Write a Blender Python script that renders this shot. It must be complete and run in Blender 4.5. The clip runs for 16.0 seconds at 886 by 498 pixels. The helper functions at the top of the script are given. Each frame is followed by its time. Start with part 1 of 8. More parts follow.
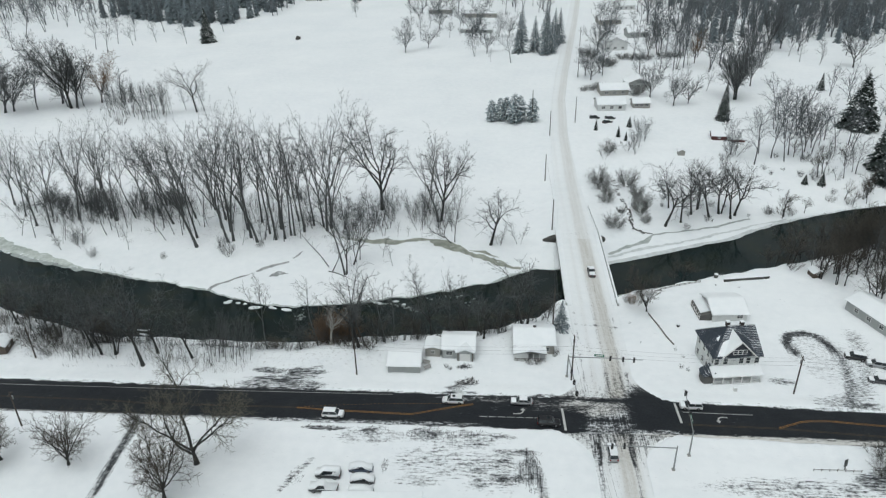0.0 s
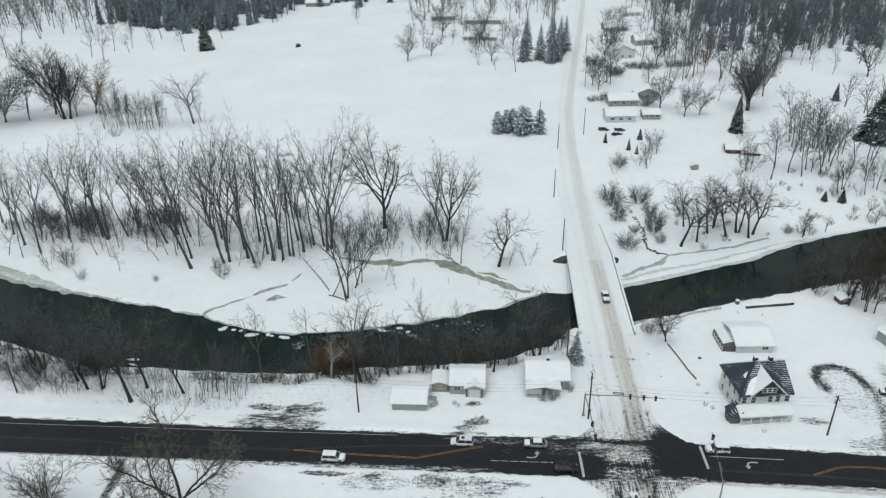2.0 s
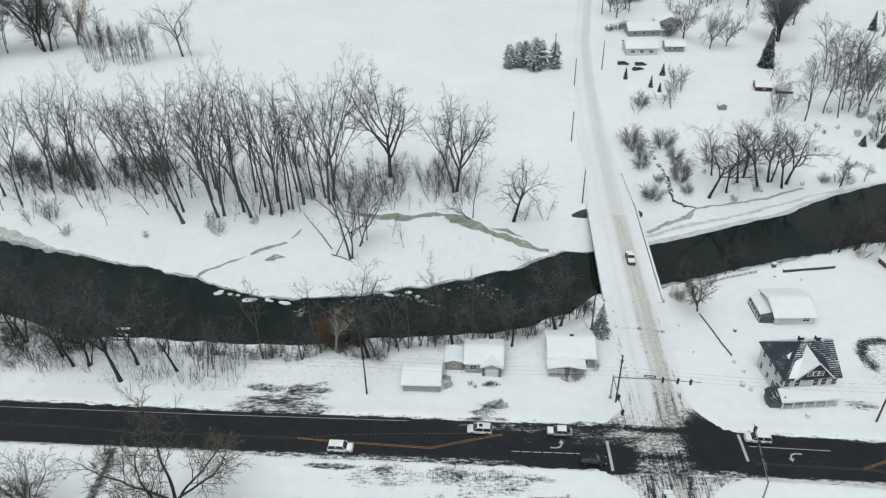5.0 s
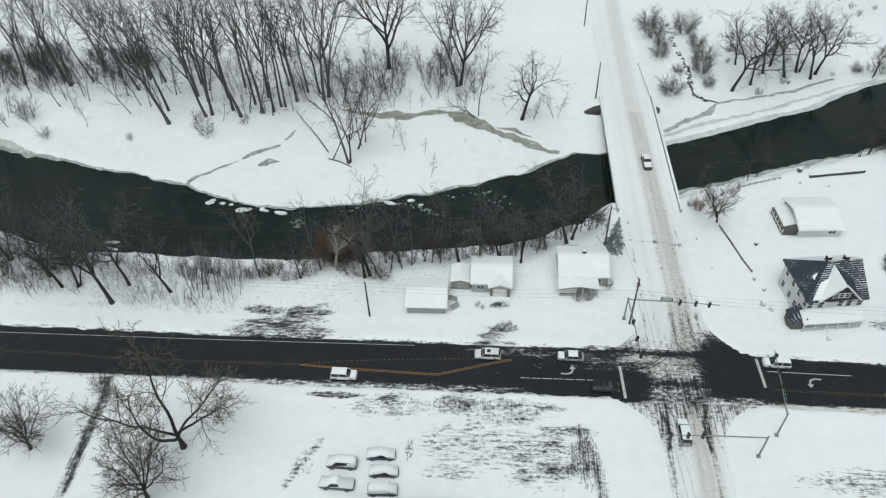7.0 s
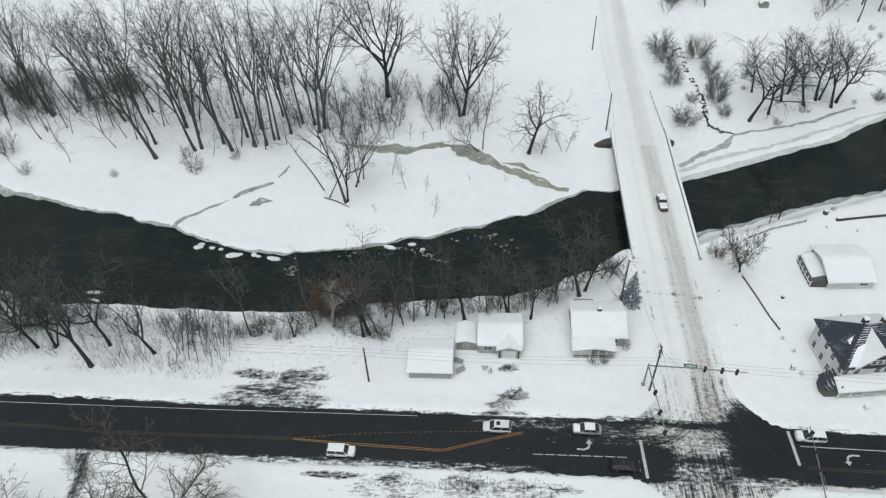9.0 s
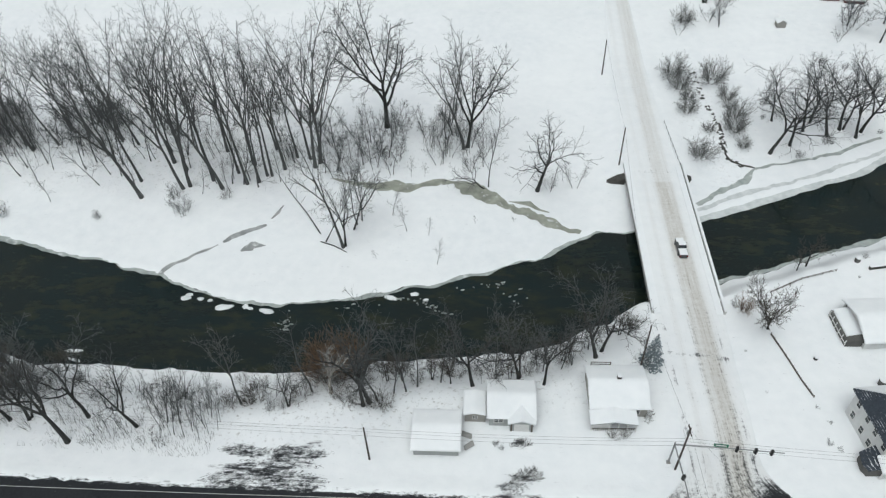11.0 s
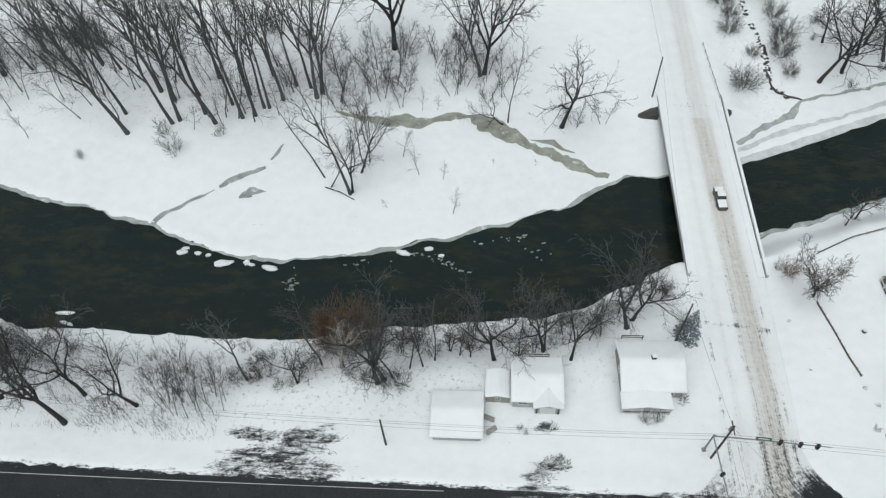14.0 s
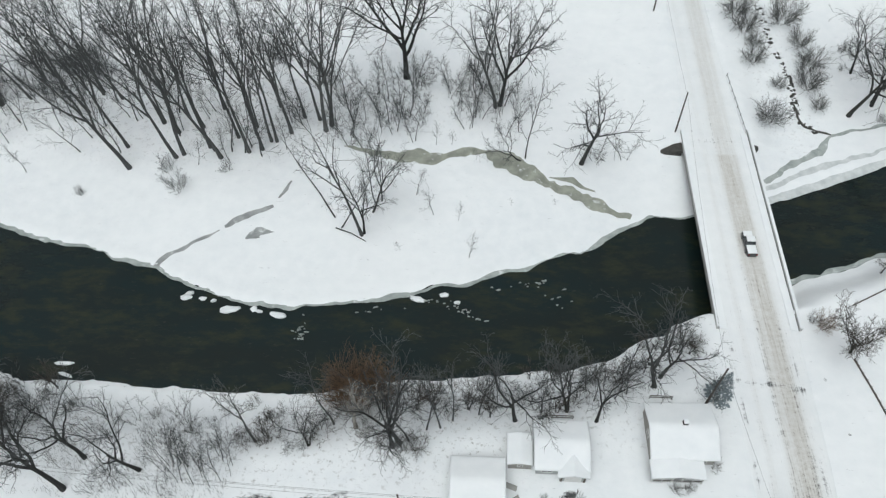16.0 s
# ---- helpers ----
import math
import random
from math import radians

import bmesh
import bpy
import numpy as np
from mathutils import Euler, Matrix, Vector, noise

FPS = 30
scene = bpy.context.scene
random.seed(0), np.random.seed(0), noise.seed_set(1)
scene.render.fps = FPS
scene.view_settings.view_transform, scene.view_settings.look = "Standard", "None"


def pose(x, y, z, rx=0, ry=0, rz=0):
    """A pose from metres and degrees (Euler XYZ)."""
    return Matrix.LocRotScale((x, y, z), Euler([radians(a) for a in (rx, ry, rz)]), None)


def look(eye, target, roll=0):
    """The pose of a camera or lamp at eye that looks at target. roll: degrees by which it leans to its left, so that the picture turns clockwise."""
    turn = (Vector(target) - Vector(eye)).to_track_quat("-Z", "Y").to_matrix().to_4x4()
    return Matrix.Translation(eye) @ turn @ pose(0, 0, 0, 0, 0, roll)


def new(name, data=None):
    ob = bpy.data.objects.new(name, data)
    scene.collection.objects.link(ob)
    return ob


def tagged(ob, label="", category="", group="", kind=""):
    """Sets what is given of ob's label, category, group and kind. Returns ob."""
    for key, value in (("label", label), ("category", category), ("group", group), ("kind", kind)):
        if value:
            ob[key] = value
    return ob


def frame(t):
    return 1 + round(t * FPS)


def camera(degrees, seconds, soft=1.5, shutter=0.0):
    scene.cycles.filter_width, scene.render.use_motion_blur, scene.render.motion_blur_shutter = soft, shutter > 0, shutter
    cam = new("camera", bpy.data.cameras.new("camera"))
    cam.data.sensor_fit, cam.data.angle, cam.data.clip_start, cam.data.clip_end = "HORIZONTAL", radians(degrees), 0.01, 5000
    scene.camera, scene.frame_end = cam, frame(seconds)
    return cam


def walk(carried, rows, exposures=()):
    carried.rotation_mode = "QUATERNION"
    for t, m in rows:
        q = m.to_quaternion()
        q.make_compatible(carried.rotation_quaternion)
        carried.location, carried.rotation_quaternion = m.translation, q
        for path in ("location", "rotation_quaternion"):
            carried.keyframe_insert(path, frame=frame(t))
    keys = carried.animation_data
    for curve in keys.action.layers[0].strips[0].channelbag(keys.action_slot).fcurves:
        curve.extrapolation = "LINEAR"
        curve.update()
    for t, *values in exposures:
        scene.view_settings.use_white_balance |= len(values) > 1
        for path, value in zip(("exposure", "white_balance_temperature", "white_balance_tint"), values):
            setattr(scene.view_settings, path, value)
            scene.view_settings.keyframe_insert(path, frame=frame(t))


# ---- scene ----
cam = camera(62.9, 16.0, soft=1.25)
ROWS = [
    (0.0, -0.05, 0.06, 104.51, 62.07, 1.05, 3.51),
    (0.5, -0.48, 2.92, 104.48, 62.18, 1.10, 3.55),
    (1.0, -1.04, 5.89, 104.50, 62.28, 1.11, 3.53),
    (1.5, -1.68, 8.89, 104.54, 62.30, 1.09, 3.55),
    (2.0, -2.37, 11.89, 104.61, 62.34, 1.05, 3.56),
    (2.5, -3.07, 14.89, 104.69, 62.36, 1.11, 3.54),
    (3.0, -3.76, 17.88, 104.78, 62.39, 1.09, 3.55),
    (3.5, -4.44, 20.87, 104.87, 62.44, 1.09, 3.55),
    (4.0, -5.08, 23.88, 104.97, 62.47, 1.11, 3.55),
    (4.5, -5.69, 26.93, 105.07, 62.40, 1.15, 3.59),
    (4.6, -5.81, 27.54, 105.09, 62.40, 1.12, 3.57),
    (4.7, -5.93, 28.16, 105.11, 62.25, 1.12, 3.57),
    (4.8, -6.04, 28.78, 105.13, 60.30, 1.12, 3.57),
    (4.9, -6.16, 29.41, 105.15, 58.25, 1.12, 3.57),
    (5.0, -6.27, 30.03, 105.17, 56.22, 1.15, 3.60),
    (5.1, -6.38, 30.66, 105.19, 53.90, 1.13, 3.58),
    (5.2, -6.49, 31.29, 105.21, 51.50, 1.15, 3.60),
    (5.3, -6.58, 31.92, 105.27, 49.30, 1.15, 3.57),
    (5.4, -6.68, 32.54, 105.31, 47.40, 1.17, 3.56),
    (5.5, -6.76, 33.19, 105.36, 46.30, 1.19, 3.55),
    (5.6, -6.85, 33.82, 105.40, 46.06, 1.21, 3.54),
    (6.2, -7.36, 37.72, 105.70, 46.07, 1.32, 3.47),
    (6.8, -7.85, 41.76, 106.00, 46.08, 1.42, 3.39),
    (7.3, -8.24, 45.24, 106.26, 46.08, 1.54, 3.35),
    (7.5, -8.40, 46.65, 106.36, 46.08, 1.53, 3.34),
    (8.0, -8.80, 50.25, 106.63, 46.07, 1.62, 3.28),
    (8.5, -9.38, 54.15, 106.79, 45.98, 1.57, 3.17),
    (9.0, -9.99, 58.09, 106.94, 45.94, 1.53, 3.13),
    (9.8, -10.76, 64.44, 107.31, 45.81, 1.59, 3.00),
    (10.5, -11.50, 69.91, 107.61, 45.69, 1.63, 2.90),
    (11.0, -12.07, 73.70, 107.82, 45.60, 1.66, 2.83),
    (11.2, -12.30, 75.19, 107.90, 45.49, 1.67, 2.79),
    (11.3, -12.42, 75.92, 107.94, 44.94, 1.66, 2.76),
    (11.4, -12.54, 76.65, 107.98, 43.56, 1.69, 2.77),
    (11.5, -12.66, 77.37, 108.01, 42.04, 1.67, 2.75),
    (11.6, -12.79, 78.09, 108.05, 40.32, 1.71, 2.75),
    (11.7, -12.92, 78.79, 108.09, 38.51, 1.73, 2.72),
    (11.8, -13.04, 79.49, 108.13, 36.89, 1.74, 2.71),
    (11.9, -13.16, 80.19, 108.16, 36.27, 1.75, 2.70),
    (12.0, -13.29, 80.87, 108.19, 36.14, 1.77, 2.72),
    (12.5, -13.96, 84.19, 108.35, 36.05, 1.81, 2.62),
    (13.0, -14.67, 87.25, 108.37, 36.07, 1.77, 2.69),
    (13.5, -15.41, 90.11, 108.37, 36.07, 1.73, 2.80),
    (14.0, -16.19, 92.83, 108.37, 36.10, 1.68, 2.86),
    (14.5, -16.98, 95.47, 108.39, 36.13, 1.64, 2.96),
    (15.0, -17.80, 98.10, 108.44, 36.16, 1.58, 3.07),
    (15.5, -18.70, 100.73, 108.60, 36.12, 1.58, 3.06),
    (16.0, -19.63, 103.65, 108.84, 35.93, 1.62, 3.03),
]
walk(cam, [(t, pose(x, y, z, rx, ry, rz)) for t, x, y, z, rx, ry, rz in ROWS], exposures=[(0.0, 0.07, 6120, 3), (5.0, 0.13, 6150, 3), (12.5, 0.18, 6200, 5), (16.0, 0.2, 6200, 5)])

# ---- overcast winter daylight ----
world = bpy.data.worlds.new("overcast")
scene.world = world
world.use_nodes = True
wn, wl = world.node_tree.nodes, world.node_tree.links
sky = wn.new("ShaderNodeTexSky")
sky.sky_type, sky.sun_disc = "NISHITA", False
sky.sun_elevation, sky.sun_rotation = radians(72), radians(200)
sky.air_density, sky.dust_density, sky.ozone_density = 1.0, 6.0, 1.0
cloud = wn.new("ShaderNodeHueSaturation")
cloud.inputs["Saturation"].default_value = 0.12
cloud.inputs["Value"].default_value = 1.0
wl.new(sky.outputs[0], cloud.inputs["Color"])
wl.new(cloud.outputs[0], wn["Background"].inputs["Color"])
wn["Background"].inputs["Strength"].default_value = 0.085
sun = new("sun", bpy.data.lights.new("sun", "SUN"))
sun.data.energy, sun.data.angle, sun.data.color = 0.6, radians(60), (1.0, 0.98, 0.95)
sun.matrix_world = look((0, 0, 200), (20, 58, 0))


# ---- materials ----
class Mat:
    """A node material with a Principled shader and short ways to add nodes."""

    def __init__(self, name):
        self.m = bpy.data.materials.new(name)
        self.m.use_nodes = True
        self.n, self.l = self.m.node_tree.nodes, self.m.node_tree.links
        self.b = self.n["Principled BSDF"]
        self.pos = self.n.new("ShaderNodeTexCoord").outputs["Object"]

    def put(self, sock, value):
        if isinstance(value, bpy.types.NodeSocket):
            self.l.new(value, sock)
        else:
            sock.default_value = value

    def world_pos(self):
        return self.n.new("ShaderNodeNewGeometry").outputs["Position"]

    def scaled(self, vec, sx, sy, sz):
        k = self.n.new("ShaderNodeMapping")
        k.inputs["Scale"].default_value = (sx, sy, sz)
        self.l.new(vec, k.inputs["Vector"])
        return k.outputs[0]

    def nz(self, scale, vec=None, detail=4.0, rough=0.55):
        k = self.n.new("ShaderNodeTexNoise")
        k.inputs["Scale"].default_value, k.inputs["Detail"].default_value, k.inputs["Roughness"].default_value = scale, detail, rough
        self.l.new(vec or self.pos, k.inputs["Vector"])
        return k.outputs[0]

    def span(self, v, a, b, c=0.0, d=1.0, smooth=False):
        k = self.n.new("ShaderNodeMapRange")
        if smooth:
            k.interpolation_type = "SMOOTHSTEP"
        for i, x in enumerate((v, a, b, c, d)):
            self.put(k.inputs[i], x)
        return k.outputs[0]

    def math(self, op, a, b=0.0):
        k = self.n.new("ShaderNodeMath")
        k.operation = op
        self.put(k.inputs[0], a)
        self.put(k.inputs[1], b)
        return k.outputs[0]

    def mix(self, f, a, b):
        k = self.n.new("ShaderNodeMix")
        k.data_type = "RGBA"
        self.put(k.inputs[0], f)
        self.put(k.inputs[6], a if isinstance(a, bpy.types.NodeSocket) else (*a, 1))
        self.put(k.inputs[7], b if isinstance(b, bpy.types.NodeSocket) else (*b, 1))
        return k.outputs[2]

    def attr(self, name):
        k = self.n.new("ShaderNodeAttribute")
        k.attribute_name = name
        return k.outputs["Fac"]

    def rnd(self):
        return self.n.new("ShaderNodeObjectInfo").outputs["Random"]

    def bump(self, h, strength, dist):
        k = self.n.new("ShaderNodeBump")
        k.inputs["Strength"].default_value, k.inputs["Distance"].default_value = strength, dist
        self.l.new(h, k.inputs["Height"])
        self.l.new(k.outputs[0], self.b.inputs["Normal"])

    def done(self, col, rough=0.6, metal=0.0, spec=0.5):
        self.put(self.b.inputs["Base Color"], col if isinstance(col, bpy.types.NodeSocket) else (*col, 1))
        self.put(self.b.inputs["Roughness"], rough)
        self.b.inputs["Metallic"].default_value = metal
        self.b.inputs["Specular IOR Level"].default_value = spec
        return self.m


def plain(name, col, rough=0.6, metal=0.0, vary=0.25, scale=2.0, spec=0.5, bump=0.0):
    """A surface of one colour with soft stains and a fine grain."""
    k = Mat(name)
    big = k.span(k.nz(scale), 0.3, 0.7)
    fine = k.span(k.nz(scale * 14, detail=2), 0.3, 0.7)
    dark = tuple(c * (1 - vary) for c in col)
    c = k.mix(big, dark, col)
    c = k.mix(k.math("MULTIPLY", fine, vary), c, tuple(min(1, c * 1.25) for c in col))
    if bump:
        k.bump(fine, bump, 0.05)
    return k.done(c, rough, metal, spec)


def snow_nodes(k, vec):
    big = k.span(k.nz(0.03, vec, 5), 0.3, 0.7)
    mid = k.span(k.nz(0.45, vec, 5), 0.3, 0.7)
    c = k.mix(big, (0.76, 0.79, 0.81), (0.87, 0.885, 0.89))
    drift = k.span(k.nz(0.11, k.scaled(vec, 0.6, 1.3, 1), 6, 0.6), 0.35, 0.6)
    c = k.mix(k.math("MULTIPLY", drift, 0.5), c, (0.79, 0.81, 0.825))
    return k.mix(k.math("MULTIPLY", mid, 0.5), c, (0.90, 0.91, 0.915)), mid


def ground_material():
    """Snow that gives way to grit and asphalt where the point attributes say so."""
    k = Mat("snow_ground")
    vec = k.world_pos()
    snow, mid = snow_nodes(k, vec)
    sx = k.nz(1.0, k.scaled(vec, 0.30, 1.9, 1), 9, 0.74)
    sy = k.nz(1.0, k.scaled(vec, 4.6, 0.12, 1), 9, 0.76)

    def blend(f, a, b):
        return k.math("ADD", k.math("MULTIPLY", a, k.math("SUBTRACT", 1.0, f)), k.math("MULTIPLY", b, f))

    def swirl(cx, cy):
        """Streaks that run round a street corner at cx, cy."""
        d = k.n.new("ShaderNodeVectorMath")
        d.operation = "DISTANCE"
        k.l.new(k.scaled(vec, 1, 1, 0), d.inputs[0])
        d.inputs[1].default_value = (cx, cy, 0)
        c = k.n.new("ShaderNodeCombineXYZ")
        k.l.new(k.math("MULTIPLY", d.outputs["Value"], 3.4), c.inputs[0])
        k.l.new(k.nz(0.14, vec, 2), c.inputs[1])
        return k.nz(1.0, c.outputs[0], 9, 0.72)

    n = blend(k.attr("along"), sx, sy)
    n = blend(k.attr("swing_e"), n, swirl(38.5, 134.5))
    n = blend(k.attr("swing_w"), n, swirl(15.0, 135.5))
    n = blend(k.attr("swing_yard"), n, swirl(77.5, 146.0))
    n = k.math("ADD", k.math("MULTIPLY", n, 0.56), k.math("MULTIPLY", k.nz(1.5, k.scaled(vec, 0.8, 1.2, 1), 10, 0.76), 0.44))
    n = k.span(n, 0.36, 0.64)
    bare = k.span(k.math("SUBTRACT", k.attr("bare"), n), -0.21, 0.33, 0, 1, True)
    grit = k.nz(2.5, vec, 6)
    dark = k.mix(k.span(grit, 0.35, 0.65), (0.0070, 0.0088, 0.0115), (0.0165, 0.0195, 0.0240))
    dark = k.mix(k.span(k.nz(0.25, vec, 3), 0.45, 0.75, 0, 0.5), dark, (0.027, 0.029, 0.031))
    slush = k.math("MULTIPLY", k.attr("slush"), k.span(n, 0.1, 0.8, 1.0, 0.5))
    c = k.mix(slush, snow, (0.50, 0.475, 0.43))
    c = k.mix(bare, c, dark)
    stub = k.math("MULTIPLY", k.attr("stubble"), k.span(k.nz(1.1, vec, 8, 0.75), 0.55, 0.66))
    c = k.mix(stub, c, (0.19, 0.17, 0.145))
    k.bump(k.math("ADD", mid, k.math("MULTIPLY", grit, 0.3)), 0.35, 0.12)
    return k.done(c, k.span(bare, 0, 1, 0.75, 0.42), spec=0.35)


def snow_material():
    k = Mat("snow_cover")
    c, mid = snow_nodes(k, k.world_pos())
    k.bump(mid, 0.3, 0.08)
    return k.done(c, 0.75, spec=0.3)


def bark(name, col, pale):
    k = Mat(name)
    n = k.span(k.nz(1.0, k.scaled(k.pos, 3, 3, 0.5), 5), 0.3, 0.7)
    c = k.mix(n, col, pale)
    c = k.mix(k.math("MULTIPLY", k.rnd(), 0.5), c, tuple(x * 0.55 for x in col))
    k.bump(n, 0.5, 0.05)
    return k.done(c, 0.9, spec=0.2)


def water_material():
    k = Mat("river_water")
    vec = k.world_pos()
    deep = k.span(k.nz(0.05, k.scaled(vec, 1, 2.2, 1), 4), 0.35, 0.65)
    c = k.mix(deep, (0.007, 0.017, 0.018), (0.010, 0.0155, 0.014))
    weed = k.span(k.nz(0.22, k.scaled(vec, 0.6, 1.4, 1), 7, 0.72), 0.48, 0.66, 0, 0.9)
    c = k.mix(weed, c, (0.026, 0.030, 0.017))
    c = k.mix(k.span(k.nz(0.9, k.scaled(vec, 0.7, 1.5, 1), 5, 0.7), 0.62, 0.72, 0, 0.5), c, (0.055, 0.055, 0.042))
    rip = k.nz(1.0, k.scaled(vec, 0.9, 2.4, 1), 5, 0.6)
    k.bump(rip, 0.05, 0.10)
    return k.done(c, 0.06, spec=0.38)


def ice_material(name, a, b):
    k = Mat(name)
    vec = k.world_pos()
    n = k.span(k.nz(0.45, vec, 6, 0.6), 0.35, 0.65)
    c = k.mix(n, a, b)
    c = k.mix(k.span(k.nz(0.7, vec, 3), 0.60, 0.72), c, (0.66, 0.68, 0.68))
    return k.done(c, 0.35, spec=0.4)


def shingle_material(name, lo, hi):
    """Dark shingles with rows of wind-packed snow."""
    k = Mat(name)
    course = k.n.new("ShaderNodeTexWave")
    course.bands_direction = "Z"
    course.inputs["Scale"].default_value, course.inputs["Distortion"].default_value, course.inputs["Detail Scale"].default_value = 1.25, 2.4, 1.2
    k.l.new(k.pos, course.inputs["Vector"])
    spot = k.math("ADD", k.math("MULTIPLY", k.nz(0.4, k.pos, 4), 0.7), k.math("MULTIPLY", k.nz(3.0, k.pos, 3), 0.3))
    f = k.span(k.math("ADD", k.math("MULTIPLY", course.outputs["Fac"], 0.4), spot), lo, hi)
    tone = k.mix(k.span(k.nz(3.0), 0.3, 0.7), (0.020, 0.027, 0.038), (0.045, 0.057, 0.074))
    return k.done(k.mix(f, tone, (0.82, 0.84, 0.86)), 0.8)


def siding(name, col, pitch=5.0):
    k = Mat(name)
    wave = k.n.new("ShaderNodeTexWave")
    wave.bands_direction = "Z"
    wave.inputs["Scale"].default_value = pitch
    k.l.new(k.pos, wave.inputs["Vector"])
    c = k.mix(k.span(k.nz(0.6), 0.3, 0.7), tuple(x * 0.85 for x in col), col)
    k.bump(wave.outputs["Fac"], 0.5, 0.03)
    return k.done(c, 0.6)


def glass_material():
    k = Mat("window_glass")
    c = k.mix(k.span(k.nz(0.9), 0.35, 0.65), (0.02, 0.024, 0.028), (0.06, 0.07, 0.075))
    return k.done(c, 0.08, spec=0.6)


M_GROUND, M_SNOW, M_WATER = ground_material(), snow_material(), water_material()
M_ICE = ice_material("shelf_ice", (0.26, 0.29, 0.275), (0.44, 0.47, 0.455))
M_ICE_MOTTLED = ice_material("mottled_ice", (0.34, 0.375, 0.34), (0.60, 0.63, 0.60))
M_ICE_PALE = ice_material("pale_ice", (0.5, 0.53, 0.53), (0.68, 0.70, 0.70))
M_GREY_ICE = ice_material("grey_ice", (0.24, 0.25, 0.25), (0.40, 0.41, 0.41))
M_CREEK = ice_material("creek_ice", (0.23, 0.24, 0.205), (0.37, 0.38, 0.325))
M_FLOE = ice_material("floe_ice", (0.7, 0.73, 0.74), (0.85, 0.87, 0.88))
M_BARK = bark("grey_bark", (0.080, 0.085, 0.084), (0.155, 0.160, 0.156))
M_TWIG = bark("grey_twigs", (0.080, 0.086, 0.087), (0.135, 0.142, 0.142))
# far twigs and bark: distance haze put into the colour, paler twigs, bluer bark
M_TWIG_FAR = bark("hazed_twigs", (0.125, 0.137, 0.145), (0.210, 0.226, 0.237))
M_BARK_FAR = bark("far_bark", (0.075, 0.080, 0.083), (0.135, 0.142, 0.146))
M_BARK_DARK = bark("dark_bark", (0.034, 0.035, 0.034), (0.072, 0.073, 0.070))
M_DENSE = bark("dark_twigs", (0.100, 0.108, 0.113), (0.160, 0.170, 0.176))
M_BRUSH = bark("brown_brush", (0.068, 0.062, 0.053), (0.112, 0.102, 0.088))
M_RED = bark("russet_twigs", (0.150, 0.098, 0.062), (0.240, 0.158, 0.104))
M_GREYBUSH = bark("grey_willow", (0.115, 0.118, 0.113), (0.180, 0.183, 0.176))
M_OAK = bark("olive_twigs", (0.125, 0.118, 0.090), (0.200, 0.188, 0.145))
M_PALE = bark("pale_dead_wood", (0.30, 0.28, 0.255), (0.48, 0.46, 0.42))
M_NEEDLE = plain("spruce_needles", (0.022, 0.034, 0.028), 0.85, vary=0.45, scale=0.8)
# paler needles: some frost, and distance haze painted into the colour
M_NEEDLE_PALE = plain("pale_needles", (0.20, 0.24, 0.26), 0.85, vary=0.45, scale=0.6)
M_NEEDLE_PINE = plain("pine_needles", (0.30, 0.37, 0.395), 0.85, vary=0.4, scale=0.8)
# needles of the distant evergreens, lightened in colour to imitate haze
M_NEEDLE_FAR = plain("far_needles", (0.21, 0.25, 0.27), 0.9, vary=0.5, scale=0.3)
M_PARAPET = plain("pale_concrete", (0.56, 0.56, 0.55), 0.85, vary=0.25, scale=0.6, bump=0.2)
M_CONCRETE = plain("concrete", (0.34, 0.335, 0.32), 0.85, vary=0.35, scale=0.5, bump=0.2)
M_CONCRETE_DARK = plain("damp_concrete", (0.12, 0.118, 0.112), 0.85, vary=0.4, scale=0.4)
M_STEEL = plain("galvanised_steel", (0.30, 0.31, 0.31), 0.5, 0.6)
M_DARKSTEEL = plain("girder_steel", (0.06, 0.065, 0.065), 0.6, 0.3)
M_BLACK = plain("black_paint", (0.018, 0.018, 0.02), 0.5)
M_WOODPOLE = plain("weathered_pole", (0.085, 0.073, 0.062), 0.9, vary=0.4)
M_WHITE_LINE = plain("worn_white_paint", (0.55, 0.55, 0.53), 0.7, vary=0.35, scale=1.5)
M_YELLOW_FADED = plain("faded_yellow_paint", (0.090, 0.066, 0.038), 0.7, vary=0.6, scale=0.8)
M_YELLOW_LINE = plain("worn_yellow_paint", (0.30, 0.155, 0.045), 0.7, vary=0.6, scale=1.2)
M_WHITE_SIDING = siding("white_siding", (0.74, 0.75, 0.74))
M_GREY_SIDING = siding("pale_grey_siding", (0.42, 0.44, 0.43))
M_TAN_SIDING = siding("greige_siding", (0.36, 0.35, 0.32))
M_BLUE_SIDING = siding("slate_siding", (0.030, 0.035, 0.048))
M_RED_SIDING = siding("barn_red_siding", (0.11, 0.036, 0.032))
M_BROWN_SIDING = siding("brown_siding", (0.11, 0.085, 0.065))
M_TRIM = plain("white_trim", (0.76, 0.76, 0.74), 0.5, vary=0.12)
M_SHINGLE = shingle_material("snowy_shingles", 0.80, 0.94)
M_SHINGLE_DARK = shingle_material("dark_shingles", 0.94, 1.10)
M_ROOF = plain("grey_shingles", (0.07, 0.07, 0.072), 0.9, vary=0.3, scale=3)
M_GLASS = glass_material()
M_BRICK = plain("chimney_brick", (0.055, 0.045, 0.043), 0.9, vary=0.4, scale=5)
M_GREEN_SIGN = plain("green_sign", (0.02, 0.16, 0.09), 0.45)
M_TYRE = plain("tyre_rubber", (0.015, 0.015, 0.015), 0.9)
M_RIM = plain("alloy_rim", (0.35, 0.35, 0.36), 0.35, 0.8)
M_LAMP = plain("lamp_glass", (0.6, 0.6, 0.58), 0.15)
M_TAIL = plain("tail_lamp", (0.25, 0.01, 0.01), 0.2)
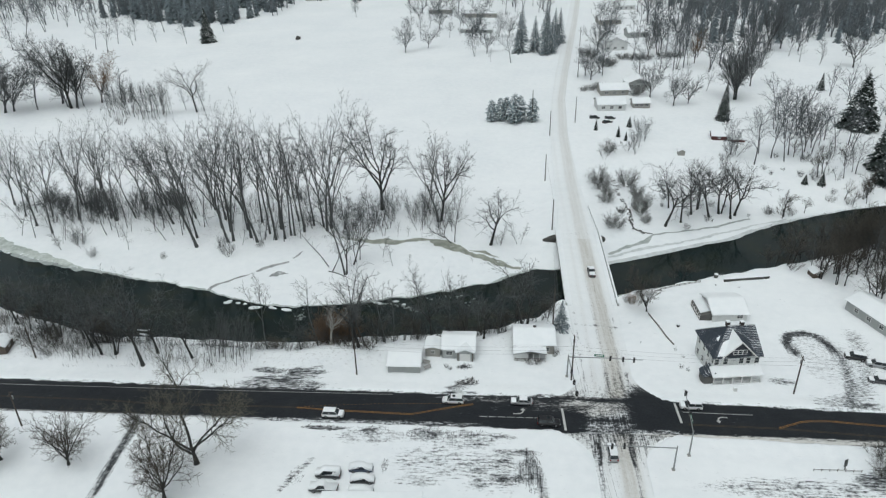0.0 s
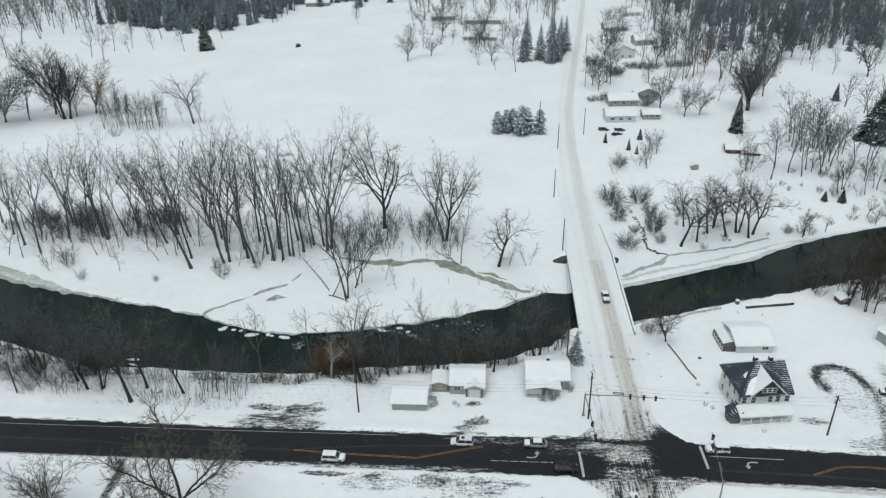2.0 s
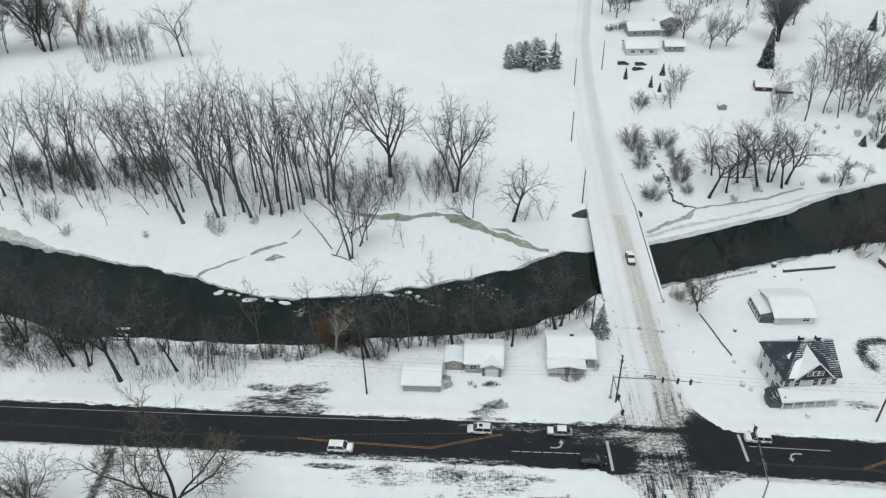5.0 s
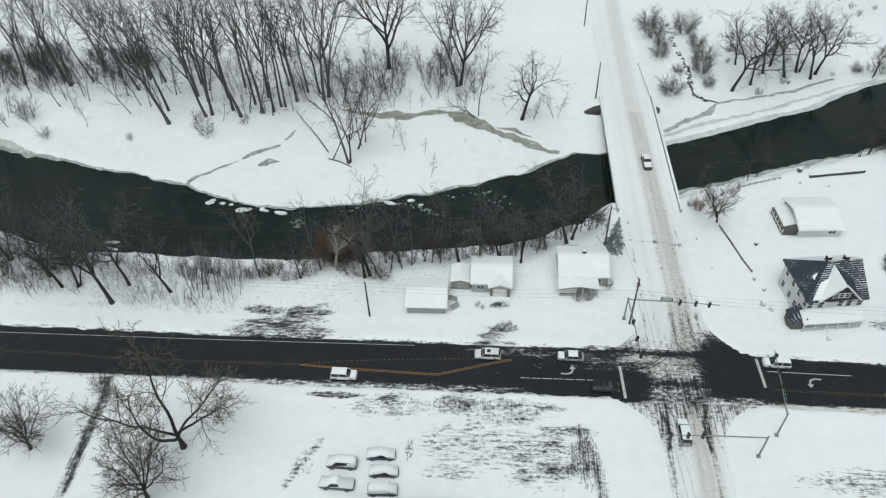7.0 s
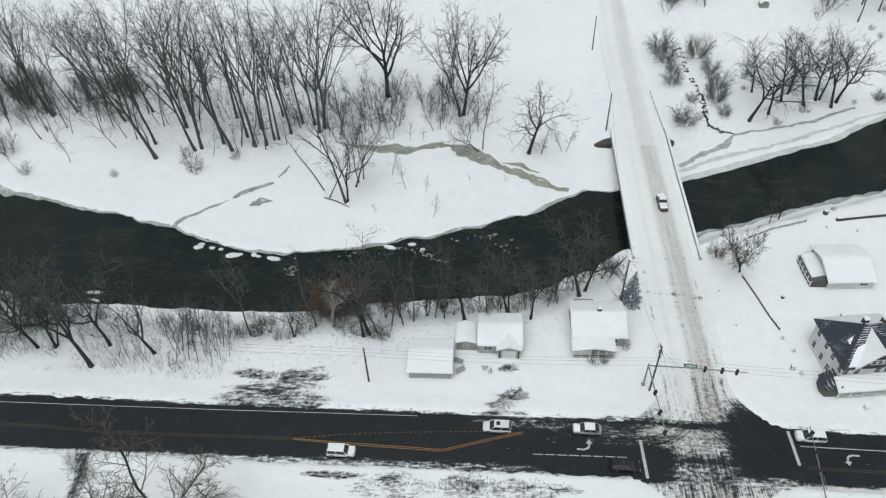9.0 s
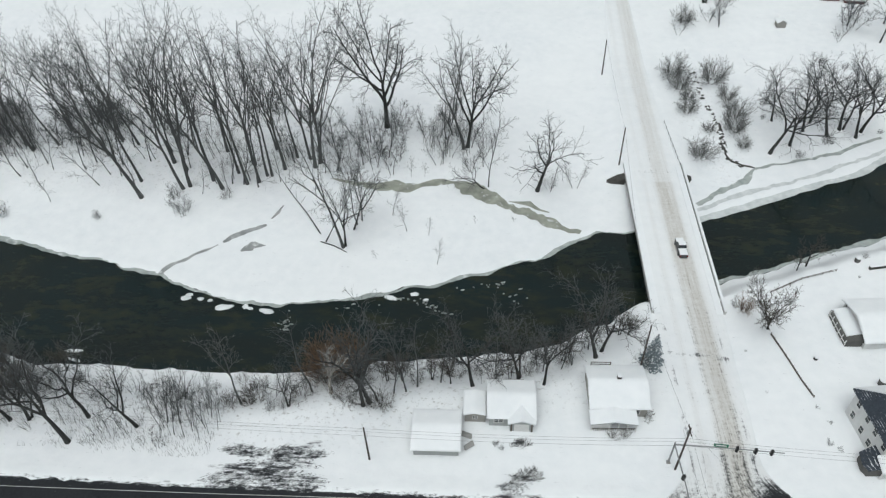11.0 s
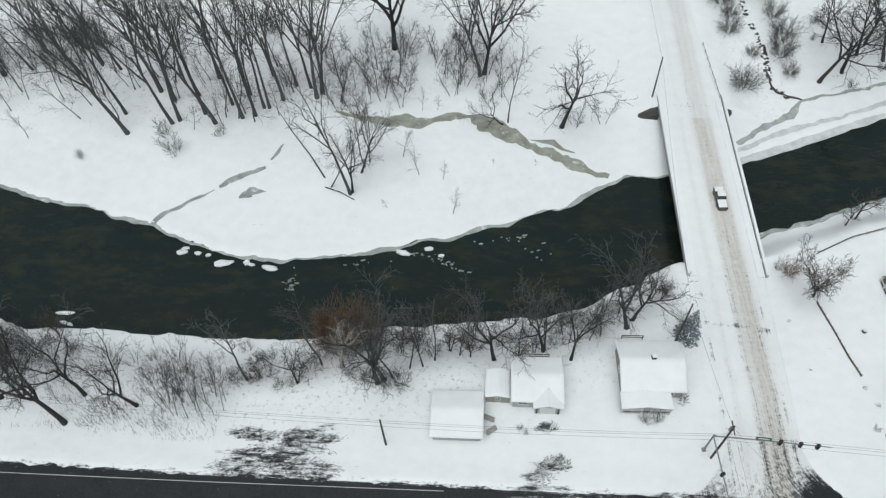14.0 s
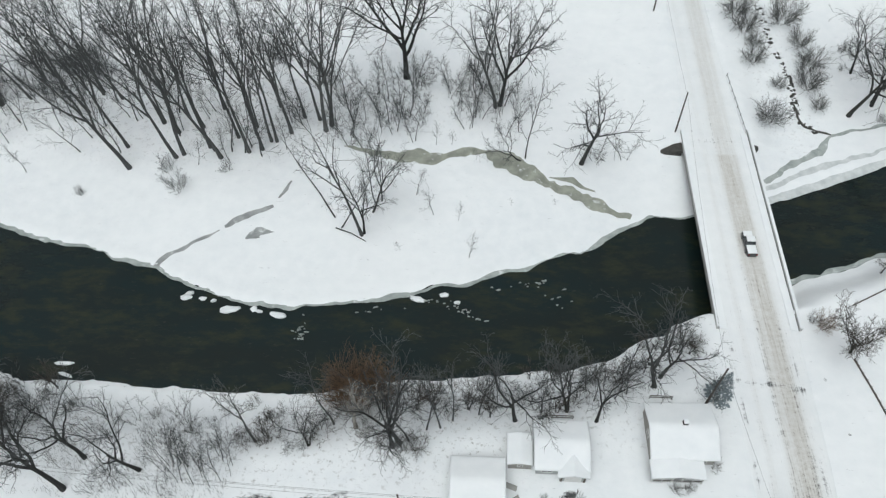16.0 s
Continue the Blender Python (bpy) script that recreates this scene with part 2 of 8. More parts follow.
M_FENCE = plain("weathered_boards", (0.13, 0.115, 0.10), 0.9, vary=0.4)
M_STONE = plain("dark_riprap", (0.07, 0.068, 0.062), 0.9, vary=0.5, scale=1.5)
PAINT = {n: plain(n + "_paint", c, 0.3, 0.0, vary=0.1, spec=0.6) for n, c in (
    ("white", (0.72, 0.73, 0.73)), ("black", (0.012, 0.012, 0.014)), ("silver", (0.34, 0.35, 0.36)), ("charcoal", (0.05, 0.052, 0.056)), ("blue", (0.03, 0.05, 0.09)))}


# ---- mesh building ----
class Build:
    """Collects vertices and faces for one mesh."""

    def __init__(self):
        self.v, self.f, self.n = [], [], 0

    def add(self, verts, faces):
        self.v.append(np.asarray(verts, float).reshape(-1, 3))
        self.f += [tuple(i + self.n for i in q) for q in faces]
        self.n += len(self.v[-1])
        return self

    def box(self, x0, y0, z0, x1, y1, z1):
        self.add([(x, y, z) for z in (z0, z1) for y in (y0, y1) for x in (x0, x1)],
                 [(0, 2, 3, 1), (4, 5, 7, 6), (0, 1, 5, 4), (1, 3, 7, 5), (3, 2, 6, 7), (2, 0, 4, 6)])
        return self

    def soft_box(self, x0, y0, z0, x1, y1, z1, b):
        """A box with its upper edges rounded off in two steps."""
        rings = []
        for z, i in ((z0, 0.0), (z1 - b, 0.0), (z1 - b * 0.3, b * 0.3), (z1, b)):
            rings.append([(x0 + i, y0 + i, z), (x1 - i, y0 + i, z), (x1 - i, y1 - i, z), (x0 + i, y1 - i, z)])
        faces = [(k * 4 + j, k * 4 + (j + 1) % 4, k * 4 + 4 + (j + 1) % 4, k * 4 + 4 + j) for k in range(3) for j in range(4)]
        self.add(sum(rings, []), faces + [(12, 13, 14, 15), (3, 2, 1, 0)])
        return self

    def prism(self, poly, axis, a, b):
        """A polygon in the two other axes, drawn out along one axis from a to b."""
        def at(p, t):
            return {"x": (t, p[0], p[1]), "y": (p[0], t, p[1]), "z": (p[0], p[1], t)}[axis]
        n = len(poly)
        self.add([at(p, a) for p in poly] + [at(p, b) for p in poly],
                 [(i, (i + 1) % n, n + (i + 1) % n, n + i) for i in range(n)] + [tuple(range(n))[::-1], tuple(range(n, 2 * n))])
        return self

    def tube(self, pts, radii, sides=6, cap=True):
        p = np.asarray(pts, float)
        d = np.gradient(p, axis=0)
        d /= np.linalg.norm(d, axis=1)[:, None] + 1e-9
        ref = np.array((0.0, 0.0, 1.0)) if abs(d[0][2]) < 0.9 else np.array((1.0, 0.0, 0.0))
        u = np.cross(d, ref)
        u /= np.linalg.norm(u, axis=1)[:, None] + 1e-9
        w = np.cross(d, u)
        a = np.arange(sides) * 2 * np.pi / sides
        r = np.asarray(radii, float)[:, None, None]
        ring = p[:, None] + r * (np.cos(a)[None, :, None] * u[:, None] + np.sin(a)[None, :, None] * w[:, None])
        m = len(p)
        faces = [(k * sides + j, k * sides + (j + 1) % sides, (k + 1) * sides + (j + 1) % sides, (k + 1) * sides + j) for k in range(m - 1) for j in range(sides)]
        if cap:
            faces += [tuple(range(sides))[::-1], tuple(range((m - 1) * sides, m * sides))]
        return self.add(ring.reshape(-1, 3), faces)

    def mesh(self, name, material, smooth=False):
        me = bpy.data.meshes.new(name)
        me.from_pydata(np.concatenate(self.v).tolist(), [], self.f)
        me.materials.append(material)
        if smooth:
            me.polygons.foreach_set("use_smooth", [True] * len(me.polygons))
        me.update()
        return me


def part(name, build, material, parent, label="", smooth=False):
    """One mesh object, under a thing or a part."""
    ob = new(name, build if isinstance(build, bpy.types.Mesh) else build.mesh(name, material, smooth))
    ob.parent = parent
    return tagged(ob, label)


def thing(name, label, category, group="", kind="", at=None):
    """The Empty at a thing's base that holds its parts."""
    return_ob = tagged(new(name), label, category, group, kind)
    if at is not None:
        return_ob.matrix_world = at
    return return_ob


def solid(name, build, material, label, category, group="", kind="", smooth=False, at=None):
    """A thing that is one mesh."""
    ob = tagged(new(name, build.mesh(name, material, smooth)), label, category, group, kind)
    if at is not None:
        ob.matrix_world = at
    return ob


def value_noise(x, y, seed=0):
    """Smooth lattice noise from -1 to 1 for arrays."""
    x, y = np.asarray(x, float), np.asarray(y, float)
    xi, yi = np.floor(x), np.floor(y)
    fx, fy = x - xi, y - yi
    fx, fy = fx * fx * (3 - 2 * fx), fy * fy * (3 - 2 * fy)

    def h(i, j):
        s = np.sin(i * 127.1 + j * 311.7 + seed * 74.7) * 43758.5453
        return (s - np.floor(s)) * 2 - 1
    return (h(xi, yi) * (1 - fx) + h(xi + 1, yi) * fx) * (1 - fy) + (h(xi, yi + 1) * (1 - fx) + h(xi + 1, yi + 1) * fx) * fy


def fbm(x, y, seed=0, octaves=3):
    return sum(value_noise(x * 2 ** k, y * 2 ** k, seed + k) / 2 ** k for k in range(octaves))


def step(v):
    v = np.clip(v, 0, 1)
    return v * v * (3 - 2 * v)


# ---- the lie of the land ----
WATER = -6.5
SOUTH_BANK = [(-400.0, 246.0), (-220.0, 204.0), (-180.0, 188.1), (-137.0, 167.8), (-116.0, 160.4), (-101.0, 156.1), (-88.0, 156.0), (-76.0, 155.5), (-62.0, 154.8), (-51.0, 155.4), (-40.0, 157.2), (-28.0, 158.9),
              (-17.0, 159.7), (-5.0, 161.6), (4.4, 164.8), (11.0, 168.8), (20.0, 171.4), (37.0, 180.5), (48.0, 184.0), (62.0, 190.0), (77.0, 195.0), (89.0, 199.0), (104.0, 204.5), (124.0, 215.0), (160.0, 229.0), (260.0, 262.0), (420.0, 300.0)]
NORTH_BANK = [(-400.0, 285.8), (-220.0, 226.8), (-157.0, 201.6), (-133.0, 193.5), (-114.0, 189.0), (-95.0, 184.0), (-84.0, 180.4), (-75.0, 176.0), (-64.5, 173.6), (-56.0, 172.2), (-47.0, 173.3), (-36.0, 176.6), (-23.0, 179.1),
              (-11.0, 183.3), (2.3, 188.3), (9.5, 193.4), (13.2, 196.1), (22.5, 197.0), (37.6, 201.5), (53.0, 208.2), (68.0, 214.6), (78.4, 218.3), (87.0, 224.3), (100.0, 231.8), (124.0, 241.8), (139.0, 245.8), (200.0, 260.8), (420.0, 328.8)]
ROAD_MID = [(-700, 138), (-250, 127), (-110, 123.8), (-58, 122.9), (0, 122.3), (33, 122.0), (80, 119.7), (250, 110), (700, 80)]
LANE_MID = [(-300, 24), (60, 25.5), (110, 26.5), (134, 27.3), (157, 27.9), (170, 28.2), (215, 29.0), (245, 29.2), (262, 29.2), (306, 30.2), (355, 33.6), (407, 39.6), (475, 49), (588, 64), (696, 77), (1500, 170)]
LANE_HALF = [(60, 5.0), (110, 5.2), (134, 5.9), (157, 6.4), (170, 6.9), (215, 6.4), (235, 5.4), (262, 4.7), (306, 3.9), (355, 3.4), (475, 3.8), (700, 4.2)]
LANE_RISE = [(-300, 0), (145, 0.0), (157, -0.9), (171, -1.7), (213, -3.0), (240, -3.2), (262, -2.8), (330, 0.4), (600, 3.0), (1500, 8)]


def along(table, v):
    a = np.array(table, float)
    return np.interp(v, a[:, 0], a[:, 1])


def bank_s(x):
    return along(SOUTH_BANK, x) + 0.5 * fbm(np.asarray(x) * 0.22, 0 * np.asarray(x), 3)


def bank_n(x):
    return along(NORTH_BANK, x) + np.interp(x, [20, 45], [0.8, 0.35]) * fbm(np.asarray(x) * 0.25, 0 * np.asarray(x) + 7, 5)


def land(x, y):
    """Height of the snow at x, y (arrays)."""
    x, y = np.asarray(x, float), np.asarray(y, float)
    ds, dn = bank_s(x) - y, y - bank_n(x)
    wide = np.interp(x, [15, 40], [14.0, 8.5])
    south = WATER + 0.45 * step(ds / 0.7) + 6.05 * step((ds - 0.5) / wide)
    hill = 4.2 * step((y - 232) / 95) + np.maximum(0, y - 320) * 0.008
    north = WATER + 0.45 * step(dn / 0.8) + 1.7 * step(dn / 26) + hill + 0.25 * fbm(x * 0.06, y * 0.06, 11) * step(dn / 10)
    bed = WATER - 0.25 - 1.3 * step(np.minimum(-ds, -dn) / 5)
    z = np.where(ds > 0, south, np.where(dn > 0, north, bed))
    z = z + 0.10 * fbm(x * 0.35, y * 0.35, 2) * step(np.maximum(ds, dn) / 3)
    # the side road on its bank
    off = np.abs(x - along(LANE_MID, y)) - along(LANE_HALF, y)
    off = off - np.where(np.abs(y - along(ROAD_MID, x)) < 16, 7.0 * np.clip(1 - (np.abs(y - along(ROAD_MID, x)) - 5.2) / 9, 0, 1) ** 2, 0)
    rise = along(LANE_RISE, y)
    span = (y > 171.5) & (y < 213.5)
    blend = np.where(span, 0, step(1 - (off - 0.6) / 7.0))
    near = rise + np.interp(off, [-0.9, 0.5, 1.2, 5.0], [-0.3, 0.06, 0.12, 0.0]) + np.where(off > 0.4, 0.08, 0.0) * fbm(x * 0.6, y * 0.6, 21)
    z = z * (1 - blend) + near * blend
    # the main road and its ploughed edges
    d = np.abs(y - along(ROAD_MID, x)) - 5.15 + 0.35 * fbm(x * 0.4, y * 0.1, 31)
    in_mouth = off < 0.2
    b2 = step(1 - (d - 0.5) / 5.0)
    edge = np.where(d < 0, -0.25, np.minimum(0.32, d * 0.5 - 0.05) * np.clip(1.6 - d / 4, 0, 1) + 0.08 * fbm(x * 0.7, y * 0.7, 41))
    edge = np.where(in_mouth, -0.3, edge)
    return z * (1 - b2) + edge * b2


def ground_z(x, y):
    return float(land(np.array([x]), np.array([y]))[0])


def spaced(*spans):
    """Rising coordinates from (start, end, step) spans."""
    return np.concatenate([np.arange(a, b - 1e-6, s) for a, b, s in spans] + [[spans[-1][1]]])


def sheet(name, xs, ys, z, material, attrs, label, category, kind="structure", keep=None):
    """A grid mesh on xs by ys, with point attributes."""
    nx, ny = z.shape[1], z.shape[0]
    verts = np.stack([xs, ys, z], axis=-1).reshape(-1, 3)
    i = np.arange(nx * ny).reshape(ny, nx)
    quads = np.stack([i[:-1, :-1], i[:-1, 1:], i[1:, 1:], i[1:, :-1]], axis=-1).reshape(-1, 4)
    if keep is not None:
        quads = quads[keep.reshape(-1)[quads].all(axis=1)]
    me = bpy.data.meshes.new(name)
    me.from_pydata(verts.tolist(), [], quads.tolist())
    for key, value in attrs.items():
        me.attributes.new(key, "FLOAT", "POINT").data.foreach_set("value", np.asarray(value, float).reshape(-1))
    me.materials.append(material)
    me.polygons.foreach_set("use_smooth", [True] * len(me.polygons))
    me.update()
    return tagged(new(name, me), label, category, "", kind)


def near_line(x, y, line):
    """Distance from points to a polyline."""
    best = np.full(np.shape(x), 1e9)
    for (x0, y0), (x1, y1) in zip(line, line[1:]):
        dx, dy = x1 - x0, y1 - y0
        t = np.clip(((x - x0) * dx + (y - y0) * dy) / (dx * dx + dy * dy), 0, 1)
        best = np.minimum(best, np.hypot(x - x0 - t * dx, y - y0 - t * dy))
    return best


def blob(x, y, cx, cy, rx, ry, hard=1.0):
    return np.clip((1 - ((x - cx) / rx) ** 2 - ((y - cy) / ry) ** 2) * hard, 0, 1)


gx = spaced((-2600, -600, 200), (-600, -260, 20), (-260, -170, 3), (-170, 150, 1.1), (150, 300, 4), (300, 600, 25), (600, 2600, 200))
gy = spaced((-900, -100, 100), (-100, 60, 16), (60, 96, 3), (96, 114, 0.9), (114, 131, 0.35), (131, 250, 0.8), (250, 420, 3), (420, 760, 10), (760, 3000, 160))
GX, GY = np.meshgrid(gx, gy)
LAND = land(GX, GY)
rag = 0.16 * fbm(GX * 0.5, GY * 0.9, 51)  # ragged rims of the bare patches
bare = np.clip(1.0 * blob(GX, GY, -47.0, 129.0, 11.5, 2.9, 1.6), 0, 0.60)
for cx, cy, wx_, wy_ in ((-51.5, 134.8, 5.5, 1.5), (-42.3, 134.6, 6.0, 1.8), (-48.5, 131.5, 10.5, 0.9), (-45.0, 132.8, 7.0, 1.2), (-40.0, 136.6, 1.6, 0.5), (-47.5, 127.9, 10.5, 1.2), (-60.0, 134.6, 1.2, 0.4)):
    bare = np.maximum(bare, 0.66 * blob(GX, GY, cx, cy, wx_, wy_, 1.6))
for cx, cy, wx_, wy_ in ((-5.0, 131.6, 3.6, 1.3), (-7.5, 129.6, 2.8, 1.5), (-6.5, 127.9, 6.5, 0.9), (-5.6, 137.8, 2.0, 1.0), (-33.5, 127.6, 2.5, 1.0), (14.0, 127.6, 5.0, 0.8)):
    bare = np.maximum(bare, 0.56 * blob(GX, GY, cx, cy, wx_, wy_, 1.3))
bare = np.where(bare > 0, bare + rag * (bare > 0.02), 0)
# dead weeds and gravel showing in the lot across the road
for cx, cy, wx_, wy_, f in ((-34.0, 115.4, 6.5, 0.9, 0.62), (-23.5, 114.9, 4.5, 1.7, 0.56), (-12.5, 114.4, 5.5, 2.4, 0.60), (-4.5, 114.6, 5.0, 1.8, 0.52), (2.0, 114.2, 5.5, 1.5, 0.48), (-23.0, 112.2, 2.0, 1.4, 0.5),
                            (5.5, 110.2, 6.0, 1.2, 0.62), (2.5, 107.0, 5.0, 1.6, 0.55), (4.0, 102.6, 4.5, 1.6, 0.62), (8.0, 105.0, 3.0, 4.5, 0.62), (-4.5, 106.6, 2.4, 1.2, 0.5), (-20.0, 105.2, 0.8, 2.6, 0.52), (-13.0, 101.6, 6.5, 2.2, 0.44), (1.0, 104.5, 9.0, 7.0, 0.47), (-10.0, 107.0, 12.0, 6.0, 0.40), (-24.0, 113.4, 12.0, 2.6, 0.42), (-5.0, 113.0, 12.0, 3.0, 0.45)):
    bare = np.maximum(bare, f * blob(GX, GY, cx, cy, wx_, wy_, 1.4) + (0.10 * fbm(GX * 0.6, GY * 0.8, 57)) * (blob(GX, GY, cx, cy, wx_, wy_) > 0))
bare = np.maximum(bare, 0.68 * np.clip(1.3 - near_line(GX, GY, [(8.2, 110.5), (10.2, 104), (11.2, 96)]) / 1.3, 0, 1))
bare = np.maximum(bare, 0.58 * np.clip(1.3 - near_line(GX, GY, [(-39.2, 98), (-37.2, 102.5), (-34.9, 106.3)]) / 0.9, 0, 1))
bare = np.maximum(bare, 0.47 * blob(GX, GY, 58, 102.6, 22, 3.6, 1.4))
bare = np.maximum(bare, 0.66 * blob(GX, GY, 77, 104.8, 10, 4.2, 1.5))
bare = np.maximum(bare, 0.60 * blob(GX, GY, 80, 127.0, 7.0, 2.2, 1.3))
bare = np.maximum(bare, 0.60 * blob(GX, GY, 66.5, 135, 4.5, 2.0, 1.2))
DRIVE = [(-76.0, 118), (-75, 113), (-74.8, 105), (-74.4, 95)]
ARC = [(73.5, 146), (72.6, 150.5), (74.5, 153.6), (78.5, 154.4), (81.5, 152.5), (83, 147), (83, 141), (80.5, 132), (78, 127)]
bare = np.maximum(bare, 0.82 * np.clip(1.4 - near_line(GX, GY, DRIVE) / 1.1, 0, 1))
bare = np.maximum(bare, 0.80 * np.clip(1.3 - near_line(GX, GY, ARC[:6]) / 1.9, 0, 1))
bare = np.maximum(bare, 0.62 * np.clip(1.3 - near_line(GX, GY, ARC[5:]) / 2.2, 0, 1))
bare = np.maximum(bare, 0.36 * blob(GX, GY, 79.5, 144, 10, 14, 1.6))
yard = np.clip(2 * blob(GX, GY, 78.5, 145, 14, 16), 0, 0.5)
bare = np.maximum(bare, 0.50 * np.clip(1.3 - near_line(GX, GY, [(90, 154), (87, 140), (82, 130), (73, 127.5)]) / 3.0, 0, 1))
edge_d = np.abs(GY - along(ROAD_MID, GX)) - 5.2
bare = np.maximum(bare, np.where((edge_d < 1.0), 0.5 * np.clip(1 - edge_d / 1.0, 0, 1), 0))
stubble = 0.8 * blob(GX, GY, -62, 143, 60, 9) + 0.8 * blob(GX, GY, -108, 145, 35, 10) + 0.5 * blob(GX, GY, -15, 150, 40, 9) + 0.55 * blob(GX, GY, -85, 222, 75, 18) + 0.5 * blob(GX, GY, 47, 236, 9, 30)
way = np.clip(0.9 * blob(GX, GY, 9, 104, 4, 9, 3) + 0.4 * blob(GX, GY, -10, 114, 14, 4, 2) + (near_line(GX, GY, DRIVE) < 2.5) + 0.5 * (near_line(GX, GY, ARC) < 3), 0, 1)
ground = sheet("ground", GX, GY, LAND, M_GROUND, {"bare": bare, "along": way, "slush": 0 * GX, "stubble": stubble, "swing_e": 0 * GX, "swing_w": 0 * GX, "swing_yard": yard}, "deep white snow over fields, banks and yards", "ground")

# the main road: wet black asphalt, crossed by snowy wheel tracks at the junction
rx = spaced((-700, -170, 10), (-170, 140, 0.7), (140, 700, 10))
rv = np.linspace(-5.9, 5.9, 25)
RX, RV = np.meshgrid(rx, rv)
RY = RV + along(ROAD_MID, RX)
def arcs(x, y, cx, cy, radii, qx, qy, width=0.28):
    """Curved wheel tracks round a corner, in the quadrant qx, qy of its centre."""
    r = np.hypot(x - cx, y - cy)
    inside = ((x - cx) * qx > -3) & ((y - cy) * qy > -3)
    return np.where(inside, sum(np.exp(-((r - k) / width) ** 2) for k in radii), 0)


def tracks(x, y):
    """Wheel tracks of turning traffic at the crossroads."""
    t = arcs(x, y, 38.5, 134.5, (6.6, 8.0, 9.2, 10.6, 11.8), -1, -1) + arcs(x, y, 15.5, 134.5, (7.2, 8.6, 10.4, 12.0), 1, -1)
    return t + arcs(x, y, 13.5, 110.5, (8.0, 9.4, 11.0), 1, 1) + arcs(x, y, 39.5, 110.5, (7.6, 9.0, 10.8), -1, 1)


def crossing(x, y):
    """How bare the asphalt lies where the two roads cross."""
    c = 0.66 + 0.65 * step((x - 29.0) / 6) * step((y - 117.2) / 1.6) * step((131.5 + 0.25 * (x - 30) - y) / 4)
    c = c + 0.62 * step((22.0 - x) / 4) * step((122.9 - y) / 1.2) * step((y - 115.8) / 1.2)
    c = c + 0.26 * np.exp(-((y - 126.9 + 0.02 * (x - 20)) / 0.4) ** 2) + 0.26 * np.exp(-((y - 120.2) / 0.7) ** 2)
    c = c - 0.12 * blob(x, y, 25.5, 122.9, 4.5, 1.9, 1.5) - 0.16 * blob(x, y, 25.0, 125.4, 5.5, 1.0, 1.5) + 0.20 * step((21.0 - x) / 7) - 0.12 * blob(x, y, 14, 125.6, 9, 1.9, 1.5)
    return c + 0.06 * tracks(x, y) + 0.10 * fbm(x * 0.35, y * 0.5, 61)


mouth = blob(RX, RY, 27, 122, 14, 30, 2)
swing_e = 0.6 * blob(RX, RY, 33, 129, 9, 8, 2)
swing_w = 0.4 * blob(RX, RY, 19, 129, 9, 8, 2) * (1 - swing_e)
asphalt = 1.15 - 0.75 * blob(RX, RY, 52, 115.6, 40, 1.3, 2.0) - 0.45 * blob(RX, RY, -45, 118, 90, 0.9, 1.2) - 0.42 * blob(RX, RY, 4, 126.4, 20, 1.5, 1.3)
asphalt = asphalt - 0.5 * np.clip((np.abs(RV) - 4.7) / 0.8, 0, 1) * (1 - mouth)
wj = np.clip(np.interp(RX, [-6, 12, 36, 46], [0, 1, 1, 0]), 0, 1)
asphalt = asphalt * (1 - wj) + np.minimum(crossing(RX, RY), 1.15 - 0.7 * blob(RX, RY, 42, 115.8, 22, 1.4, 2.0)) * wj
road = sheet("road", RX, RY, 0.03 - 0.0012 * RV ** 2 + 0 * RX, M_GROUND,
             {"bare": asphalt, "along": 0.6 * blob(RX, RY, 27, 120, 7, 9, 3), "slush": np.clip(0.9 * blob(RX, RY, 14, 124.8, 20, 5, 2) + 1.2 * blob(RX, RY, 60, 115.0, 45, 2.4, 2), 0, 1), "stubble": 0 * RX, "swing_e": swing_e, "swing_w": swing_w},
             "wet black asphalt main road edged with ploughed snow", "road")

# the side road: packed snow with brown wheel tracks, over the bridge and away to the north
sy = spaced((-200, 90, 10), (90, 108, 0.7), (108, 140, 0.4), (140, 260, 0.7), (260, 700, 4))
su = np.linspace(-1, 1, 57)
SU, SY = np.meshgrid(su, sy)
main_d = np.abs(SY - 122.1) - 5.4
half = along(LANE_HALF, SY) + 6.5 * np.clip(1 - main_d / 9, 0, 1) ** 2
SX = along(LANE_MID, SY) + SU * half
lat = SX - along(LANE_MID, SY)
near_x = np.clip(1 - main_d / 16, 0, 1)
ruts = sum(np.exp(-((lat - c) / 0.55) ** 2) for c in (-2.9, 0.2, 1.7, 3.1)) * np.where(lat < -1.5, 0.4, 1.0)
centre = np.exp(-((lat - 1.6 - 0.5 * np.sin(SY * 0.05)) / 1.9) ** 2)
s_bare = near_x * (0.38 * centre + 0.22 * ruts + 0.16) + 0.2 * tracks(SX, SY) * (main_d < 9) + 0.55 * blob(SX, SY, 36.5, 129.0, 6, 5, 1.8) + 0.40 * blob(SX, SY, 17.5, 115.5, 6, 3, 1.8) + 0.20 * ruts * np.clip((205 - SY) / 60, 0, 1) + 0.05 * ruts * (SY < 230) + 0.06 * np.exp(-((np.abs(SU) - 0.86) / 0.05) ** 2)
s_bare = s_bare + (0.17 * np.exp(-((lat - 3.7) / 0.6) ** 2) + 0.15 * np.exp(-((lat + 0.3) / 0.5) ** 2) + 0.10 * np.exp(-((lat + 3.4) / 0.6) ** 2)) * np.clip((185 - SY) / 30, 0, 1) * (SY > 126)
s_bare = s_bare + 0.20 * np.exp(-((lat + 0.4) / 0.22) ** 2) * (SY > 150) * (SY < 270)
